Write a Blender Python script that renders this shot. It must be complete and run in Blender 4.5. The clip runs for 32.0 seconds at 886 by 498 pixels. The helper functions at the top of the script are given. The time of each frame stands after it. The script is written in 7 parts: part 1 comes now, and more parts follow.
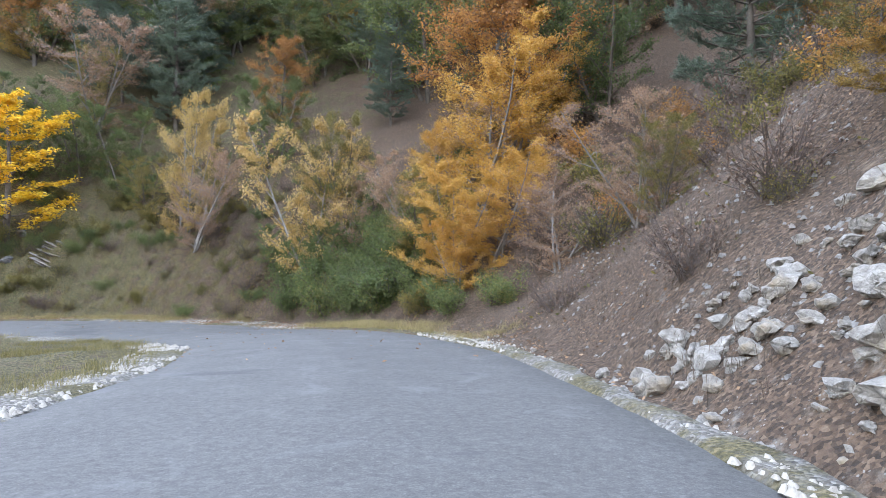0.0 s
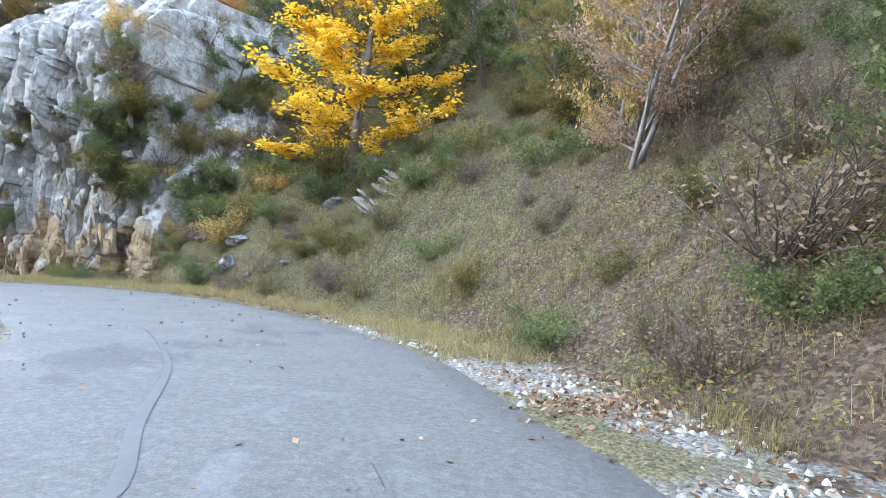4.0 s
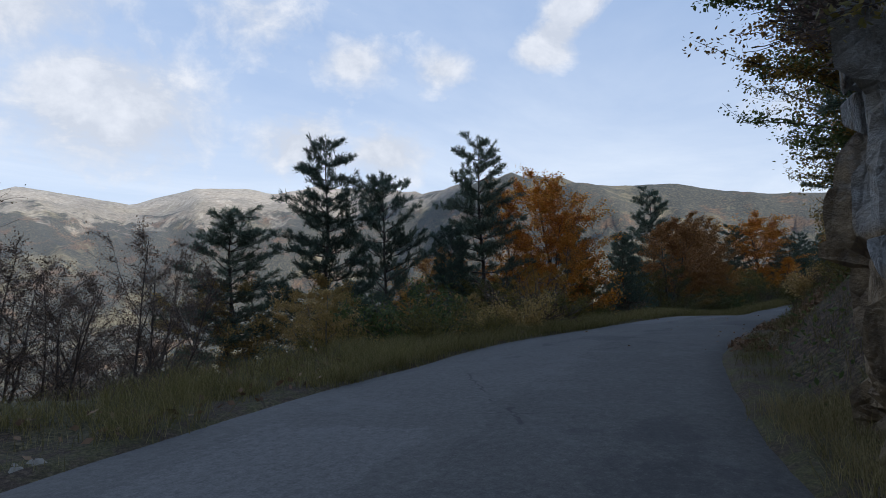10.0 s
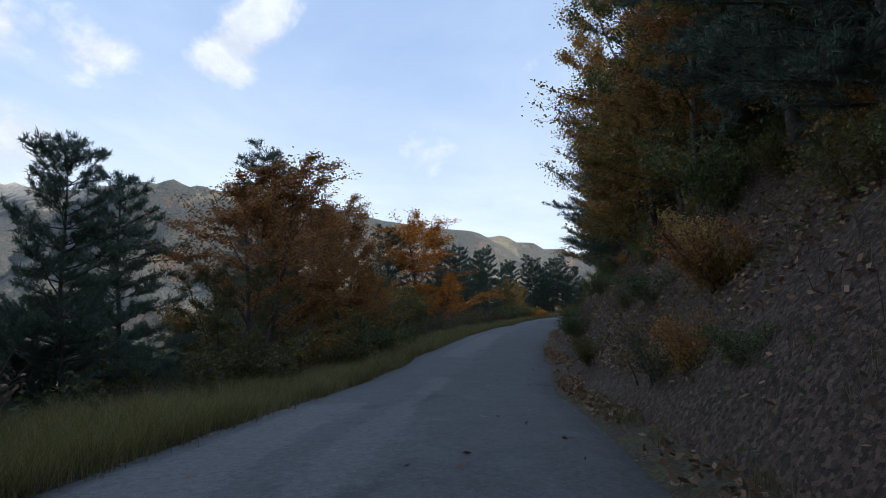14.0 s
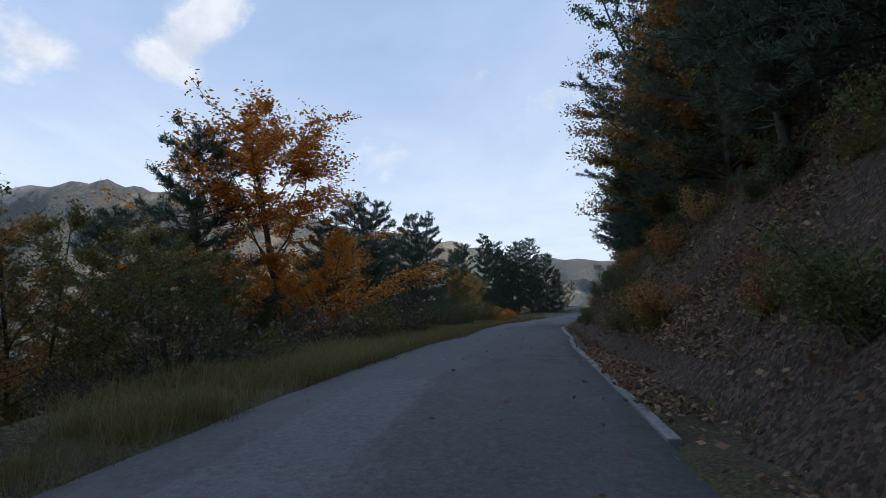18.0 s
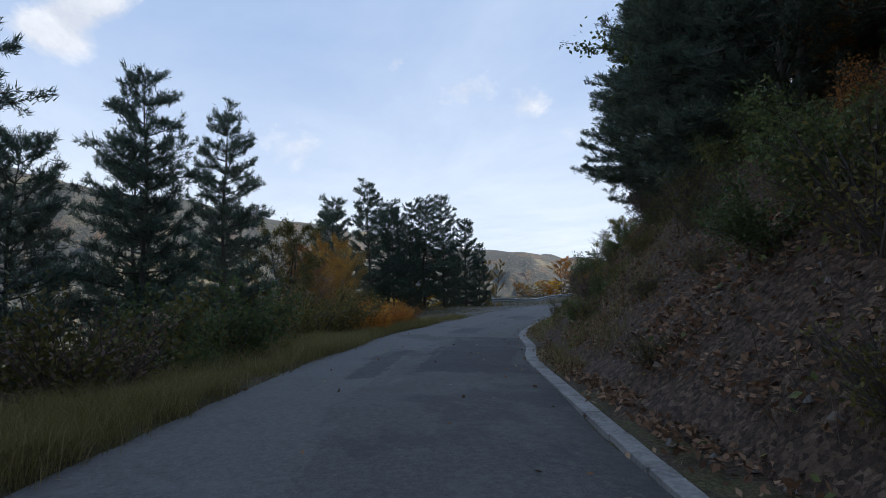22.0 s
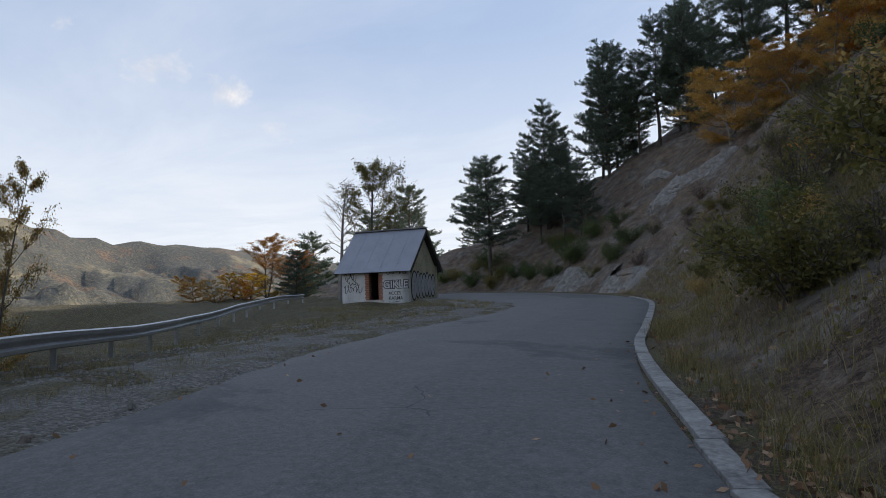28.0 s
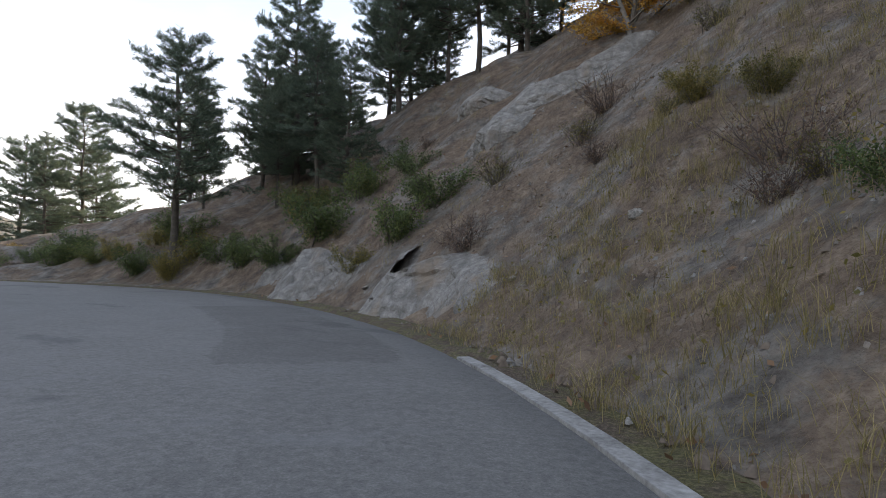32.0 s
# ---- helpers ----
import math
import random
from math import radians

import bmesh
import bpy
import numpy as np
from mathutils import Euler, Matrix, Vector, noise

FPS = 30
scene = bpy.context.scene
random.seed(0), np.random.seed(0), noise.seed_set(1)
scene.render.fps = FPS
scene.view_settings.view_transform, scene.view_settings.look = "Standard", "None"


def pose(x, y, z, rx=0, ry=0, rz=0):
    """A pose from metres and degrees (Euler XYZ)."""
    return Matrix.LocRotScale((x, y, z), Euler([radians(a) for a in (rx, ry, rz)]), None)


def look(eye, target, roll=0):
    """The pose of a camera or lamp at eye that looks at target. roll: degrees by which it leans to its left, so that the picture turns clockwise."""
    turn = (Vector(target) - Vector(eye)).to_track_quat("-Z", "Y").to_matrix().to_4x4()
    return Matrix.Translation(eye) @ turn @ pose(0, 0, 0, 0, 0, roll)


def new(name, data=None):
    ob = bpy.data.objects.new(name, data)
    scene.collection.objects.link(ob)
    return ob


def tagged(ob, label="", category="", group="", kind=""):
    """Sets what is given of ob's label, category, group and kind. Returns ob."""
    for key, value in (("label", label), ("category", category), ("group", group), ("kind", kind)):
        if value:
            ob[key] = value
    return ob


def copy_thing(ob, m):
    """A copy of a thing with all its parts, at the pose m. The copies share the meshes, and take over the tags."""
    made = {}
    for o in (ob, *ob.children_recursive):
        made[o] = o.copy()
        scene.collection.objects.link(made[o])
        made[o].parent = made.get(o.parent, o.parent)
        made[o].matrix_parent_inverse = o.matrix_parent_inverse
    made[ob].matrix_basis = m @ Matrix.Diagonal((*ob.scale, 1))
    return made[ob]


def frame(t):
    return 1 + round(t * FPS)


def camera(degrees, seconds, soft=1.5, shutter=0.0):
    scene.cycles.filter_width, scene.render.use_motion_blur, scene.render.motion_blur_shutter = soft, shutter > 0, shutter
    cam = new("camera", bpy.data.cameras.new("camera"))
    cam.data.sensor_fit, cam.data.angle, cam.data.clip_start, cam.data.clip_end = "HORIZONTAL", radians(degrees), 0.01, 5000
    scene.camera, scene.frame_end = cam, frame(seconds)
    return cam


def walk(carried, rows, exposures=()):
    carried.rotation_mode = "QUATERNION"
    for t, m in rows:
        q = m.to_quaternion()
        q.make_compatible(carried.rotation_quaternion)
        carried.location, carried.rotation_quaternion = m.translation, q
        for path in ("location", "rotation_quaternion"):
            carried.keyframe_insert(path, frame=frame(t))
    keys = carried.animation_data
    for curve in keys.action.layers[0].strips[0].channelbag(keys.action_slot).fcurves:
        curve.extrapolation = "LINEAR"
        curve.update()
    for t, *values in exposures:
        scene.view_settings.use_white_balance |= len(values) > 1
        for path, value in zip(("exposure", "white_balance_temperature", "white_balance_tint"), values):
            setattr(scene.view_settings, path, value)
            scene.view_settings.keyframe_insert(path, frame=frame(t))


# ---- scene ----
PATH = [
    (0.0, 0.00, 0.00, 1.20, 90.00, -0.00, 0.00),
    (0.5, 0.13, 3.51, 0.94, 89.70, 0.30, 3.20),
    (1.0, -0.13, 6.89, 0.68, 89.90, 1.30, 6.90),
    (1.5, -0.52, 10.40, 0.42, 90.40, 0.10, 12.10),
    (2.0, -1.43, 13.65, 0.16, 90.10, -0.70, 18.00),
    (2.5, -2.60, 16.64, 0.03, 89.50, -1.00, 25.40),
    (4.5, -9.62, 25.48, -1.14, 91.50, -3.50, 58.10),
    (5.0, -11.83, 26.65, -1.14, 92.10, -3.80, 66.20),
    (5.5, -14.17, 27.69, -1.14, 94.10, -2.70, 76.60),
    (6.0, -16.77, 28.21, -1.27, 95.20, -4.00, 84.90),
    (6.5, -19.37, 28.34, -1.14, 95.00, -4.30, 93.30),
    (7.0, -21.84, 28.08, -1.14, 94.40, -3.80, 100.70),
    (7.5, -24.18, 27.56, -1.14, 93.80, -2.90, 108.00),
    (8.0, -26.52, 26.78, -1.14, 93.50, -1.90, 114.70),
    (8.5, -28.73, 25.87, -1.14, 93.50, -0.60, 120.80),
    (9.0, -30.94, 24.70, -1.27, 94.10, -0.50, 126.50),
    (9.5, -33.28, 23.53, -1.27, 93.50, 0.20, 128.00),
    (10.0, -36.01, 22.36, -1.40, 93.50, 1.50, 123.90),
    (10.5, -38.61, 21.32, -1.53, 94.40, 1.90, 120.00),
    (11.0, -41.47, 20.41, -1.53, 95.20, 2.30, 115.50),
    (11.5, -44.46, 19.76, -1.53, 95.50, 1.00, 110.30),
    (12.0, -47.45, 19.24, -1.53, 95.00, 0.30, 105.30),
    (12.5, -50.44, 19.11, -1.53, 95.00, 0.20, 99.60),
    (13.0, -53.30, 19.11, -1.66, 94.40, 0.30, 96.00),
    (13.5, -55.90, 19.11, -1.66, 94.50, -0.20, 93.60),
    (14.0, -58.63, 19.37, -1.66, 95.00, 0.20, 92.60),
    (14.5, -61.23, 19.50, -1.66, 94.77, -0.15, 91.40),
    (16.5, -73.84, 20.02, -2.44, 96.95, 0.04, 89.50),
    (17.0, -76.83, 20.41, -2.44, 96.42, -0.42, 89.30),
    (17.5, -79.69, 20.54, -2.44, 95.99, -0.17, 88.80),
    (18.0, -82.68, 20.93, -2.44, 95.56, 0.38, 87.90),
    (18.5, -85.54, 21.32, -2.44, 95.34, 0.32, 86.10),
    (19.0, -88.40, 21.84, -2.31, 95.31, 0.67, 84.40),
    (19.5, -91.39, 22.36, -2.31, 95.38, 0.82, 82.80),
    (20.0, -94.12, 22.88, -2.31, 94.95, 0.06, 81.10),
    (20.5, -96.98, 23.40, -2.31, 94.82, 0.81, 80.20),
    (21.0, -99.71, 23.92, -2.31, 94.79, 0.26, 79.90),
    (21.5, -102.70, 24.57, -2.31, 94.56, 0.41, 79.70),
    (22.0, -105.43, 25.22, -2.44, 94.63, 0.85, 79.60),
    (22.5, -108.42, 25.74, -2.44, 94.50, 0.50, 79.40),
    (23.5, -114.19, 26.99, -2.44, 94.40, 0.30, 77.27),
    (24.0, -117.33, 27.75, -2.49, 94.19, 0.70, 76.00),
    (24.5, -120.08, 28.68, -2.48, 93.68, 0.87, 75.01),
    (25.0, -123.54, 29.62, -2.45, 92.35, 1.93, 71.68),
    (25.5, -126.41, 30.68, -2.48, 91.57, 1.80, 66.75),
    (26.0, -129.09, 31.91, -2.46, 92.22, 2.68, 64.31),
    (26.5, -131.93, 33.32, -2.43, 92.12, 1.99, 60.14),
    (28.5, -141.53, 39.99, -1.97, 93.99, 1.62, 47.88),
    (29.0, -143.55, 42.26, -1.99, 93.88, 0.81, 43.33),
    (29.5, -145.37, 44.53, -1.93, 93.73, 1.10, 38.34),
    (30.0, -146.94, 46.74, -1.93, 93.27, 0.76, 33.51),
    (30.5, -148.40, 49.19, -1.89, 93.17, 0.43, 30.00),
    (31.0, -149.79, 51.52, -1.81, 93.70, 1.49, 28.85),
    (31.5, -151.21, 53.91, -1.73, 93.62, 0.37, 29.19),
    (32.0, -152.68, 56.31, -1.69, 92.46, -1.56, 29.80),
]
cam = camera(73.3, 32.0, soft=0.75)
walk(cam, [(t, pose(*v)) for t, *v in PATH],
     exposures=[(0.0, 3.2, 7600, 14), (2.5, 3.55, 7300, 11), (4.5, 3.65, 7300, 10), (5.0, 3.55, 7300, 10), (5.5, 3.25, 7400, 11), (6.0, 2.4, 7500, 11), (6.5, 1.55, 7050, 11), (7.0, 0.93, 6650, 11),
                (8.0, 0.38, 6650, 10), (9.0, 0.15, 6550, 10), (10.0, 0.0, 6350, 10), (12.0, 0.10, 6300, 9), (14.0, 0.25, 6250, 9), (17.0, 0.10, 6300, 10), (22.0, 0.15, 6450, 10), (24.5, 0.1, 6550, 10), (26.5, 0.18, 7000, 11), (28.5, 0.12, 7200, 12), (30.0, 0.52, 7800, 13), (32.0, 1.1, 7900, 13)])

# ---- world, sun ----
SUN_YAW, SUN_ELEV = -8.0, 21.0          # the sun stands behind the wooded hillside


def bearing(yaw, elev):
    a, e = radians(yaw), radians(elev)
    return Vector((-math.sin(a) * math.cos(e), math.cos(a) * math.cos(e), math.sin(e)))


class Nodes:
    """Short hand for node trees."""

    def __init__(self, tree):
        self.tree = tree

    def add(self, kind, **values):
        node = self.tree.nodes.new(kind)
        for key, value in values.items():
            if key in node.inputs:
                self.put(node.inputs[key], value)
        return node

    def put(self, socket, value):
        if isinstance(value, bpy.types.NodeSocket):
            self.tree.links.new(value, socket)
        else:
            socket.default_value = value

    def math(self, op, a, b=0.0, clamp=False):
        node = self.tree.nodes.new("ShaderNodeMath")
        node.operation, node.use_clamp = op, clamp
        self.put(node.inputs[0], a), self.put(node.inputs[1], b)
        return node.outputs[0]

    def noise(self, vector, scale, detail=4.0, rough=0.55, distortion=0.0):
        node = self.tree.nodes.new("ShaderNodeTexNoise")
        self.put(node.inputs["Vector"], vector)
        node.inputs["Scale"].default_value = scale
        node.inputs["Detail"].default_value = detail
        node.inputs["Roughness"].default_value = rough
        node.inputs["Distortion"].default_value = distortion
        return node.outputs[0]

    def ramp(self, fac, stops):
        node = self.tree.nodes.new("ShaderNodeValToRGB")
        while len(node.color_ramp.elements) < len(stops):
            node.color_ramp.elements.new(0.5)
        for element, (at, colour) in zip(node.color_ramp.elements, stops):
            element.position = at
            element.color = (*colour, 1.0) if len(colour) == 3 else colour
        self.put(node.inputs[0], fac)
        return node.outputs[0]

    def mix(self, fac, a, b, mode="MIX"):
        node = self.tree.nodes.new("ShaderNodeMix")
        node.data_type, node.blend_type = "RGBA", mode
        self.put(node.inputs[0], fac)
        self.put(node.inputs[6], a if isinstance(a, bpy.types.NodeSocket) else (*a, 1.0))
        self.put(node.inputs[7], b if isinstance(b, bpy.types.NodeSocket) else (*b, 1.0))
        return node.outputs[2]

    def stretch(self, vector, scale=(1, 1, 1), place=(0, 0, 0), turn=(0, 0, 0)):
        node = self.tree.nodes.new("ShaderNodeMapping")
        self.put(node.inputs[0], vector)
        node.inputs["Scale"].default_value = scale
        node.inputs["Location"].default_value = place
        node.inputs["Rotation"].default_value = turn
        return node.outputs[0]


world = bpy.data.worlds.new("world")
scene.world = world
world.use_nodes = True
world.node_tree.nodes.clear()
w = Nodes(world.node_tree)
sky = w.add("ShaderNodeTexSky")
sky.sky_type, sky.sun_disc = "NISHITA", False
sky.sun_elevation, sky.sun_rotation = radians(SUN_ELEV), radians(-SUN_YAW)
sky.altitude, sky.air_density, sky.dust_density, sky.ozone_density = 900.0, 1.0, 1.6, 1.2
way = w.add("ShaderNodeTexCoord").outputs["Generated"]
split = w.add("ShaderNodeSeparateXYZ", Vector=way)
height = w.math("MAXIMUM", split.outputs[2], 0.03)
flat = w.add("ShaderNodeCombineXYZ", X=w.math("DIVIDE", split.outputs[0], height), Y=w.math("DIVIDE", split.outputs[1], height)).outputs[0]
# thin high veil, broken cumulus and the few single clouds over the valley
veil = w.math("MULTIPLY", w.ramp(w.noise(w.stretch(flat, (0.30, 0.55, 1.0), (1.7, 0.4, 0)), 1.0, 6.0, 0.62, 0.4), [(0.38, (0, 0, 0)), (0.72, (1, 1, 1))]), 0.5)
puffs = w.math("ADD", w.math("MULTIPLY", w.noise(w.stretch(way, (1, 1, 1.5)), 9.0, 7.0, 0.6, 0.3), 0.75), w.math("MULTIPLY", w.noise(way, 30.0, 4.0, 0.6), 0.25))
cover = None
for yaw, elev, size, amount in ((153, 15.5, 0.17, 1.0), (137, 13.4, 0.10, 0.9), (129, 12.6, 0.09, 0.9), (132, 20.8, 0.085, 0.75), (123.5, 20.3, 0.07, 0.75),
                                (113.4, 21.4, 0.055, 1.0), (112.2, 22.8, 0.05, 1.0), (110.9, 24.2, 0.055, 1.0), (109.8, 25.5, 0.05, 1.0), (108.8, 26.9, 0.05, 0.9), (141, 24.5, 0.15, 0.6), (162, 24, 0.2, 0.9),
                                (77, 19.5, 0.065, 0.55), (71, 18, 0.06, 0.55), (84, 22, 0.045, 0.45), (93, 14, 0.07, 0.45), (66, 15, 0.08, 0.4)):
    off = w.add("ShaderNodeVectorMath")
    off.operation = "DISTANCE"
    w.put(off.inputs[0], w.stretch(way, (1, 1, 1.5)))
    aim = bearing(yaw, elev)
    off.inputs[1].default_value = (aim.x, aim.y, aim.z * 1.5)
    spot_at = w.math("MULTIPLY", w.math("SUBTRACT", 1.0, w.math("DIVIDE", off.outputs["Value"], size * 1.5), clamp=True), amount)
    cover = spot_at if cover is None else w.math("MAXIMUM", cover, spot_at)
cloud = w.ramp(w.math("ADD", w.math("MULTIPLY", cover, 0.62), w.math("MULTIPLY", puffs, 0.9)), [(0.66, (0, 0, 0)), (0.86, (1, 1, 1))])
haze = w.ramp(split.outputs[2], [(0.0, (1, 1, 1)), (0.16, (0.75, 0.75, 0.75)), (0.40, (0.22, 0.22, 0.22)), (0.8, (0.05, 0.05, 0.05))])
tone = w.mix(0.62, sky.outputs[0], (3.8, 5.9, 10.0))
tone = w.mix(w.math("ADD", w.math("MULTIPLY", haze, 0.75), w.math("MULTIPLY", veil, 0.55), clamp=True), tone, (8.9, 9.7, 10.8))
tone = w.mix(w.math("MULTIPLY", cloud, 0.85), tone, w.mix(w.ramp(puffs, [(0.45, (0, 0, 0)), (0.62, (1, 1, 1))]), (6.9, 7.3, 8.1), (9.2, 9.4, 9.9)))
back = w.add("ShaderNodeBackground", Color=tone, Strength=0.095)
w.put(w.add("ShaderNodeOutputWorld").inputs[0], back.outputs[0])

sun = new("sun", bpy.data.lights.new("sun", "SUN"))
sun.data.energy, sun.data.angle, sun.data.color = 4.2, radians(0.6), (1.0, 0.93, 0.82)
sun.matrix_world = look(bearing(SUN_YAW, SUN_ELEV) * 400, (0, 0, 0))


# ---- materials ----
def material(name, rough=0.85):
    m = bpy.data.materials.new(name)
    m.use_nodes = True
    m.node_tree.nodes.clear()
    n = Nodes(m.node_tree)
    shader = n.add("ShaderNodeBsdfPrincipled", Roughness=rough)
    n.put(n.add("ShaderNodeOutputMaterial").inputs[0], shader.outputs[0])
    return m, n, shader


def bump(n, shader, height, strength, distance):
    b = n.add("ShaderNodeBump", Height=height, Strength=strength, Distance=distance)
    n.put(shader.inputs["Normal"], b.outputs[0])


def place(n):
    return n.add("ShaderNodeNewGeometry").outputs["Position"]


DARK, PALE, DAMP = (0.034, 0.034, 0.038), (0.17, 0.165, 0.16), (0.05, 0.046, 0.042)
PATCHES = ((4.2, 162.7, 0.95, -0.25, DARK, 0.80), (2.5, 160.3, 0.28, 1.42, DARK, 0.75), (1.5, 170.3, 0.50, 0.70, DARK, 0.60), (0.6, 179.1, 0.30, 0.65, DARK, 0.70), (0.6, 180.3, 0.18, 1.68, DARK, 0.60), (2.0, 184.0, 0.20, -0.80, DARK, 0.60), (4.9, 220.5, 1.20, 0.30, DAMP, 0.40), (6.1, 105.0, 0.45, 2.45, PALE, 0.55), (7.6, 109.2, 0.25, 1.35, PALE, 0.40), (1.8, 81.9, 0.75, 2.25, PALE, 0.35), (5.9, 128.6, 0.55, 1.75, PALE, 0.45))


def make_asphalt():
    m, n, s = material("asphalt", 0.62)
    p = place(n)
    uv = n.add("ShaderNodeTexCoord").outputs["UV"]
    xy = n.add("ShaderNodeSeparateXYZ", Vector=uv)
    across, along = xy.outputs[0], xy.outputs[1]          # metres left of the car's track, metres along it
    grain = n.math("ADD", n.math("MULTIPLY", n.noise(p, 55.0, 3.0, 0.75), 0.55), n.math("MULTIPLY", n.noise(p, 13.0, 3.0, 0.7), 0.45))
    base = n.ramp(grain, [(0.34, (0.044, 0.043, 0.041)), (0.5, (0.076, 0.074, 0.070)), (0.66, (0.122, 0.118, 0.112))])
    # worn pale surface on the downhill lane, newer dark layer on the other
    brush = n.noise(n.stretch(uv, (1.5, 0.22, 1.0)), 1.0, 7.0, 0.68)
    ragged = n.math("ADD", n.math("MULTIPLY", n.math("SUBTRACT", brush, 0.5), 2.2), n.math("MULTIPLY", n.math("SUBTRACT", n.noise(p, 7.0, 4.0, 0.7), 0.5), 0.7))
    edge = n.math("ADD", n.math("SUBTRACT", across, 0.5), n.math("MULTIPLY", ragged, 1.3))
    pale = n.math("MULTIPLY", n.ramp(edge, [(0.48, (0, 0, 0)), (0.52, (1, 1, 1))]), 1.0)
    stretch_a = n.ramp(n.math("DIVIDE", along, 280.0), [(0.0, (0.25,) * 3), (0.19, (0.2,) * 3), (0.25, (0.15,) * 3), (0.30, (0.5,) * 3), (0.56, (0.55,) * 3), (0.60, (0.85,) * 3)])
    stretch_b = n.ramp(n.math("DIVIDE", along, 280.0), [(0.0, (0.28,) * 3), (0.08, (0.15,) * 3), (0.12, (0.06,) * 3), (0.17, (0.12,) * 3), (0.22, (0.26,) * 3), (0.50, (0.2,) * 3), (0.58, (0.22,) * 3), (0.64, (0.65,) * 3), (1.0, (0.8,) * 3)])
    base = n.mix(n.math("MAXIMUM", n.math("MULTIPLY", pale, stretch_a), stretch_b), base, n.ramp(grain, [(0.34, (0.090, 0.087, 0.082)), (0.5, (0.142, 0.137, 0.129)), (0.66, (0.205, 0.198, 0.187))]))
    blot = n.ramp(n.noise(n.stretch(p, (0.5, 1.0, 1.0)), 0.42, 5.0, 0.62), [(0.60, (0, 0, 0)), (0.64, (1, 1, 1))])
    base = n.mix(n.math("MULTIPLY", blot, 0.45), base, (0.032, 0.033, 0.037))
    # newer dark patches, and scraped pale ones: middle and half length along the road, middle and half width, strength
    for half_a, mid_a, half_l, mid_l, colour, amount in PATCHES:
        inside = n.math("MINIMUM", n.math("SUBTRACT", half_a, n.math("ABSOLUTE", n.math("SUBTRACT", along, mid_a))), n.math("SUBTRACT", half_l, n.math("ABSOLUTE", n.math("SUBTRACT", across, mid_l))))
        inside = n.ramp(n.math("ADD", inside, n.math("ADD", n.math("MULTIPLY", ragged, 0.55), 0.5)), [(0.48, (0, 0, 0)), (0.56, (1, 1, 1))])
        base = n.mix(n.math("MULTIPLY", inside, amount), base, n.ramp(grain, [(0.34, tuple(0.5 * v for v in colour)), (0.66, tuple(1.6 * v for v in colour))]))
    speck = n.ramp(n.noise(p, 16.0, 5.0, 0.8), [(0.56, (0, 0, 0)), (0.70, (1, 1, 1))])
    base = n.mix(n.math("MULTIPLY", speck, 0.45), base, (0.21, 0.205, 0.20))
    worn = n.ramp(n.noise(p, 0.9, 6.0, 0.7, 0.6), [(0.56, (0, 0, 0)), (0.66, (1, 1, 1))])
    base = n.mix(n.math("MULTIPLY", worn, 0.3), base, (0.17, 0.168, 0.17))
    crack = n.add("ShaderNodeTexVoronoi", Vector=n.mix(0.4, p, n.add("ShaderNodeTexNoise", Vector=p, Scale=1.1, Detail=5.0).outputs[1]), Scale=0.5)
    crack.feature = "DISTANCE_TO_EDGE"
    line = n.math("MULTIPLY", n.math("LESS_THAN", crack.outputs["Distance"], 0.003), n.math("GREATER_THAN", n.noise(p, 0.25), 0.63))
    base = n.mix(n.math("MULTIPLY", line, 0.6), base, (0.025, 0.025, 0.026))
    n.put(s.inputs["Base Color"], base)
    n.put(s.inputs["Roughness"], n.ramp(n.noise(p, 1.3, 4.0), [(0.3, (0.8,) * 3), (0.75, (0.95,) * 3)]))
    bump(n, s, grain, 0.35, 0.008)
    return m


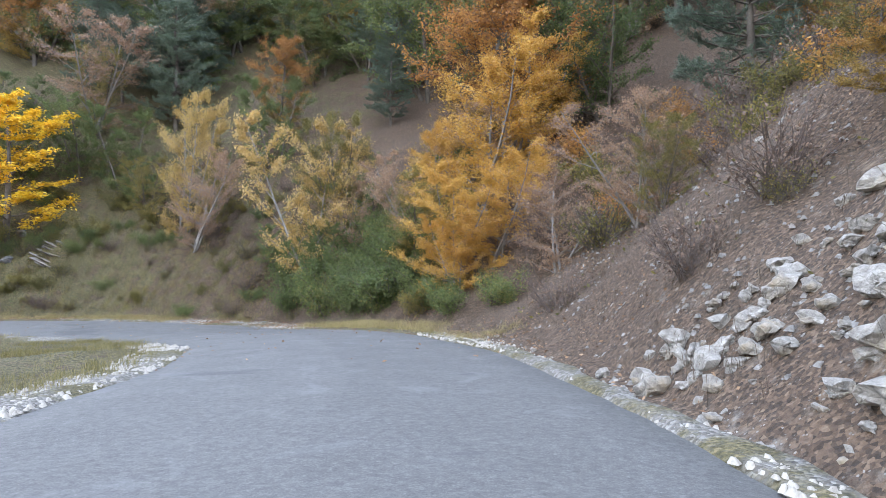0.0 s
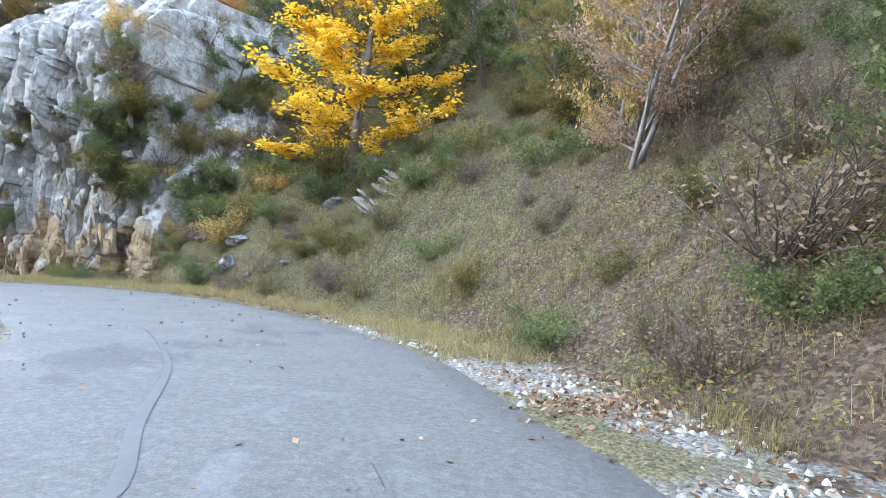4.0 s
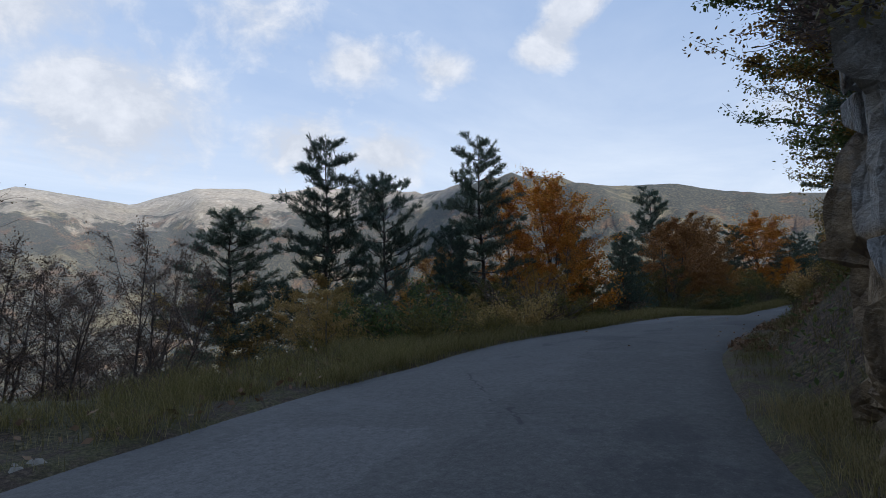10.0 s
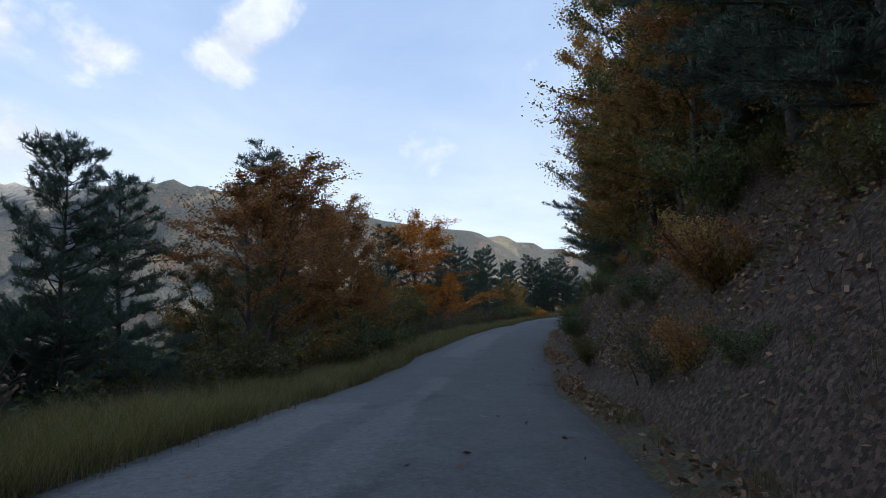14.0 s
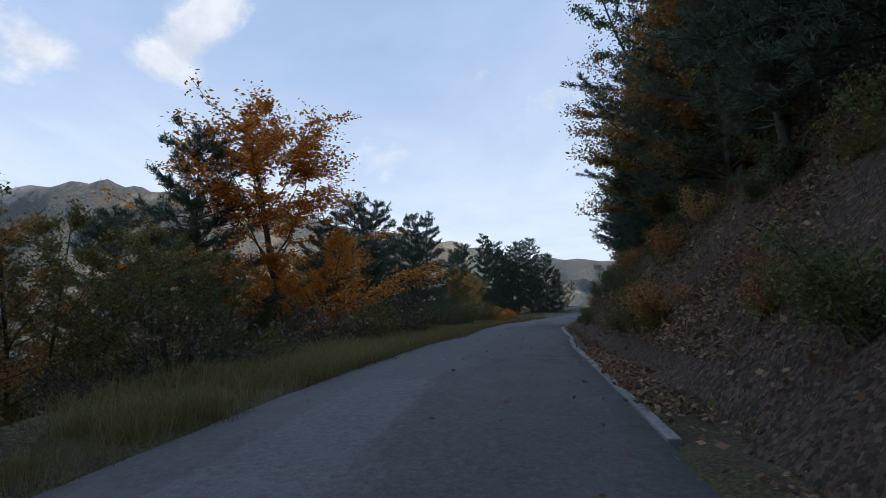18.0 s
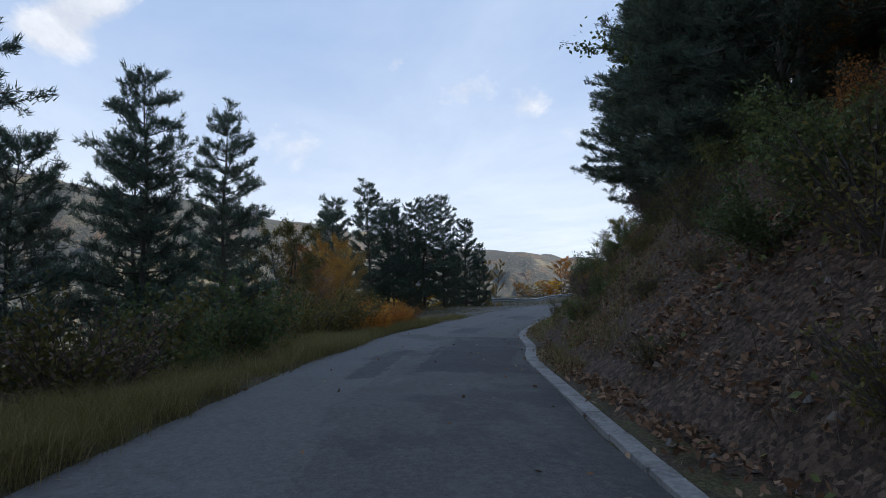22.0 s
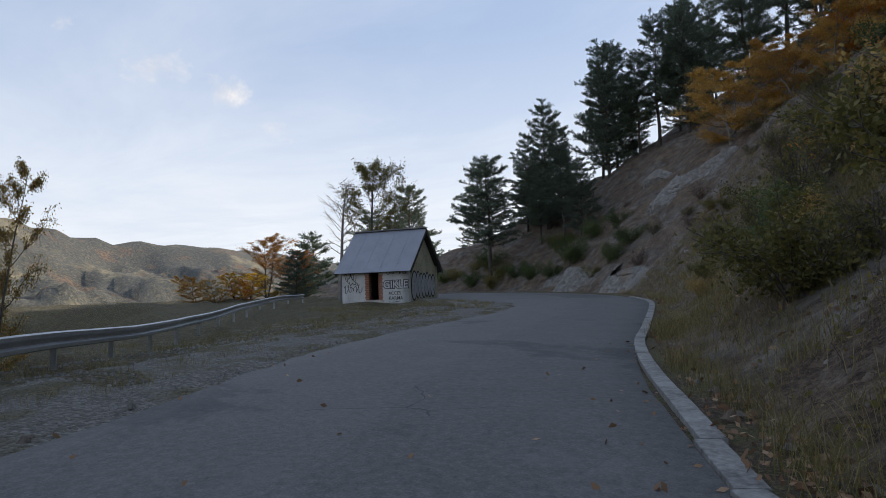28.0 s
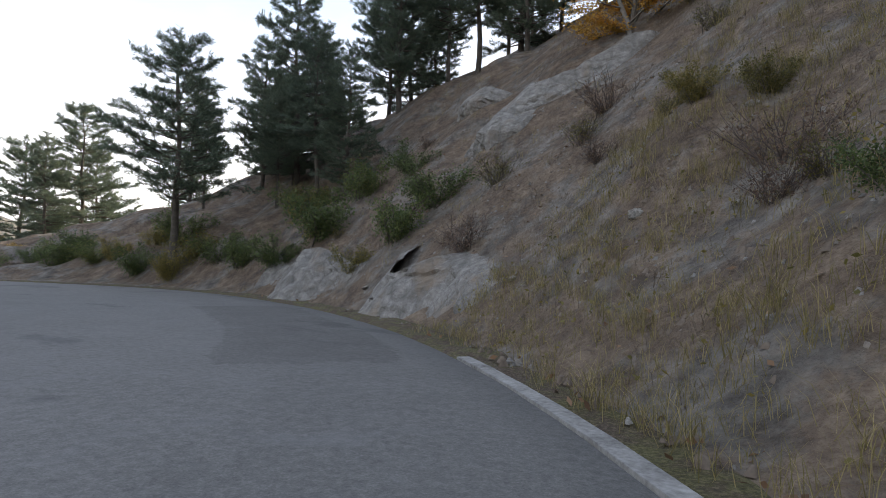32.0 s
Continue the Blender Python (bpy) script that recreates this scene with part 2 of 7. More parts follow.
def make_ground():
    m, n, s = material("hillside", 0.95)
    p = place(n)
    wide, mid, fine = n.noise(p, 0.16, 4.0), n.noise(p, 1.6, 6.0, 0.72), n.noise(p, 11.0, 5.0, 0.75)
    speck = n.add("ShaderNodeTexVoronoi", Vector=p, Scale=24.0)
    leafy = n.math("ADD", n.math("MULTIPLY", fine, 0.55), n.math("MULTIPLY", n.add("ShaderNodeSeparateColor", Color=speck.outputs["Color"]).outputs[0], 0.45))
    litter = n.ramp(leafy, [(0.25, (0.030, 0.019, 0.012)), (0.5, (0.088, 0.053, 0.033)), (0.68, (0.165, 0.105, 0.066)), (0.82, (0.25, 0.175, 0.115))])
    grass = n.ramp(leafy, [(0.25, (0.030, 0.028, 0.012)), (0.5, (0.092, 0.080, 0.032)), (0.7, (0.185, 0.150, 0.068)), (0.85, (0.30, 0.235, 0.12))])
    soil = n.ramp(n.math("ADD", n.math("MULTIPLY", mid, 0.6), n.math("MULTIPLY", fine, 0.4)), [(0.35, (0.062, 0.043, 0.031)), (0.5, (0.175, 0.122, 0.084)), (0.65, (0.33, 0.25, 0.18))])
    soil = n.mix(n.ramp(n.noise(p, 0.55, 6.0, 0.7), [(0.48, (0, 0, 0)), (0.58, (0.8,) * 3)]), soil, n.ramp(mid, [(0.35, (0.075, 0.068, 0.060)), (0.65, (0.30, 0.28, 0.25))]))
    tex = n.add("ShaderNodeAttribute")
    tex.attribute_name = "cover"
    kinds = n.add("ShaderNodeSeparateColor", Color=tex.outputs["Color"])
    c = n.mix(n.ramp(n.math("ADD", kinds.outputs[0], n.math("MULTIPLY", n.math("SUBTRACT", mid, 0.5), 1.6)), [(0.4, (0, 0, 0)), (0.6, (1, 1, 1))]), litter, grass)
    c = n.mix(n.ramp(n.math("ADD", kinds.outputs[1], n.math("MULTIPLY", n.math("SUBTRACT", mid, 0.5), 1.2)), [(0.4, (0, 0, 0)), (0.6, (1, 1, 1))]), c, soil)
    stone = n.add("ShaderNodeTexVoronoi", Vector=n.mix(0.06, p, n.add("ShaderNodeTexNoise", Scale=6.0).outputs[1]), Scale=15.0)
    chips = n.math("MULTIPLY", n.math("LESS_THAN", stone.outputs["Distance"], n.math("MULTIPLY", kinds.outputs[2], 0.24)), n.math("GREATER_THAN", mid, 0.5))
    c = n.mix(n.math("MULTIPLY", chips, 0.7), c, n.ramp(stone.outputs["Color"], [(0.0, (0.16, 0.14, 0.125)), (1.0, (0.42, 0.40, 0.36))]))
    c = n.mix(n.math("MULTIPLY", wide, 0.25), c, (0.05, 0.04, 0.026))
    n.put(s.inputs["Base Color"], c)
    bump(n, s, n.math("ADD", n.math("MULTIPLY", mid, 2.0), n.math("ADD", leafy, chips)), 0.9, 0.14)
    return m


def make_gravel(name, green, dim=1.0):
    m, n, s = material(name, 0.95)
    p = place(n)
    v = n.add("ShaderNodeTexVoronoi", Vector=p, Scale=26.0)
    c = n.ramp(v.outputs["Color"], [(at_, tuple(v * dim for v in rgb)) for at_, rgb in ((0.0, (0.09, 0.08, 0.07)), (0.5, (0.16, 0.145, 0.125)), (1.0, (0.31, 0.295, 0.265)))])
    big = n.noise(p, 0.7, 5.0, 0.65)
    c = n.mix(n.ramp(big, [(0.62 - green, (0, 0, 0)), (0.72 - green, (1, 1, 1))]), c, n.ramp(n.noise(p, 20.0, 3.0), [(0.3, (0.04, 0.036, 0.018)), (0.5, (0.10, 0.085, 0.04)), (0.7, (0.19, 0.15, 0.08))]))
    n.put(s.inputs["Base Color"], c)
    bump(n, s, n.math("SUBTRACT", 1.0, v.outputs["Distance"]), 0.9, 0.04)
    return m


def make_stone(name, stops, tint=(0.33, 0.22, 0.11), scale=1.0, stratum=False):
    m, n, s = material(name, 0.9)
    p = n.add("ShaderNodeTexCoord").outputs["Object"]
    a, b, c = n.noise(p, 0.55 * scale, 5.0, 0.6), n.noise(p, 3.2 * scale, 6.0, 0.7), n.noise(p, 24.0 * scale, 3.0, 0.7)
    col = n.ramp(n.math("ADD", n.math("MULTIPLY", b, 0.7), n.math("MULTIPLY", c, 0.3)), stops)
    col = n.mix(n.math("MULTIPLY", n.ramp(a, [(0.52, (0, 0, 0)), (0.66, (1, 1, 1))]), 0.75), col, tint)
    if stratum:                                                     # the ochre bed that the grey rock stands on
        level = n.add("ShaderNodeSeparateXYZ", Vector=p).outputs[2]
        bed = n.ramp(n.math("ADD", n.math("MULTIPLY", level, 0.20), n.math("MULTIPLY", a, 1.9)), [(0.70, (1, 1, 1)), (0.86, (0, 0, 0))])
        col = n.mix(n.math("MULTIPLY", bed, 0.85), col, n.ramp(b, [(0.35, (0.13, 0.075, 0.03)), (0.6, (0.40, 0.26, 0.12))]))
    streak = n.ramp(n.noise(n.stretch(p, (1.6, 1.6, 0.22)), 1.5 * scale, 4.0, 0.6), [(0.5, (0, 0, 0)), (0.68, (1, 1, 1))])
    col = n.mix(n.math("MULTIPLY", streak, 0.32), col, (0.05, 0.052, 0.055))
    # joints: two nets of cracks, the coarse one upright
    shaken = n.mix(0.10, p, n.add("ShaderNodeTexNoise", Vector=p, Scale=2.4 * scale, Detail=4.0).outputs[1], "ADD")
    joints = None
    for size, stretch_z in ((1.5, 0.55), (4.2, 0.8)):
        net = n.add("ShaderNodeTexVoronoi", Vector=n.stretch(shaken, (1.0, 1.0, stretch_z)), Scale=size * scale)
        net.feature = "DISTANCE_TO_EDGE"
        gap = n.ramp(net.outputs["Distance"], [(0.0, (0, 0, 0)), (0.09, (1, 1, 1))])
        joints = gap if joints is None else n.math("MULTIPLY", joints, n.math("ADD", n.math("MULTIPLY", gap, 0.5), 0.5))
    col = n.mix(n.math("MULTIPLY", n.math("SUBTRACT", 1.0, joints), 0.22), col, (0.06, 0.056, 0.052))
    chunk = n.add("ShaderNodeTexVoronoi", Vector=n.stretch(shaken, (1.0, 1.0, 0.6)), Scale=2.6 * scale)
    tone = n.add("ShaderNodeSeparateColor", Color=chunk.outputs["Color"]).outputs[0]
    col = n.mix(n.math("MULTIPLY", tone, 0.4), col, n.mix(0.5, col, (0.07, 0.068, 0.066)))
    n.put(s.inputs["Base Color"], col)
    relief = n.math("ADD", n.math("ADD", b, n.math("MULTIPLY", c, 0.5)), n.math("ADD", n.math("MULTIPLY", joints, 0.5), n.math("MULTIPLY", tone, 0.8)))
    bump(n, s, relief, 0.75, 0.08 / scale)
    return m


def make_leaf(name, stops, glow=0.35, rough=0.6, low=None):
    """Leaves: a hue for each tree, and for each leaf on it."""
    m = bpy.data.materials.new(name)
    m.use_nodes = True
    m.node_tree.nodes.clear()
    n = Nodes(m.node_tree)
    geo = n.add("ShaderNodeNewGeometry")
    info = n.add("ShaderNodeObjectInfo")
    fac = n.math("ADD", n.math("MULTIPLY", geo.outputs["Random Per Island"], 0.62), n.math("MULTIPLY", info.outputs["Random"], 0.38))
    col = n.ramp(fac, stops)
    if low:
        xyz = n.add("ShaderNodeSeparateXYZ", Vector=n.add("ShaderNodeTexCoord").outputs["Generated"])
        part_low = n.ramp(n.math("ADD", xyz.outputs[2], n.math("MULTIPLY", n.noise(place(n), 0.7), 0.5)), [(0.45, (1, 1, 1)), (0.75, (0, 0, 0))])
        col = n.mix(n.math("MULTIPLY", part_low, 0.8), col, n.ramp(fac, low))
    d = n.add("ShaderNodeBsdfPrincipled", Roughness=rough)
    n.put(d.inputs["Base Color"], col)
    t = n.add("ShaderNodeBsdfTranslucent")
    n.put(t.inputs["Color"], col)
    mixer = n.add("ShaderNodeMixShader", Fac=glow)
    n.put(mixer.inputs[1], d.outputs[0]), n.put(mixer.inputs[2], t.outputs[0])
    n.put(n.add("ShaderNodeOutputMaterial").inputs[0], mixer.outputs[0])
    return m


def make_plain(name, stops, scale, rough=0.8, bumpy=0.3, metal=0.0, distance=0.01, worldly=False):
    m, n, s = material(name, rough)
    p = place(n) if worldly else n.add("ShaderNodeTexCoord").outputs["Object"]
    f = n.math("ADD", n.math("MULTIPLY", n.noise(p, scale, 5.0, 0.65), 0.6), n.math("MULTIPLY", n.noise(p, scale * 9, 3.0, 0.6), 0.4))
    n.put(s.inputs["Base Color"], n.ramp(f, stops))
    s.inputs["Metallic"].default_value = metal
    bump(n, s, f, bumpy, distance)
    return m


ASPHALT, HILLSIDE = make_asphalt(), make_ground()
GRAVEL = make_gravel("gravel", 0.14, 0.95)


def make_shoulder():
    m, n, s = material("earthy_shoulder", 0.95)
    p = place(n)
    mid, fine = n.noise(p, 2.6, 6.0, 0.7), n.noise(p, 26.0, 5.0, 0.75)
    earth = n.ramp(fine, [(0.32, (0.035, 0.024, 0.016)), (0.5, (0.088, 0.060, 0.040)), (0.68, (0.20, 0.145, 0.10))])
    turf = n.ramp(fine, [(0.32, (0.040, 0.038, 0.014)), (0.5, (0.105, 0.094, 0.036)), (0.68, (0.22, 0.185, 0.085))])
    n.put(s.inputs["Base Color"], n.mix(n.ramp(mid, [(0.42, (0, 0, 0)), (0.58, (1, 1, 1))]), earth, turf))
    bump(n, s, n.math("ADD", n.math("MULTIPLY", mid, 2.0), fine), 0.9, 0.05)
    return m


SHOULDER = make_shoulder()
ROCK = make_stone("grey_limestone", [(0.34, (0.035, 0.037, 0.042)), (0.5, (0.14, 0.14, 0.146)), (0.64, (0.42, 0.415, 0.40))], (0.22, 0.135, 0.06))
CLIFF = make_stone("fractured_cliff_rock", [(0.32, (0.14, 0.138, 0.135)), (0.5, (0.36, 0.35, 0.33)), (0.66, (0.60, 0.585, 0.55))], (0.26, 0.19, 0.11), stratum=True)
PALE_ROCK = make_stone("pale_limestone", [(0.3, (0.19, 0.173, 0.15)), (0.55, (0.40, 0.372, 0.33)), (0.7, (0.58, 0.545, 0.49))], (0.36, 0.28, 0.18))
MARL = make_stone("grey_marl", [(0.32, (0.11, 0.10, 0.088)), (0.5, (0.24, 0.224, 0.20)), (0.68, (0.40, 0.38, 0.35))], (0.25, 0.18, 0.12), 1.3)
BARK = make_plain("bark", [(0.3, (0.035, 0.03, 0.026)), (0.7, (0.16, 0.135, 0.11))], 2.5, 0.95, 0.8, distance=0.03)
GREY_BARK = make_plain("pale_bark", [(0.3, (0.11, 0.10, 0.09)), (0.7, (0.32, 0.30, 0.27))], 2.0, 0.9, 0.5, distance=0.02)
PINE = make_leaf("pine_needles", [(0.0, (0.050, 0.078, 0.058)), (0.5, (0.098, 0.140, 0.100)), (1.0, (0.20, 0.235, 0.15))], 0.42, 0.5)
GREEN = make_leaf("dark_green_leaves", [(0.0, (0.045, 0.075, 0.028)), (0.5, (0.105, 0.145, 0.048)), (0.9, (0.20, 0.22, 0.07)), (1.0, (0.34, 0.27, 0.08))], 0.45)
OLIVE = make_leaf("olive_leaves", [(0.0, (0.065, 0.068, 0.022)), (0.5, (0.165, 0.145, 0.040)), (1.0, (0.34, 0.25, 0.07))], 0.42)
ORANGE = make_leaf("orange_leaves", [(0.0, (0.28, 0.085, 0.02)), (0.45, (0.62, 0.23, 0.035)), (0.8, (0.76, 0.36, 0.05)), (1.0, (0.82, 0.52, 0.10))], 0.5)
AMBER = make_leaf("amber_leaves", [(0.0, (0.30, 0.14, 0.035)), (0.5, (0.58, 0.32, 0.07)), (1.0, (0.74, 0.50, 0.14))], 0.5)
RUST = make_leaf("rust_leaves", [(0.0, (0.19, 0.085, 0.035)), (0.5, (0.44, 0.205, 0.06)), (1.0, (0.62, 0.36, 0.09))], 0.5, low=[(0.0, (0.16, 0.115, 0.03)), (1.0, (0.44, 0.31, 0.07))])
YELLOW = make_leaf("yellow_leaves", [(0.0, (0.52, 0.27, 0.02)), (0.5, (0.76, 0.46, 0.03)), (1.0, (0.85, 0.62, 0.08))], 0.45)
GOLD = make_leaf("gold_green_leaves", [(0.0, (0.16, 0.14, 0.05)), (0.35, (0.40, 0.28, 0.09)), (0.75, (0.60, 0.39, 0.14)), (1.0, (0.70, 0.53, 0.27))], 0.45)
PINK = make_leaf("faded_pink_brown_leaves", [(0.0, (0.17, 0.10, 0.07)), (0.5, (0.36, 0.22, 0.14)), (1.0, (0.52, 0.36, 0.2))], 0.35)
VERGE_GRASS = make_leaf("verge_grass", [(0.0, (0.075, 0.075, 0.022)), (0.4, (0.19, 0.165, 0.05)), (0.75, (0.34, 0.27, 0.11)), (1.0, (0.52, 0.42, 0.24))], 0.4, 0.8)
DRY_GRASS = make_leaf("dry_grass", [(0.0, (0.085, 0.08, 0.022)), (0.45, (0.20, 0.165, 0.06)), (1.0, (0.46, 0.36, 0.18))], 0.35, 0.8)
FALLEN = make_leaf("fallen_leaves", [(0.0, (0.075, 0.038, 0.022)), (0.5, (0.26, 0.145, 0.078)), (0.85, (0.44, 0.29, 0.18)), (1.0, (0.62, 0.47, 0.33))], 0.15, 0.8)
WHITE_CHIP = make_plain("white_limestone_chips", [(0.3, (0.22, 0.195, 0.16)), (0.7, (0.46, 0.42, 0.36))], 6.0, 0.9, 0.4)
BROWN_TWIG = make_plain("brown_twigs", [(0.3, (0.06, 0.045, 0.038)), (0.7, (0.17, 0.13, 0.11))], 2.0, 0.9, 0.5, distance=0.02)
BROWN = make_leaf("withered_brown_leaves", [(0.0, (0.09, 0.06, 0.045)), (0.5, (0.19, 0.125, 0.09)), (1.0, (0.34, 0.23, 0.15))], 0.3)
CLOD = make_plain("clods_of_earth", [(0.3, (0.06, 0.044, 0.033)), (0.5, (0.14, 0.105, 0.078)), (0.7, (0.24, 0.19, 0.145))], 1.5, 0.95, 0.5, worldly=True)
OCHRE_ROCK = make_stone("ochre_limestone", [(0.32, (0.14, 0.095, 0.055)), (0.5, (0.37, 0.26, 0.145)), (0.66, (0.58, 0.46, 0.31))], (0.30, 0.29, 0.27))
CONCRETE = make_plain("kerb_concrete", [(0.32, (0.09, 0.084, 0.078)), (0.5, (0.24, 0.232, 0.22)), (0.7, (0.40, 0.388, 0.37))], 2.2, 0.9, 0.6, worldly=True)

# ---- the road's line ----
EYE = 1.2
KNOTS = np.array([row[:4] for row in PATH])


def glide(t):
    """A smooth run through the rows (Catmull-Rom on uneven times)."""
    i = int(np.clip(np.searchsorted(KNOTS[:, 0], t) - 1, 0, len(KNOTS) - 2))
    a, b = KNOTS[i], KNOTS[i + 1]
    before, after = KNOTS[max(i - 1, 0)], KNOTS[min(i + 2, len(KNOTS) - 1)]
    h, k = b[0] - a[0], (t - a[0]) / (b[0] - a[0])
    ma, mb = (b - before)[1:] / (b - before)[0] * h, (after - a)[1:] / (after - a)[0] * h
    return (2 * k**3 - 3 * k**2 + 1) * a[1:] + (k**3 - 2 * k**2 + k) * ma + (-2 * k**3 + 3 * k**2) * b[1:] + (k**3 - k**2) * mb


def stations(step=0.5):
    rows = []
    for k in range(44, 0, -1):                                      # behind the first moment
        s = k * step
        rows.append((-s / 6.0, 0.0006 * s * s, -s, 0.05 * s))
    fine = np.arange(0, 32.001, 0.02)
    run = np.array([glide(t) for t in fine])
    run[:, 2] -= EYE
    gone = np.concatenate([[0], np.cumsum(np.linalg.norm(np.diff(run[:, :2], axis=0), axis=1))])
    for s in np.arange(0, gone[-1], step):
        rows.append((np.interp(s, gone, fine), *(np.interp(s, gone, run[:, i]) for i in range(3))))
    x, y, z = run[-1]
    yaw = radians(31.0)
    for k in range(1, 150):                                          # the bend past the hut
        yaw += step / 30.0
        x, y = x - math.sin(yaw) * step, y + math.cos(yaw) * step
        rows.append((32 + k * step / 5.2, x, y, z + 0.012 * min(k * step, 25)))
    return np.array(rows)


ST = stations()
TAU = ST[:, 0]
smooth_z = np.convolve(np.pad(ST[:, 3], 12, mode="edge"), np.hanning(27)[1:-1] / np.hanning(27).sum(), "valid")
MID = np.column_stack([ST[:, 1], ST[:, 2], smooth_z[:len(ST)]])
TAN = np.gradient(MID[:, :2], axis=0)
for _ in range(3):
    TAN[1:-1] = (TAN[:-2] + 2 * TAN[1:-1] + TAN[2:]) / 4
TAN /= np.linalg.norm(TAN, axis=1)[:, None]
LEFT = np.column_stack([-TAN[:, 1], TAN[:, 0]])
RUN = np.concatenate([[0], np.cumsum(np.linalg.norm(np.diff(MID[:, :2], axis=0), axis=1))])


def table(rows):
    rows = np.array(rows, float)
    return lambda tau, k=1: np.interp(tau, rows[:, 0], rows[:, k])


WIDE_L = table([(-4, 4.1), (0, 4.1), (1.5, 4.3), (4, 4.1), (7, 3.6), (9, 3.85), (10.5, 3.85), (12.2, 3.3), (13.5, 3.2), (15.5, 3.15), (17.5, 3.15), (19, 3.0), (22, 2.75), (25, 3.1), (28, 3.5), (29.5, 4.1), (30.4, 4.4), (30.8, 4.1), (31.2, 3.65), (31.7, 3.45), (32.2, 3.6), (32.6, 3.9), (33.1, 4.8), (33.6, 5.8), (34.2, 7.0), (35.5, 8.0), (37, 7.0), (39, 3.8), (60, 3.6)])
WIDE_R = table([(-4, 1.95), (0, 1.95), (1.7, 1.95), (2.6, 1.4), (5, 1.45), (6.8, 1.55), (9, 1.4), (12, 1.3), (13.8, 1.12), (16, 1.25), (17, 1.4), (18, 1.32), (19, 1.22), (21, 1.22), (22.5, 1.38), (24, 1.28), (25.6, 1.22), (26.6, 1.06), (27.4, 1.06), (28.0, 1.14), (28.8, 1.38), (31, 1.46), (60, 1.6)])
# right of the road: toe, lower slope, its height, upper slope
BANK = table([(-4, 0.5, 50, 7, 38), (0, 0.6, 50, 7, 38), (1.5, 1.0, 44, 5, 36), (2.5, 2.2, 32, 2.5, 36), (3.5, 2.2, 34, 4, 38), (4.5, 1.9, 42, 6, 40),
              (6, 1.5, 44, 6, 42), (7.6, 1.3, 46, 8, 44), (8.35, 1.8, 48, 8, 43), (8.65, 3.9, 58, 8, 43), (9.0, 3.5, 64, 9, 42), (9.5, 2.8, 64, 9, 42), (10.3, 2.1, 66, 9, 42), (10.9, 1.7, 50, 6, 42), (11.3, 0.9, 48, 6, 42), (13, 0.55, 50, 5, 40),
              (16, 0.6, 52, 5, 40), (20, 0.6, 50, 5, 38), (23, 0.6, 45, 5, 36), (25, 0.75, 42, 6, 35), (28, 0.9, 44, 8, 36), (30, 1.0, 42, 10, 36),
              (33, 1.0, 45, 12, 35), (35.5, 1.0, 46, 10, 36), (37, 1.2, 41, 12, 30), (40, 1.6, 22, 4, 2), (42.5, 2.5, 5, 0.001, -16), (60, 2.5, 5, 0.001, -18)])
# left of the road: flat verge, slope down, how far down
DROP = table([(-4, 6, 20, 22), (0, 6, 20, 18), (3, 6, 16, 8), (6, 5, 14, 6), (8, 7, 16, 8), (9.2, 8, 20, 12), (10.3, 7, 24, 16), (11, 2.4, 28, 18), (13, 1.6, 30, 22), (20, 1.8, 30, 24),
              (24, 1.6, 30, 24), (25.5, 2.2, 30, 24), (27, 4.8, 30, 24), (29, 7.5, 28, 24), (31, 16.0, 26, 20), (36, 20.0, 25, 20), (60, 8, 20, 10)])


def bumps(x, y, seed):
    """Cheap smooth relief in numpy: a few crossing waves."""
    rng = np.random.RandomState(seed)
    out = np.zeros_like(x)
    for k in range(9):
        f, a, ph = rng.uniform(0.25, 2.6), rng.uniform(0, 6.28), rng.uniform(0, 6.28)
        out += np.sin(f * (x * math.cos(a) + y * math.sin(a)) + ph + 0.7 * np.sin(0.31 * f * (y * math.cos(a) - x * math.sin(a)) + ph)) / (1 + 1.3 * f)
    return out / 3.0


def nearest(x, y):
    if x.size == 1:
        d = (MID[:, 0] - x[0]) ** 2 + (MID[:, 1] - y[0]) ** 2
        i = int(np.argmin(d))
        return np.sqrt(d[i:i + 1]), np.array([i])
    best, index = np.full(x.shape, 1e9), np.zeros(x.shape, int)
    for i in range(0, len(MID)):
        d = (x - MID[i, 0]) ** 2 + (y - MID[i, 1]) ** 2
        closer = d < best
        best[closer], index[closer] = d[closer], i
    return np.sqrt(best), index


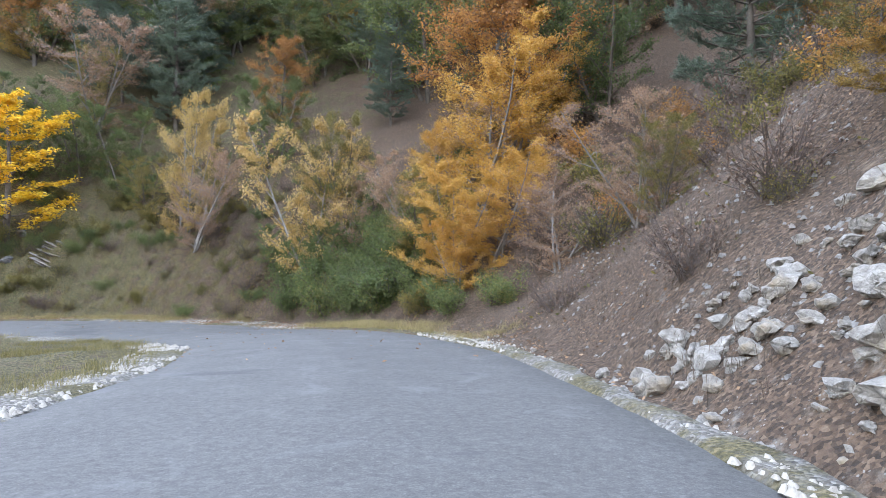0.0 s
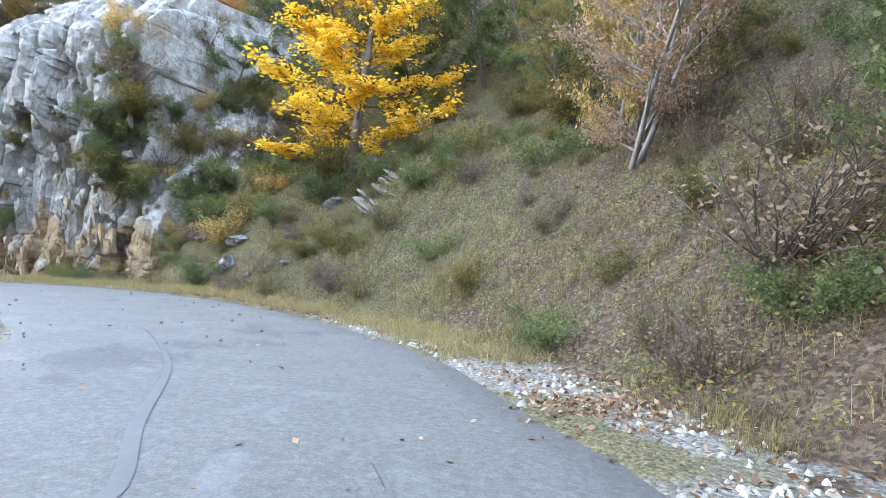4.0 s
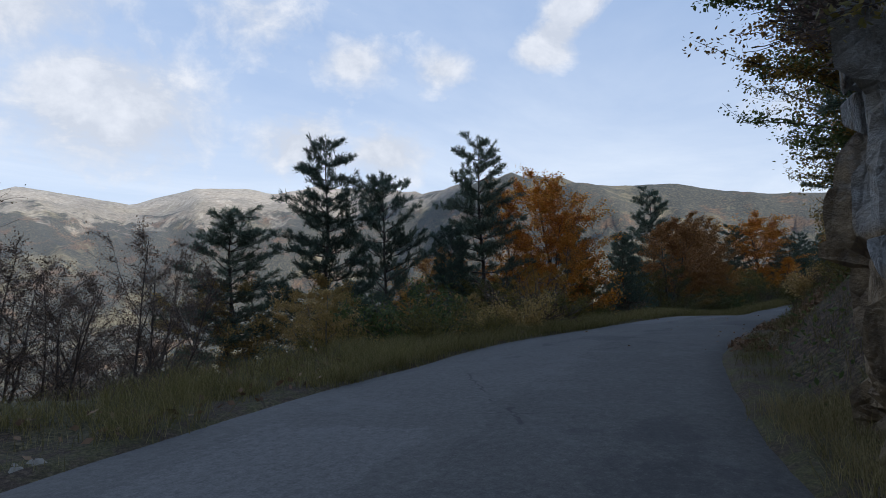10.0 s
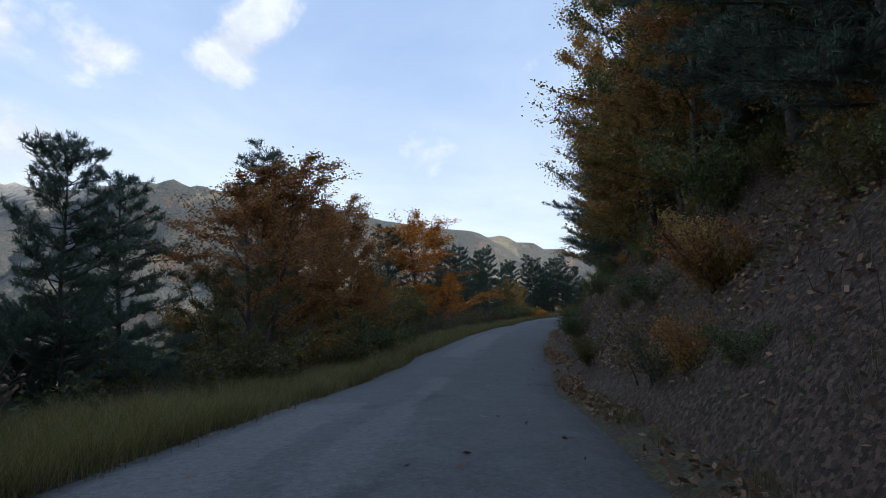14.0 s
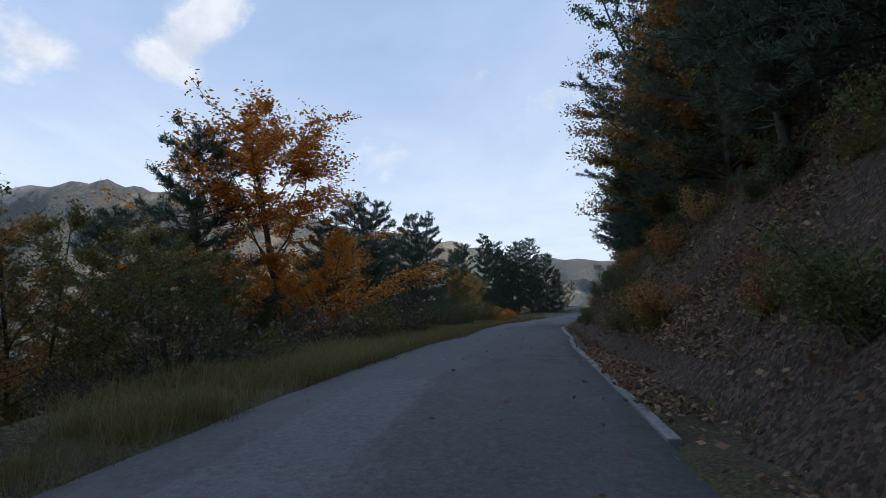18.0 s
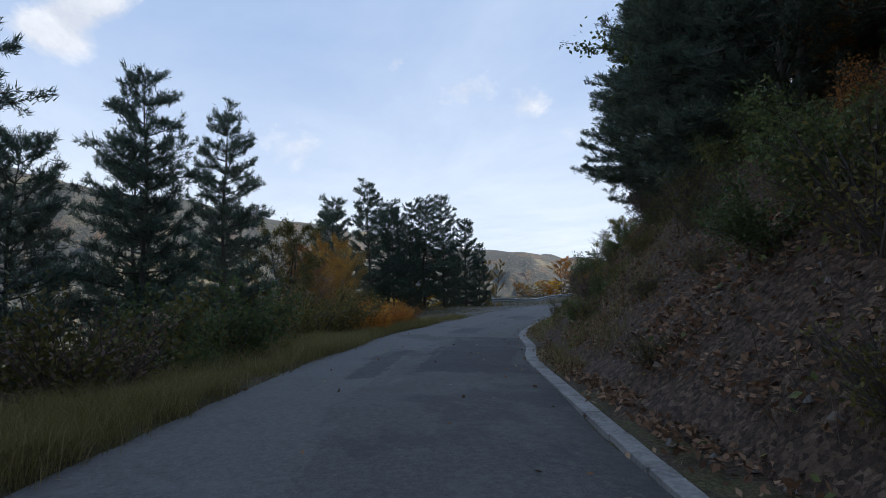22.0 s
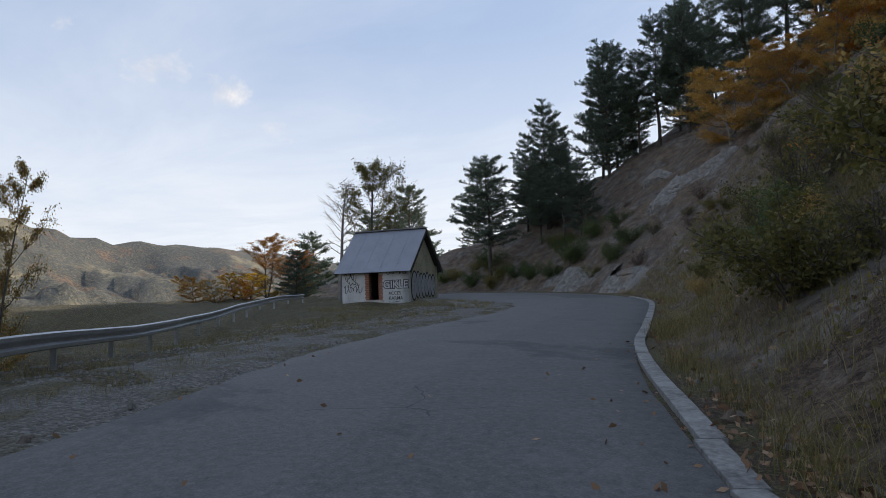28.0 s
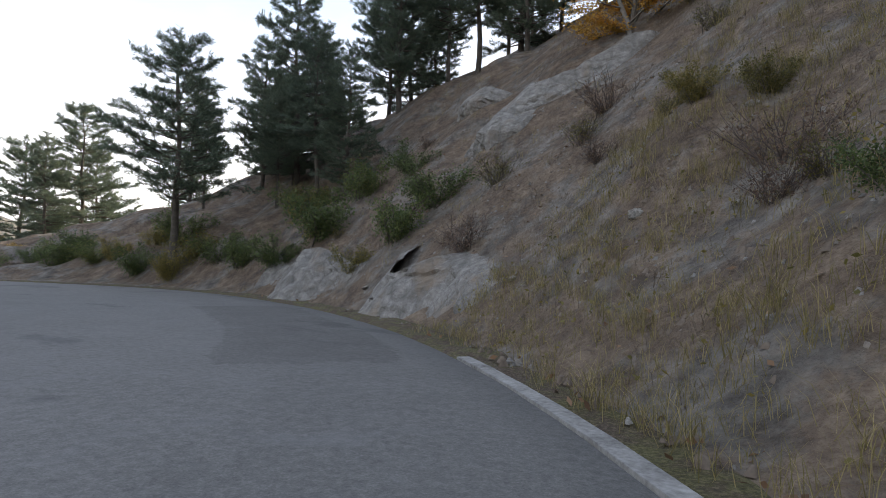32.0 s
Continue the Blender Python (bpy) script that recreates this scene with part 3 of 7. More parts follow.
def ground_height(x, y):
    x, y = np.atleast_1d(np.asarray(x, float)), np.atleast_1d(np.asarray(y, float))
    dist, i = nearest(x, y)
    side = (x - MID[i, 0]) * LEFT[i, 0] + (y - MID[i, 1]) * LEFT[i, 1]
    tau, zr = TAU[i], MID[i, 2]
    lat = np.where(side >= 0, dist, -dist)
    # right
    u = -lat - WIDE_R(tau)
    toe, lower, tall, upper = (BANK(tau, k) for k in (1, 2, 3, 4))
    climb = np.maximum(u - toe, 0)
    t1, t2 = np.tan(np.radians(lower)), np.tan(np.radians(upper))
    reach = tall / t1
    up = np.where(climb < reach, climb * t1, tall + np.minimum(climb - reach, 110) * t2)
    rough = bumps(x, y, 3) * np.clip(climb * 0.35, 0, 1.0) * 0.85
    right = zr + up + rough + 0.03
    # left
    v = lat - WIDE_L(tau)
    flat, slope, deep = (DROP(tau, k) for k in (1, 2, 3))
    fall = np.maximum(v - flat, 0) * np.tan(np.radians(slope))
    fall = deep * (1 - np.exp(-fall / deep)) + np.maximum(v - flat - 30, 0) * 0.12
    mound = 0.75 * np.exp(-((tau - 9.6) / 0.8) ** 2) * np.clip((v - 1.8) / 1.2, 0, 1) * np.clip((8.5 - v) / 2.5, 0, 1)
    cross = np.interp(tau, [27, 30, 36, 42], [0.0, 0.045, 0.045, 0.0]) * np.clip(v, 0, 9)
    left = zr - fall - cross + mound + bumps(x, y, 5) * np.clip(v * 0.22, 0, 1) * 0.35 + 0.03
    out = np.where(lat < 0, right, left)
    inside = np.where(lat < 0, u, v)
    return np.where(inside < 0.9, np.where(inside < 0.15, zr - 0.16, zr - 0.16 + (inside - 0.15) * 0.24), out)


def ground_at(x, y):
    return float(ground_height([x], [y])[0])


def spot(tau, lat):
    """A place lat metres left of the track (right: negative) at the station tau."""
    i = int(np.clip(np.searchsorted(TAU, tau), 0, len(TAU) - 1))
    return MID[i, 0] + LEFT[i, 0] * lat, MID[i, 1] + LEFT[i, 1] * lat, MID[i, 2]


# ---- building helpers ----
def mesh_object(name, verts, faces, mat, parent=None, smooth=False, label=""):
    me = bpy.data.meshes.new(name)
    me.from_pydata([tuple(v) for v in verts], [], faces)
    me.materials.append(mat)
    if smooth:
        me.polygons.foreach_set("use_smooth", [True] * len(me.polygons))
    if smooth and sum(p.normal.z for p in me.polygons[:400]) < 0:
        me.flip_normals()
    ob = new(name, me)
    if parent is not None:
        ob.parent = parent
    if label:
        ob["label"] = label
    return ob


def part(name, bm, mat, parent, label="", smooth=False):
    me = bpy.data.meshes.new(name)
    bm.to_mesh(me)
    bm.free()
    me.materials.append(mat)
    if smooth:
        me.polygons.foreach_set("use_smooth", [True] * len(me.polygons))
    ob = new(name, me)
    if parent is not None:
        ob.parent = parent
    if label:
        ob["label"] = label
    return ob


def box(bm, size, m=Matrix.Identity(4), bevel=0.0):
    made = bmesh.ops.create_cube(bm, size=1.0, matrix=m @ Matrix.Diagonal((*size, 1)))
    if bevel:
        edges = list({e for v in made["verts"] for e in v.link_edges})
        bmesh.ops.bevel(bm, geom=edges, offset=bevel, segments=2, affect="EDGES")


def grid_faces(rows, cols):
    i = np.arange(rows - 1)[:, None] * cols + np.arange(cols - 1)[None, :]
    return np.stack([i, i + 1, i + cols + 1, i + cols], -1).reshape(-1, 4).tolist()


def ribbon(name, lats, mat, first=-9.0, last=99.0, uv=False):
    """A strip along the road: lats are (lateral, height) functions of the station."""
    keep = np.where((TAU >= first) & (TAU <= last))[0]
    verts, coords = [], []
    for i in keep:
        for lat, up in lats:
            a, b = lat(i), up(i)
            verts.append((MID[i, 0] + LEFT[i, 0] * a, MID[i, 1] + LEFT[i, 1] * a, MID[i, 2] + b))
            coords.append((a, RUN[i]))
    ob = mesh_object(name, verts, grid_faces(len(keep), len(lats)), mat, smooth=True)
    if uv:
        layer = ob.data.uv_layers.new(name="UVMap")
        loops = np.zeros(len(ob.data.loops), int)
        ob.data.loops.foreach_get("vertex_index", loops)
        layer.data.foreach_set("uv", np.array(coords)[loops].ravel())
    return ob


# ---- ground, road, verges ----
def build_ground():
    xs, ys = np.arange(-262, 62, 0.6), np.arange(-62, 166, 0.6)
    gx, gy = np.meshgrid(xs, ys, indexing="ij")
    x, y = gx.ravel(), gy.ravel()
    z = ground_height(x, y)
    dist, i = nearest(x, y)
    zz = z.reshape(gx.shape)
    soft = zz.copy()
    for _ in range(14):
        soft[1:-1, 1:-1] = (soft[1:-1, 1:-1] * 2 + soft[:-2, 1:-1] + soft[2:, 1:-1] + soft[1:-1, :-2] + soft[1:-1, 2:]) / 6
    k = np.clip((dist.reshape(gx.shape) - 16) / 10, 0, 1)
    z = (zz * (1 - k) + soft * k).ravel()
    ob = mesh_object("ground", np.column_stack([x, y, z]), grid_faces(len(xs), len(ys)), HILLSIDE, smooth=True)
    side = (x - MID[i, 0]) * LEFT[i, 0] + (y - MID[i, 1]) * LEFT[i, 1]
    tau = TAU[i]
    # how much grass, bare soil and loose stone the place shows
    grass = np.where(side > 0, 0.65, np.interp(tau, [0, 3, 4.5, 5.6, 7, 11, 14, 22, 25, 28], [0.1, 0.2, 0.25, 0.45, 0.7, 0.5, 0.2, 0.15, 0.35, 0.25]))
    soil = np.where(side > 0, np.interp(tau, [6, 8, 11, 26, 29], [0.0, 0.3, 0.0, 0.0, 0.35]), np.interp(tau, [0, 2, 3, 24, 27, 28.6, 30.4], [0.45, 0.2, 0.0, 0.0, 0.12, 0.4, 0.85]))
    soil *= np.clip(1.4 - dist / 34, 0, 1)
    stone = np.where(side > 0, np.interp(tau, [7, 8.5, 10.5, 26, 29], [0.3, 0.8, 0.1, 0.1, 0.6]), np.interp(tau, [0, 2, 4, 28, 30], [0.9, 0.5, 0.1, 0.1, 0.25]))
    attr = ob.data.color_attributes.new("cover", "FLOAT_COLOR", "POINT")
    attr.data.foreach_set("color", np.column_stack([grass, soil, stone, np.ones_like(x)]).ravel())
    tagged(ob, "steep mountain hillside of earth, grass and leaf litter", "ground", kind="structure")
    return ob


build_ground()
rng = np.random.RandomState(4)
WOB_L, WOB_R = (np.convolve(rng.uniform(-1, 1, len(MID) + 6), np.ones(7) / 7, "valid") * 0.22 for _ in range(2))
road_lats = [(lambda i: WIDE_L(TAU[i]) + WOB_L[i] + 0.03, lambda i: -0.05)]
for share in np.linspace(1, 0, 11):
    road_lats.append((lambda i, share=share: (WIDE_L(TAU[i]) + WOB_L[i]) * share - (WIDE_R(TAU[i]) + WOB_R[i] * 0.6) * (1 - share),
                      lambda i, share=share: 0.05 * (1 - (2 * share - 1) ** 2) - 0.02))
road_lats.append((lambda i: -WIDE_R(TAU[i]) - WOB_R[i] * 0.6 - 0.03, lambda i: -0.05))
tagged(ribbon("road", road_lats, ASPHALT, uv=True), "narrow grey patched asphalt mountain road", "road", kind="structure")


def verge(name, sign, wide, edge, mat, label, first=-9.0, last=99.0):
    rnd = np.random.RandomState(9 if sign > 0 else 8).uniform(-1, 1, (len(MID), 6))
    lats = []
    for k, share in enumerate((-0.12, 0.15, 0.35, 0.6, 0.85, 1.15)):
        lats.append((lambda i, share=share, k=k: sign * (edge(TAU[i]) + share * wide(TAU[i]) + rnd[i, k] * 0.05),
                     lambda i, share=share, k=k: (-0.07 if k == 0 else 0.0 if k < 5 else -0.18) + (0.03 * rnd[i, k] + (0.03 if sign > 0 or not 18.9 < TAU[i] < 33.5 else -0.03) if 0 < k < 5 else 0)))
    return tagged(ribbon(name, lats, mat, first, last), label, "verge", kind="structure")


LEFT_VERGE = table([(-4, 1.0), (6, 0.8), (8, 1.6), (10, 0.9), (13, 0.9), (23, 0.7), (26, 0.7), (27.2, 1.4), (28.2, 3.2), (31, 3.0), (35, 1.2)])
RIGHT_VERGE = table([(-4, 0.45), (1.5, 0.45), (2.5, 0.8), (4.5, 1.7), (6.6, 1.3), (8, 0.9), (60, 0.9)])


def two_stretches(ob, gravelly):
    """Gravel on some stretches of a verge, grassy earth on the others."""
    ob.data.materials.append(SHOULDER)
    per = len(ob.data.polygons) // (len(TAU) - 1)
    for k, poly in enumerate(ob.data.polygons):
        tau = TAU[k // per]
        poly.material_index = 0 if any(a <= tau < b for a, b in gravelly) else 1


two_stretches(verge("verge_left", 1, LEFT_VERGE, WIDE_L, GRAVEL, "gravel and grass verge along the valley side"), ((-9, 10.4), (26.2, 99)))
two_stretches(verge("verge_right", -1, RIGHT_VERGE, WIDE_R, GRAVEL, "stony and leaf-strewn verge below the bank"), ((-9, 2.2), (3.7, 6.4)))


# ---- distance ----
def build_mountains():
    ridge = np.array([(-180, 9), (-60, 7), (20, 6), (45, 4), (58, 2.2), (66, 3.5), (70, 4.0), (76, 4.6), (81, 4.9), (87, 6.4), (93, 7.4), (98, 7.9), (103, 8.9), (108, 9.3),
                      (114, 10.4), (118.5, 11.0), (122, 10.2), (126, 9.3), (132, 9.7), (136.5, 9.8), (140.5, 9.2), (147, 9.7), (149.5, 8.6), (152.5, 7.6), (156, 8.1), (160.5, 8.7), (164, 7.4), (172, 8.5), (180, 9)])
    cx, cy, eye = -95.0, 28.0, -1.5
    yaws = np.radians(np.linspace(-180, 180, 541))
    radii = np.geomspace(75, 4400, 100)
    crest = np.interp(np.degrees(yaws), ridge[:, 0], ridge[:, 1])
    top = np.interp(np.degrees(yaws), [-180, 40, 60, 75, 90, 112, 122, 134, 150, 180], [1500, 900, 2600, 2100, 1700, 1600, 1900, 3000, 3300, 3300])
    verts = []
    for j, r in enumerate(radii):
        for i, a in enumerate(yaws):
            px, py = cx - math.sin(a) * r, cy + math.cos(a) * r
            share = min(r / top[i], 1.0)
            peak = top[i] * math.tan(radians(crest[i])) + eye
            valley = -45 - 120 * min(max((r - 130) / 500, 0), 1)
            lift = max((share - 0.28) / 0.72, 0.0)
            z = valley + (peak - valley) * lift ** 1.25
            f = noise.fractal(Vector((px / 420, py / 420, 3.0)), 0.9, 2.1, 5)
            f2 = abs(noise.fractal(Vector((px / 170, py / 170, 8.0)), 1.0, 2.0, 4))
            ease = 4 * lift * (1 - lift)
            z -= abs(noise.noise(Vector((px / 75, py / 75, 5.0)))) * (34 if a > radians(121) else 10) * lift ** 0.5 * (1 - 0.85 * min(lift, 1.0) ** 5)
            z += (f * 60 - f2 * 55) * ease * min(r / 900, 1.6)
            if r > top[i]:
                z -= (r - top[i]) * 0.22
            if a > radians(-175) and a < radians(48):
                z = min(z, -45.0) if r < 330 else z
            z += noise.noise(Vector((math.degrees(a) * 0.9, 2.0, 0.5))) * 2.2 * lift ** 4
            verts.append((px, py, z))
    m, n, s = material("mountain_side", 0.95)
    p = place(n)
    xyz = n.add("ShaderNodeSeparateXYZ", Vector=p)
    wood = n.noise(p, 0.004, 6.0, 0.62)
    tex = n.noise(p, 0.05, 5.0, 0.75)
    grain = n.noise(p, 0.16, 3.0, 0.8)
    forest = n.ramp(grain, [(0.38, (0.03, 0.034, 0.024)), (0.54, (0.085, 0.080, 0.055)), (0.68, (0.20, 0.15, 0.09))])
    autumn = n.ramp(n.noise(p, 0.011, 5.0, 0.7), [(0.54, (0, 0, 0)), (0.64, (0.6,) * 3)])
    forest = n.mix(autumn, forest, n.ramp(grain, [(0.38, (0.10, 0.05, 0.025)), (0.66, (0.34, 0.18, 0.08))]))
    meadow = n.ramp(tex, [(0.3, (0.13, 0.105, 0.055)), (0.7, (0.30, 0.25, 0.14))])
    bare = n.ramp(tex, [(0.3, (0.30, 0.24, 0.17)), (0.5, (0.52, 0.44, 0.33)), (0.7, (0.78, 0.69, 0.55))])
    c = n.mix(n.ramp(n.math("ADD", wood, n.math("MULTIPLY", n.math("SUBTRACT", tex, 0.5), 0.25)), [(0.56, (0, 0, 0)), (0.64, (1, 1, 1))]), forest, meadow)
    high = n.math("ADD", n.math("DIVIDE", xyz.outputs[2], 560.0), n.math("MULTIPLY", n.math("SUBTRACT", n.noise(p, 0.0035, 6.0, 0.65), 0.5), 0.7))
    c = n.mix(n.ramp(high, [(0.72, (0, 0, 0)), (0.80, (1, 1, 1))]), c, bare)
    east = n.ramp(n.math("DIVIDE", n.math("SUBTRACT", 200.0, xyz.outputs[1]), 1600.0), [(0.62, (0, 0, 0)), (0.9, (1, 1, 1))])
    c = n.mix(n.math("MULTIPLY", n.math("MULTIPLY", east, n.ramp(n.math("MULTIPLY", n.math("ADD", n.math("DIVIDE", xyz.outputs[2], 330.0), n.math("MULTIPLY", n.math("SUBTRACT", n.noise(p, 0.006, 7.0, 0.7), 0.5), 1.7)), 0.6), [(0.54, (0, 0, 0)), (0.62, (1, 1, 1))])), 0.6), c, bare)
    # air between: its scattered light mixed into the base colour, bluer with distance
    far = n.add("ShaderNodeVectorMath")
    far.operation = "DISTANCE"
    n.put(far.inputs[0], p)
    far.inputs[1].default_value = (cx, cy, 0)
    haze_tint = n.ramp(n.math("DIVIDE", far.outputs["Value"], 5000.0), [(0.0, (0, 0, 0)), (1.0, (0.34,) * 3)])
    c = n.mix(haze_tint, c, (0.22, 0.26, 0.33))
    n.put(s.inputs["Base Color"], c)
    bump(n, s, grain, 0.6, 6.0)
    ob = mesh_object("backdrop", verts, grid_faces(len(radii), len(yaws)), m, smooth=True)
    return tagged(ob, "sunlit wooded and bare mountain ridges across the valley", "mountains", kind="structure")


build_mountains()

# ---- plants ----
def fast_mesh(name, verts, faces, mat):
    """A mesh from arrays: faces of one size."""
    verts, faces = np.asarray(verts, np.float32), np.asarray(faces, np.int32)
    me = bpy.data.meshes.new(name)
    me.vertices.add(len(verts))
    me.vertices.foreach_set("co", verts.ravel())
    count, size = faces.shape
    me.loops.add(count * size)
    me.loops.foreach_set("vertex_index", faces.ravel())
    me.polygons.add(count)
    me.polygons.foreach_set("loop_start", np.arange(0, count * size, size, dtype=np.int32))
    me.update(calc_edges=True)
    me.materials.append(mat)
    return me


def unit(v):
    return v / np.maximum(np.linalg.norm(v, axis=-1, keepdims=True), 1e-9)


def tubes(limbs, sides=5):
    """Tapered tubes along lists of (point, radius)."""
    verts, faces = [], []
    for limb in limbs:
        pts = np.array([p for p, _ in limb], float)
        rad = np.array([r for _, r in limb], float)
        run = unit(np.gradient(pts, axis=0))
        side = unit(np.cross(run, (0.31, 0.87, 0.38)))
        other = np.cross(run, side)
        start = len(verts)
        for k in range(len(pts)):
            for j in range(sides):
                a = 2 * math.pi * j / sides
                verts.append(pts[k] + (side[k] * math.cos(a) + other[k] * math.sin(a)) * rad[k])
        for k in range(len(pts) - 1):
            for j in range(sides):
                a, b = start + k * sides + j, start + k * sides + (j + 1) % sides
                faces.append((a, b, b + sides, a + sides))
    return np.array(verts), np.array(faces)


def leaf_quads(rng, centres, size, flatness=0.0, long=1.5):
    """A bent-free leaf at each centre: a kite of four corners, turned at random."""
    n = len(centres)
    a = unit(rng.normal(size=(n, 3)) * (1, 1, 1 - 0.75 * flatness))
    b = unit(np.cross(a, unit(rng.normal(size=(n, 3)) * (1, 1, 1 + 1.5 * flatness))))
    s = size * rng.uniform(0.65, 1.3, (n, 1))
    v = np.stack([centres - a * s * long * 0.5, centres + b * s * 0.42, centres + a * s * long * 0.5, centres - b * s * 0.42], 1)
    return v.reshape(-1, 3), np.arange(4 * n).reshape(n, 4)


def needle_fans(rng, centres, outward, length, count):
    n = len(centres) * count
    c = np.repeat(centres, count, 0) + rng.normal(size=(n, 3)) * 0.045
    d = unit(np.repeat(outward, count, 0) * 0.9 + rng.normal(size=(n, 3)) * 0.55)
    side = unit(np.cross(d, rng.normal(size=(n, 3))))
    s = length * rng.uniform(0.6, 1.25, (n, 1))
    v = np.stack([c - side * s * 0.085, c + side * s * 0.085, c + d * s], 1)
    return v.reshape(-1, 3), np.arange(3 * n).reshape(n, 3)


def bent(rng, start, aim, length, radius, up=0.15, pieces=4, wander=0.12):
    pts, p, d = [], np.array(start, float), unit(np.array(aim, float))
    for k in range(pieces + 1):
        pts.append((p.copy(), max(radius * (1 - k / pieces * 0.82), 0.006)))
        d = unit(d + rng.normal(size=3) * wander + np.array((0, 0, up)) / pieces)
        p = p + d * length / pieces
    return pts


def finish_tree(name, limbs, leaf, bark, mat, sides, label, category):
    root = new(name)
    v, f = tubes(limbs[:1], 8)
    v2, f2 = tubes(limbs[1:], sides)
    v, f = np.concatenate([v, v2]), np.concatenate([f, f2 + len(v)])
    trunk = new("trunk", fast_mesh("trunk", v, f, bark))
    trunk.data.polygons.foreach_set("use_smooth", [True] * len(trunk.data.polygons))
    trunk.parent = root
    if leaf is not None and len(leaf[0]):
        crown = new("crown", fast_mesh("crown", leaf[0], leaf[1], mat))
        crown.parent = root
    return tagged(root, label, category)


def pine(seed, spread, clear, label, whorls=20, upswept=0.25, density=1.0, crown_power=0.62):
    """A pine ten metres high: whorls of limbs with side shoots, brushes of needles all along them."""
    rng = np.random.RandomState(seed)
    h = 10.0
    trunk = [(np.array((0.07 * math.sin(k * 0.9 + seed), 0.07 * math.cos(k * 1.3 + seed), -1.2 + (h + 1.2) * k / 12)), 0.17 * (1 - k / 12.6)) for k in range(13)]
    limbs, centres, outs = [trunk], [], []

    def brushes(pts, first, gap):
        length = np.linalg.norm(pts[-1] - pts[0])
        for s in np.arange(first, 1.0, gap / max(length, 0.15)):
            f = s * (len(pts) - 1)
            i = min(int(f), len(pts) - 2)
            run = pts[i + 1] - pts[i]
            centres.append(pts[i] + run * (f - i) + rng.normal(size=3) * 0.035)
            outs.append(unit(unit(run) + (0, 0, 0.35) + rng.normal(size=3) * 0.3))
        centres.append(pts[-1])
        outs.append(unit(pts[-1] - pts[-2] + (0, 0, 0.04)))

    for w_ in range(whorls):
        share = (w_ + rng.uniform(-0.3, 0.3)) / whorls
        z = h * (clear + (0.985 - clear) * share)
        reach = spread * ((1 - share) ** crown_power + 0.15) * min(1.0, 0.65 + share * 2.5) * rng.uniform(0.8, 1.12)
        turn = rng.uniform(0, 6.28)
        for j in range(rng.randint(4, 7)):
            a = turn + j * 6.28 / 5 + rng.uniform(-0.35, 0.35)
            length = reach * rng.uniform(0.5, 1.15)
            limb = bent(rng, (0, 0, z), (math.cos(a), math.sin(a), -0.10 + 0.5 * share + rng.uniform(-0.12, 0.2)), length, 0.05 * (1 - 0.6 * share), upswept, 4, 0.1)
            limbs.append(limb)
            pts = np.array([p for p, _ in limb])
            brushes(pts, 0.45, 0.12 / density)
            for k in range(int(2 + length * 2.8 * density)):
                f = rng.uniform(0.22, 0.97) * 4
                i = min(int(f), 3)
                b = a + (1 if k % 2 else -1) * rng.uniform(0.45, 1.15)
                shoot = bent(rng, pts[i] + (pts[i + 1] - pts[i]) * (f - i), (math.cos(b), math.sin(b), rng.uniform(-0.05, 0.4)), min(0.24 + 0.30 * length * (1.1 - f / 4), 1.0) * rng.uniform(0.7, 1.2), 0.012, 0.3, 3, 0.1)
                limbs.append(shoot[::3])
                brushes(np.array([p for p, _ in shoot]), 0.2, 0.13 / density)
    for k in range(10):
        centres.append(np.array((rng.normal() * 0.05, rng.normal() * 0.05, h - k * 0.1)))
        outs.append(unit(rng.normal(size=3) * 0.5 + (0, 0, 1)))
    leaf = needle_fans(rng, np.array(centres), np.array(outs), 0.165, 14)
    return finish_tree("pine_tree", limbs, leaf, BARK, PINE, 3, label, "pine tree")


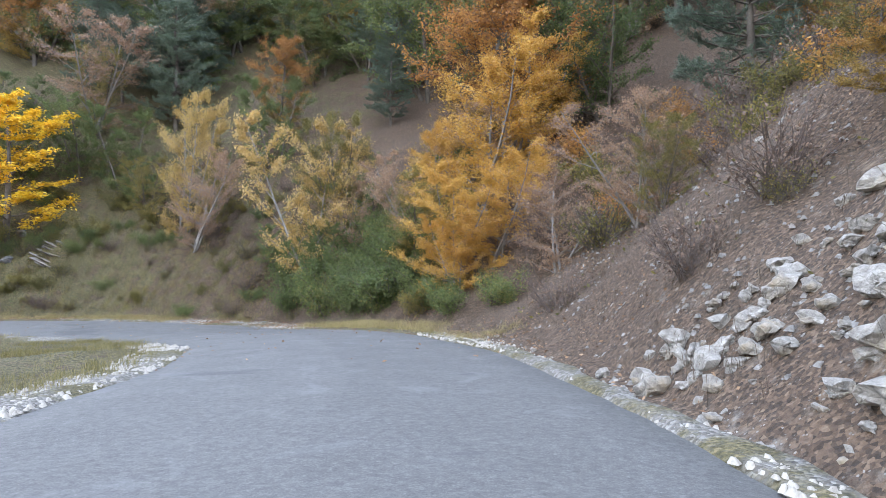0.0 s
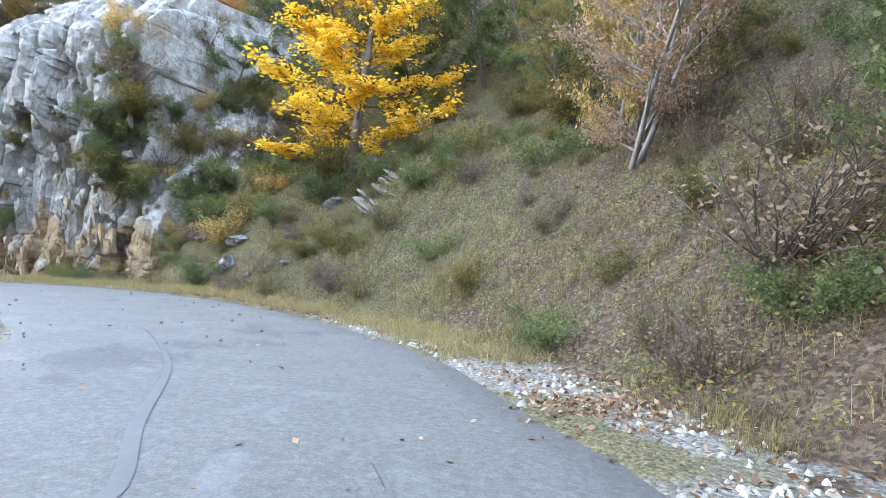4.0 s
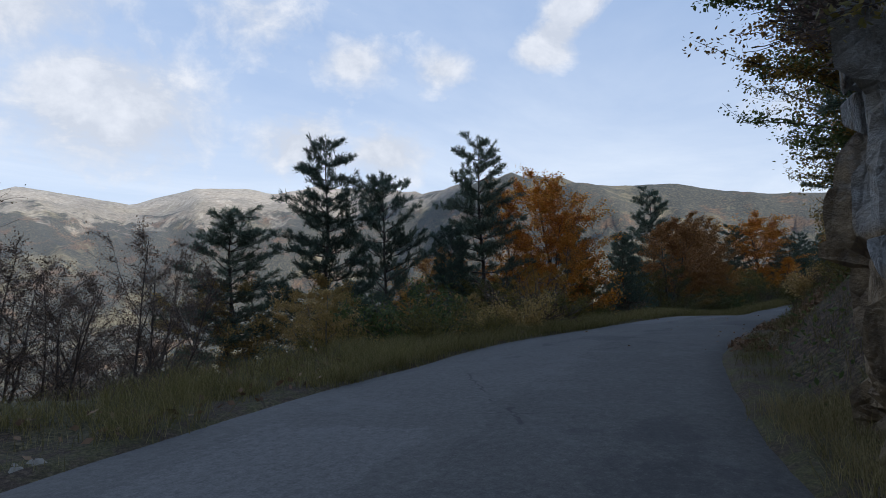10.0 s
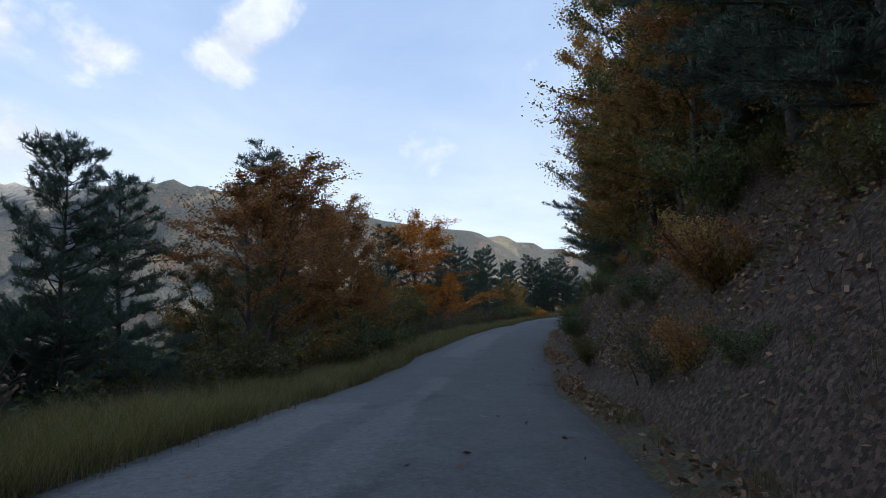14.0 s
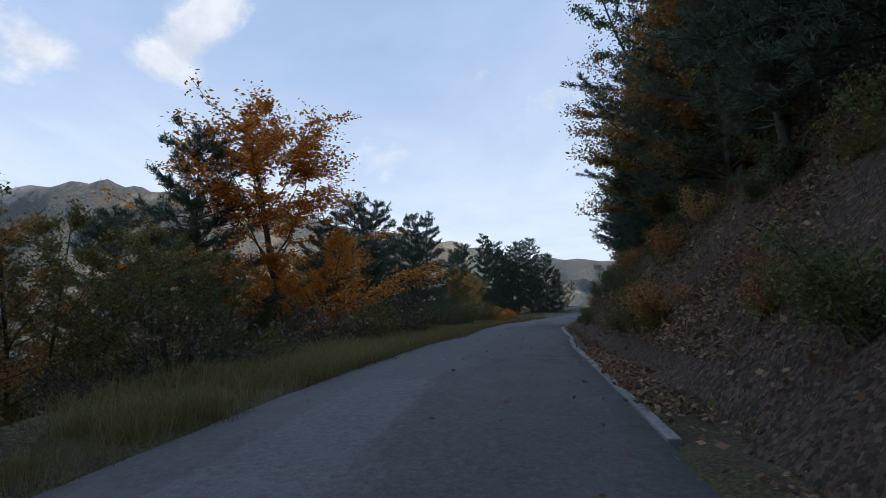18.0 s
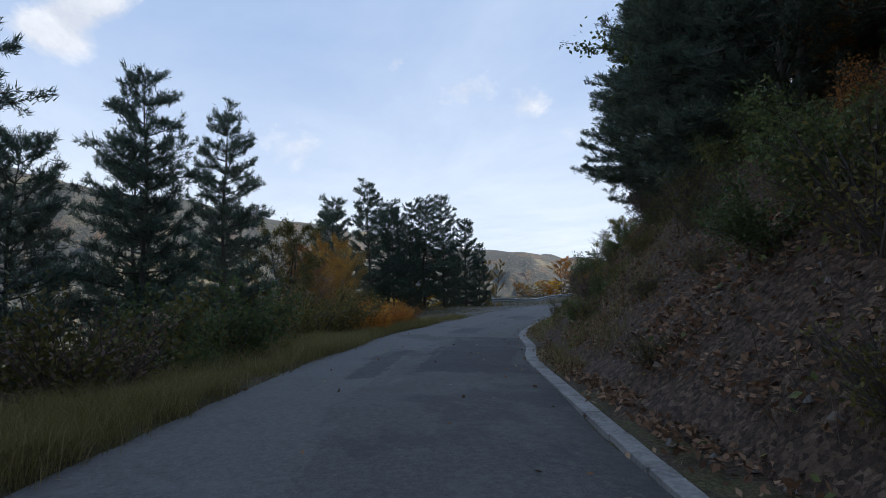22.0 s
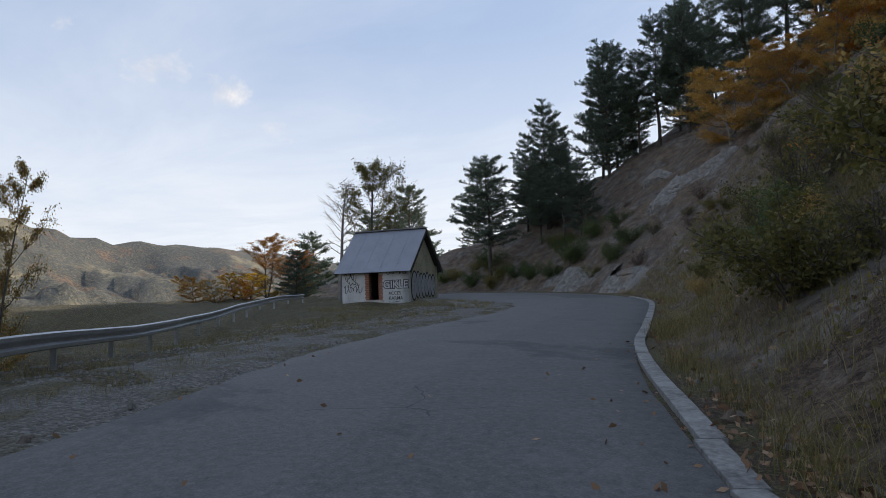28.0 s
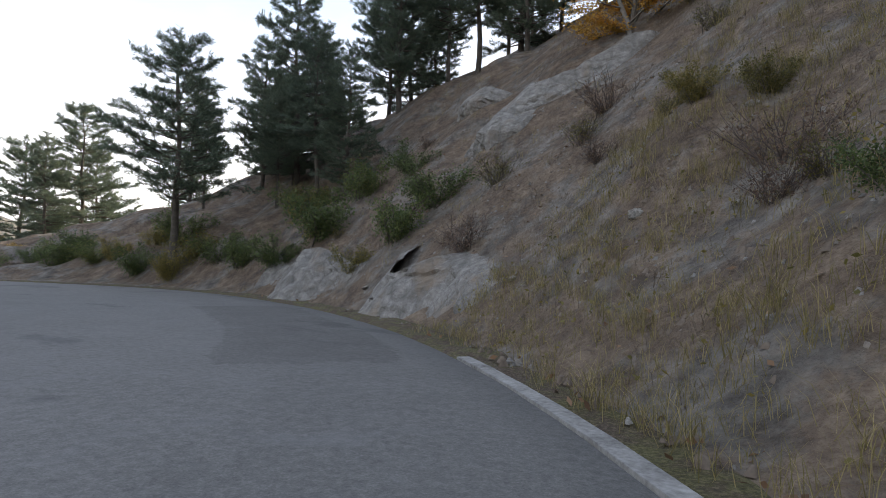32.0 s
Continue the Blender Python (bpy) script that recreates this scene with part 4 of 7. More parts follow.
def broadleaf(name, seed, mat, label, spread=0.55, clear=0.12, leaves=5200, size=0.13, layered=0.4, stems=1, bare_top=0.0, bark=BARK, category="tree", rise=0.55):
    """A broad-leaved tree ten metres high: trunk, boughs, twigs and single leaves about the twigs."""
    rng = np.random.RandomState(seed)
    h = 10.0
    limbs, tips = [], []
    for stem in range(stems):
        lean = rng.normal(size=2) * (0.06 if stems == 1 else 0.28)
        main = bent(rng, (rng.normal() * 0.12 * stems, rng.normal() * 0.12 * stems, -1.0), (lean[0], lean[1], 1), (h + 0.6) * rng.uniform(0.85, 1.0), 0.19 / stems**0.4, 0.12, 9, 0.05)
        limbs.append(main)
        boughs = max(int(30 / stems**0.6), 8)
        for b in range(boughs):
            share = clear + (1 - clear) * (b + rng.uniform(0, 1)) / boughs
            s = min(share, 0.97) * 9
            i = int(s)
            start = main[i][0] + (main[i + 1][0] - main[i][0]) * (s - i)
            a = b * 2.4 + rng.uniform(-0.5, 0.5)
            length = h * spread * (0.35 + 0.65 * math.sin(math.pi * min(max((share - clear) / (1 - clear) * 0.85 + 0.16, 0), 1))) * rng.uniform(0.55, 1.0)
            bough = bent(rng, start, (math.cos(a), math.sin(a), rise * (0.5 + share)), length, 0.055 * (1.15 - share), 0.2, 5, 0.13)
            limbs.append(bough)
            for t in range(11):
                s2 = rng.uniform(0.22, 1.0) * 5
                i2 = min(int(s2), 4)
                p = bough[i2][0] + (bough[i2 + 1][0] - bough[i2][0]) * (s2 - i2)
                b2 = a + rng.choice([-1, 1]) * rng.uniform(0.4, 1.2)
                twig = bent(rng, p, (math.cos(b2), math.sin(b2), rng.uniform(-0.1, 0.5) * (1 - layered) + 0.12), length * rng.uniform(0.2, 0.46), 0.014, 0.16, 3, 0.12)
                limbs.append(twig)
                tips.append((np.array([q for q, _ in twig]), share))
    per = max(int(leaves / len(tips)), 3)
    centres = []
    for pts, share in tips:
        count = int(per * (1 - bare_top * max(share - 0.45, 0) / 0.55))
        if count < 1:
            continue
        s = rng.uniform(0, 2.999, count)
        i = s.astype(int)
        p = pts[i] + (pts[i + 1] - pts[i]) * (s - i)[:, None]
        centres.append(p + rng.normal(size=p.shape) * np.array((0.15, 0.15, 0.13 - 0.07 * layered)) * (0.6 + 0.25 * s[:, None]))
    leaf = leaf_quads(rng, np.concatenate(centres), size, layered) if centres and leaves else None
    return finish_tree(name, limbs, leaf, bark, mat, 4, label, category)


def shrub(name, seed, mat, label, leaves=900, size=0.1, stems=14, bark=BARK, tall=1.0, wide=0.7, category="shrub"):
    """A shrub about a metre and a half high: stems from one foot, leaves along them."""
    rng = np.random.RandomState(seed)
    limbs, tips = [], []
    for k in range(stems):
        a = rng.uniform(0, 6.28)
        stem = bent(rng, (rng.normal() * 0.12, rng.normal() * 0.12, -0.25), (math.cos(a) * wide, math.sin(a) * wide, 1.0), 1.7 * tall * rng.uniform(0.6, 1.05), 0.018, 0.1, 4, 0.16)
        limbs.append(stem)
        tips.append(np.array([q for q, _ in stem]))
        for t in range(4):
            i = rng.randint(1, 4)
            b = a + rng.uniform(-1.4, 1.4)
            twig = bent(rng, stem[i][0], (math.cos(b), math.sin(b), 0.6), rng.uniform(0.3, 0.6), 0.008, 0.1, 4, 0.15)
            limbs.append(twig)
            tips.append(np.array([q for q, _ in twig]))
    centres = []
    for pts in tips:
        s = rng.uniform(0.6, 3.999, max(leaves // len(tips), 1))
        i = s.astype(int)
        centres.append(pts[i] + (pts[i + 1] - pts[i]) * (s - i)[:, None] + rng.normal(size=(len(s), 3)) * 0.10)
    leaf = leaf_quads(rng, np.concatenate(centres), size) if leaves else None
    return finish_tree(name, limbs, leaf, bark, mat, 3, label, category)


kinds = {
    "pine_a": pine(11, 3.0, 0.10, "tall dark green mountain pine on the wooded slope", 21, 0.2),
    "pine_b": pine(12, 2.7, 0.30, "slender dark green pine with a bare lower trunk", 17, 0.25),
    "pine_c": pine(13, 3.7, 0.03, "broad dark blue-green pine with low limbs", 22, 0.25, 1.0, 0.6),
    "pine_d": pine(14, 2.1, 0.40, "thin high-crowned pine among other pines", 14, 0.25, 1.0, 0.5),
    "orange": broadleaf("beech_tree", 21, ORANGE, "orange autumn beech tree beside the road", 0.50, 0.04, 48000, 0.082, 0.7, bare_top=0.45, rise=0.8),
    "orange_b": broadleaf("beech_tree", 22, ORANGE, "orange and brown autumn beech beside the road", 0.46, 0.05, 42000, 0.082, 0.6, stems=2, bare_top=0.35, rise=0.8),
    "rust": broadleaf("beech_tree", 23, RUST, "rust-brown autumn beech with olive lower leaves", 0.50, 0.04, 44000, 0.08, 0.6, stems=2, bare_top=0.35, rise=0.8),
    "rust_b": broadleaf("hornbeam_tree", 24, RUST, "brown-leaved tree on the shaded bank", 0.45, 0.10, 22000, 0.09, 0.4),
    "yellow": broadleaf("maple_tree", 25, YELLOW, "bright yellow autumn maple on the hillside", 0.42, 0.14, 16000, 0.125, 0.85, rise=0.4, category="tree"),
    "gold": broadleaf("hazel_tree", 26, GOLD, "pale gold and green autumn tree on the slope", 0.40, 0.08, 26000, 0.09, 0.3, stems=3, bark=GREY_BARK),
    "pink": broadleaf("hazel_tree", 27, PINK, "faded pinkish brown thinning autumn tree", 0.38, 0.10, 17000, 0.08, 0.2, stems=3, bark=GREY_BARK),
    "amber": broadleaf("hornbeam_tree", 28, AMBER, "dense amber-leaved autumn tree", 0.45, 0.04, 36000, 0.085, 0.3, stems=3, bark=GREY_BARK),
    "olive": broadleaf("hazel_tree", 29, OLIVE, "olive and yellow leaved roadside tree", 0.43, 0.05, 24000, 0.085, 0.3, stems=3),
    "green": broadleaf("oak_tree", 30, GREEN, "dark green broad-leaved tree on the bank", 0.44, 0.08, 22000, 0.09, 0.3, stems=2),
    "thin": broadleaf("ash_tree", 31, OLIVE, "green and ochre ash tree with an open crown", 0.46, 0.28, 17000, 0.08, 0.2, category="tree"),
    "bare": broadleaf("bare_tree", 32, BROWN, "nearly leafless grey-brown tree", 0.5, 0.05, 17000, 0.06, 0.2, stems=5, bark=BROWN_TWIG, rise=1.0),
    "ledge": broadleaf("oak_tree", 34, RUST, "thin-leaved oak growing out of the cliff", 0.5, 0.1, 9000, 0.065, 0.3, stems=3, category="tree"),
    "dead": broadleaf("dead_tree", 33, PINK, "dead leafless tree with broken limbs", 0.25, 0.45, 0, 0.1, 0.2, bark=GREY_BARK),
    "s_green": shrub("evergreen_shrub", 41, GREEN, "dark green leafy shrub in the undergrowth", 4600, 0.046),
    "s_olive": shrub("hazel_bush", 42, OLIVE, "olive and yellow shrub beside the road", 4400, 0.046),
    "s_yellow": shrub("yellow_shrub", 43, GOLD, "yellow-leaved autumn shrub beside the road", 4400, 0.046),
    "s_orange": shrub("orange_shrub", 44, ORANGE, "orange-leaved autumn shrub beside the road", 4400, 0.046),
    "s_bare": shrub("bare_shrub", 45, BROWN, "brown nearly bare shrub on stony ground", 1300, 0.045, 34, BROWN_TWIG),
    "s_broom": shrub("broom_bush", 46, OLIVE, "wispy green broom bush on the bank", 1300, 0.045, 34, tall=0.85, wide=0.55),
    "s_red": shrub("bramble_bush", 47, RUST, "red-brown low shrub on the bank", 4000, 0.044),
}
# the patterns keep unit size; each planted one is a copy, and the patterns go in the end


def put(kind, x, y, top=None, tall=None, turn=None, wide=1.0, group="", z=None, lean=(0, 0)):
    z = ground_at(x, y) if z is None else z
    tall = tall if tall else max(top - z, 0.8)
    if tall > 2.5 and kind.startswith("s_"):                         # too tall for a shrub: a young tree of the same leaf
        kind = {"s_orange": "orange_b", "s_yellow": "gold", "s_red": "rust", "s_olive": "olive", "s_green": "green", "s_bare": "bare", "s_broom": "olive"}[kind]
    s = tall / (1.5 if kind.startswith("s_") else 10.0)
    turn = random.uniform(0, 360) if turn is None else turn
    m = pose(x, y, z - 0.02, random.uniform(-2, 2) + lean[0], random.uniform(-2, 2) + lean[1], turn) @ Matrix.Diagonal((s * wide, s * wide, s, 1))
    ob = copy_thing(kinds[kind], m)
    if group:
        ob["group"] = group
    return ob

# ---- trees and shrubs, stretch by stretch ----
random.seed(5)
# below the road, along the valley side: kind, place, height of the top
for kind, x, y, top, wide in (
        ("pine_a", -49.8, 8.5, 3.5, 0.9), ("pine_c", -54.6, 7.4, 3.2, 0.75), ("pine_a", -57.4, 10.0, 4.7, 0.85), ("pine_b", -48.2, 5.6, 1.3, 1.1), ("gold", -48.8, 7.2, -0.2, 1.0),
        ("orange_b", -60.3, 10.7, 3.0, 0.8), ("orange", -62.8, 11.2, 4.2, 0.9), ("orange_b", -59.2, 12.4, 0.6, 0.8), ("pine_c", -54.6, 10.4, 0.9, 0.8), ("amber", -58.4, 12.3, -0.4, 0.7), ("pine_c", -65.0, 11.0, 1.6, 0.8), ("pine_c", -68.6, 12.4, 1.3, 0.75), ("olive", -61.4, 13.0, -0.6, 0.8),
        ("pine_a", -71.2, 11.8, 1.2, 0.9), ("rust", -75.6, 13.1, 3.0, 1.05), ("olive", -73.4, 13.6, -0.4, 0.9), ("rust", -82.5, 12.8, 3.2, 0.85), ("rust", -86.5, 12.0, 3.6, 0.8), ("pine_c", -79.0, 12.4, 0.4, 0.9),
        ("pine_a", -89.5, 9.0, 6.6, 0.9), ("olive", -92.5, 14.6, -0.2, 1.0), ("olive", -96.0, 15.4, -0.4, 1.0), ("rust", -90.4, 13.9, 0.4, 0.8), ("rust", -88.0, 13.2, 3.2, 0.85),
        ("pine_a", -103.2, 13.4, 4.0, 0.9), ("orange", -106.9, 15.4, 5.6, 1.15), ("orange_b", -105.6, 16.8, 0.6, 0.9),
        ("pine_a", -109.6, 16.6, 1.6, 0.8), ("pine_b", -112.8, 17.4, 3.2, 1.0), ("pine_a", -117.0, 18.4, 3.7, 0.8), ("pine_a", -122.2, 20.4, 3.7, 0.8), ("pine_a", -127.6, 21.4, 4.6, 0.75), ("pine_c", -119.5, 18.2, 1.4, 0.8), ("pine_b", -124.4, 19.6, 2.6, 0.8),
        ("olive", -129.7, 23.1, 1.2, 0.75), ("rust", -131.9, 24.0, 0.4, 0.6), ("pink", -133.4, 24.6, 0.1, 0.55), ("amber", -138.6, 25.9, 1.7, 0.62), ("gold", -138.0, 25.2, 1.2, 0.6), ("amber", -136.4, 25.4, 0.4, 0.55), ("pine_a", -133.6, 20.6, 2.0, 0.9),
        ("s_orange", -132.6, 25.4, -2.3, 1.2), ("s_orange", -134.4, 26.2, -2.4, 1.3), ("s_red", -131.2, 24.8, -2.4, 1.2), ("s_orange", -136.2, 27.0, -2.6, 1.2),
        ("pine_a", -141.8, 27.5, 4.7, 0.75), ("pine_c", -143.4, 29.0, 3.4, 0.7), ("pine_a", -145.2, 30.2, 4.0, 0.8), ("pine_b", -146.6, 31.4, 4.6, 1.0), ("pine_a", -148.8, 33.3, 5.2, 0.8), ("pine_c", -151.0, 35.4, 3.7, 0.75), ("pine_c", -152.7, 36.9, 2.0, 0.62), ("gold", -154.0, 38.4, 1.3, 0.5), ("pine_c", -147.8, 31.0, 2.6, 0.8), ("pine_b", -149.4, 29.2, 4.8, 0.9), ("pine_b", -144.6, 25.4, 4.2, 0.8),
        ("pine_c", -156.6, 35.0, 2.6, 0.8), ("olive", -160.6, 36.6, 1.2, 1.0),
        # yellow kind: brighter leaf colour put in for sunshine on the orange trees
        ("yellow", -152.5, 29.4, -1.4, 1.5), ("yellow", -155.2, 33.0, -1.0, 1.6), ("orange", -148.6, 28.4, -2.6, 1.6), ("amber", -157.0, 30.0, -1.4, 1.5), ("yellow", -150.6, 26.6, -2.0, 1.5), ("pine_b", -151.4, 24.6, 4.2, 0.9)):
    put(kind, x, y, top, wide=wide, group="trees below the road")
# round the hut and on the far side of its bend
for kind, x, y, top, wide in (
        # amber bush at x -190.3 takes the yellow kind: sunlight painted by brighter leaves
        ("thin", -176.5, 61.5, 9.2, 0.75), ("dead", -177.5, 59.0, 6.6, 1.0), ("gold", -187.6, 53.6, -0.5, 1.6), ("yellow", -190.3, 57.4, 0.1, 1.6), ("amber", -185.4, 51.6, -0.3, 1.5), ("yellow", -188.4, 55.4, 0.0, 1.5), ("orange", -189.4, 56.4, -0.6, 1.5), ("rust", -193.4, 60.3, 3.9, 1.1), ("rust_b", -190.8, 61.6, 2.4, 1.2), ("pine_c", -196.0, 65.5, 1.6, 1.3), ("pine_c", -187.5, 60.5, 1.6, 1.3),
        ("pine_a", -200.7, 80.0, 8.0, 1.1), ("pine_b", -178.0, 74.6, 9.6, 1.2), ("pine_a", -176.4, 80.9, 15.1, 1.0), ("pine_a", -172.2, 84.6, 20.5, 0.9), ("pine_b", -168.0, 86.4, 22.0, 0.9), ("pine_a", -164.6, 85.4, 21.0, 0.9), ("pine_b", -174.6, 87.0, 19.0, 0.9), ("amber", -157.2, 76.8, 13.6, 1.3), ("amber", -153.6, 77.6, 14.2, 1.3), ("orange_b", -150.0, 77.0, 13.6, 1.2), ("pine_b", -191.0, 85.0, 12.6, 1.0), ("pine_c", -203.0, 84.0, 11.6, 1.1), ("pine_b", -213.0, 84.0, 9.6, 1.2), ("pine_c", -208.0, 88.0, 9.0, 1.1), ("pine_a", -186.0, 88.0, 9.5, 1.0),
        ("pine_a", -180.2, 82.0, 12.6, 0.9), ("pine_c", -195.5, 88.5, 8.0, 1.0), ("pine_a", -183.5, 92.0, 14.0, 0.9), ("pine_b", -219.0, 78.0, 6.5, 1.2), ("olive", -207.0, 79.0, 0.8, 1.0), ("s_yellow", -197.0, 76.5, -1.6, 1.2)):
    put(kind, x, y, top, wide=wide, group="trees round the bend")
# the first bend's outer slope
for kind, x, y, top, wide in (
        ("yellow", -25.2, 34.2, 11.4, 1.15), ("pink", -14.8, 34.4, 8.2, 0.8), ("gold", -15.9, 36.2, 12.2, 0.55), ("olive", -13.4, 35.4, 7.0, 0.6), ("gold", -6.6, 29.8, 9.4, 0.75), ("pink", -4.9, 29.2, 5.8, 0.8), ("olive", -5.2, 31.4, 9.0, 0.6),
        ("amber", 1.2, 27.4, 10.6, 1.1), ("amber", 3.6, 29.0, 12.4, 0.95), ("amber", -0.8, 29.4, 8.4, 0.75), ("pink", 2.4, 28.2, 9.0, 0.8), ("s_orange", -0.4, 25.0, 0.8, 1.0), ("s_yellow", -3.0, 28.3, 0.0, 0.9),
        ("green", -11.4, 39.8, 13.6, 0.8), ("pine_a", -3.6, 41.0, 17.0, 0.9), ("olive", -24.6, 42.0, 16.5, 0.55), ("green", -29.5, 41.0, 14.0, 0.9), ("rust_b", -11.6, 43.0, 17.0, 0.8)):
    put(kind, x, y, top, wide=wide, group="trees above the first bend")
for k in range(26):                                                 # dark evergreen thicket in the gully
    x, y = random.uniform(-9, 0.5), random.uniform(26.8, 33.5)
    dist, i = nearest(np.array([x]), np.array([y]))
    if dist[0] > WIDE_R(TAU[i[0]]) + 2.4:
        put("s_green", x, y, tall=random.uniform(1.4, 3.0), wide=0.9, group="thicket")


def right_of(tau, u):
    x, y, _ = spot(tau, -(float(WIDE_R(tau)) + u))
    return x, y


def sow(count, first, last, near, far, choices, low, high, group, power=1.0, wide=1.0, gap=2.2):
    """Scatters plants over a stretch of the bank, none too close to another of the sowing."""
    done, tries = [], 0
    while len(done) < count and tries < count * 12:
        tries += 1
        tau, u = random.uniform(first, last), near + (far - near) * random.random() ** power
        x, y = right_of(tau, u)
        dist, i = nearest(np.array([x]), np.array([y]))
        if dist[0] < float(WIDE_R(TAU[i[0]])) + near * 0.9 or any((x - a) ** 2 + (y - b) ** 2 < gap * gap for a, b in done):
            continue
        done.append((x, y))
        put(random.choice(choices), x, y, tall=random.uniform(low, high), wide=wide * random.uniform(0.85, 1.15), group=group)


# wooded slopes above the road
sow(14, -3.5, 1.2, 11, 22, ["pink", "bare", "olive", "pine_c", "rust_b"], 4.0, 7.0, "slope wood")
sow(70, -3.5, 4.5, 15, 66, ["pine_a", "pine_c", "green", "green", "pink", "pine_b", "green"], 8, 13, "slope wood", 1.0, 1.1, 2.4)
sow(44, 1.6, 5.6, 11, 52, ["pine_a", "green", "pine_c", "rust_b", "green", "pine_b"], 6, 12, "slope wood", 1.0, 1.1, 3.0)
sow(22, 5.0, 8.4, 11, 40, ["green", "pine_b", "rust_b", "olive", "pine_a"], 5, 10, "slope wood", 0.9, 1.0, 2.6)
sow(12, 8.4, 10.6, 5.5, 16, ["rust_b", "green", "pine_b", "rust_b"], 4, 7, "trees on the rock", 0.9)
for tau, u, up, tall, tip in ((10.7, 2.0, 7.6, 5.5, 18), (10.95, 2.6, 6.0, 5.0, 14), (10.4, 2.6, 9.0, 5.5, 14), (11.2, 2.6, 3.6, 5.5, 10), (10.0, 3.2, 9.6, 5.0, 8), (10.85, 2.0, 9.4, 4.6, 20), (10.55, 2.4, 10.4, 6.0, 8), (10.25, 2.8, 10.6, 6.0, 6), (10.75, 2.2, 5.4, 4.5, 24), (11.05, 2.2, 8.0, 5.5, 12)):
    x, y = right_of(tau, u)
    put("ledge", x, y, tall=tall, wide=0.9, turn=0, z=spot(tau, 0)[2] + up, lean=(tip, 0), group="trees on the rock")
for kind, tau, u, up, tall, tip in (("green", 10.6, 1.7, 8.6, 5.5, 16), ("pine_a", 10.3, 2.4, 10.2, 5.5, 6), ("rust_b", 10.8, 1.6, 6.0, 5.0, 18), ("green", 10.95, 1.8, 4.4, 4.4, 16), ("pine_a", 10.75, 2.2, 9.8, 5.0, 8), ("rust_b", 10.1, 2.6, 10.4, 5.5, 6)):
    x, y = right_of(tau, u)
    put(kind, x, y, tall=tall, wide=1.0, turn=0, z=spot(tau, 0)[2] + up, lean=(tip, 0), group="trees on the rock")
sow(38, 10.7, 15.5, 4.6, 24, ["pine_a", "olive", "rust_b", "green", "olive", "rust", "green"], 6, 11, "shaded bank wood", 1.2, 1.0, 2.0)
sow(46, 15.5, 21.5, 5.0, 26, ["rust_b", "pine_a", "amber", "green", "pine_c", "rust", "pine_a"], 7, 12, "shaded bank wood", 1.2, 1.0, 2.1)
sow(40, 21.5, 26.0, 4.8, 26, ["pine_a", "pine_c", "pine_b", "rust_b", "green", "pine_c"], 7, 12, "shaded bank wood", 1.2, 1.0, 2.2)
sow(14, 26.0, 29.5, 9, 24, ["pine_a", "amber", "rust_b", "pine_b", "amber"], 6, 10, "bank top wood", 1.0)
sow(50, 27.0, 37.5, 13.5, 42, ["pine_a", "pine_b", "pine_a", "pine_d", "pine_c"], 10, 15, "bank top pines", 0.9, 0.85, 2.2)
sow(12, 36.2, 39.0, 5.0, 22, ["pine_a", "pine_c", "pine_b", "pine_a"], 6, 9.5, "trees round the bend", 0.9, 0.95, 2.4)
for kind, tau, u, tall in (("gold", 30.3, 12.5, 6.5), ("rust", 31.4, 13.5, 6.0), ("amber", 29.2, 11.0, 6.0), ("s_orange", 29.6, 4.4, 1.2), ("s_yellow", 29.9, 3.0, 1.0), ("s_olive", 29.4, 7.5, 1.6), ("s_broom", 30.6, 5.5, 2.0),
                           ("s_broom", 31.4, 7.0, 2.2), ("s_broom", 30.9, 8.8, 2.4), ("s_broom", 32.0, 9.4, 2.2), ("s_green", 31.0, 12.0, 2.6), ("s_broom", 32.4, 4.2, 1.2), ("s_broom", 29.9, 6.6, 2.0), ("s_yellow", 30.2, 4.6, 1.6),
                           ("s_broom", 33.6, 8.0, 1.6), ("s_green", 31.8, 12.4, 2.0), ("s_broom", 34.5, 10.5, 1.4), ("s_olive", 35.4, 2.0, 1.2), ("amber", 33.2, 13.0, 6.5), ("amber", 34.2, 14.0, 6.0), ("s_broom", 32.6, 6.0, 1.8), ("s_broom", 32.9, 8.0, 2.0), ("s_green", 33.0, 11.0, 2.2), ("s_broom", 33.3, 9.6, 2.0), ("s_broom", 32.3, 11.0, 2.4), ("s_olive", 32.7, 12.6, 2.0), ("s_broom", 33.9, 11.6, 1.8), ("s_broom", 34.3, 5.2, 0.9), ("s_orange", 31.2, 5.0, 1.3), ("s_yellow", 30.9, 1.6, 0.8), ("s_olive", 31.5, 1.9, 0.9), ("s_green", 36.4, 2.2, 1.6), ("s_green", 37.2, 2.6, 1.8), ("s_olive", 36.8, 5.0, 1.5)):
    put(kind, *right_of(tau, u), tall=tall, group="plants on the bare bank")
# a first row whose crowns hang over the road's edge
for k in range(26):
    tau = 11.3 + k * 0.57 + random.uniform(-0.2, 0.2)
    put(("pine_c", "pine_a", "rust", "green", "rust_b", "olive", "pine_a")[k % 7] if k < 17 else "pine_c", *right_of(tau, random.uniform(3.4, 4.6) + (1.2 if k > 17 else 0)), tall=random.uniform(7.0, 9.0), wide=1.05, group="shaded bank wood")
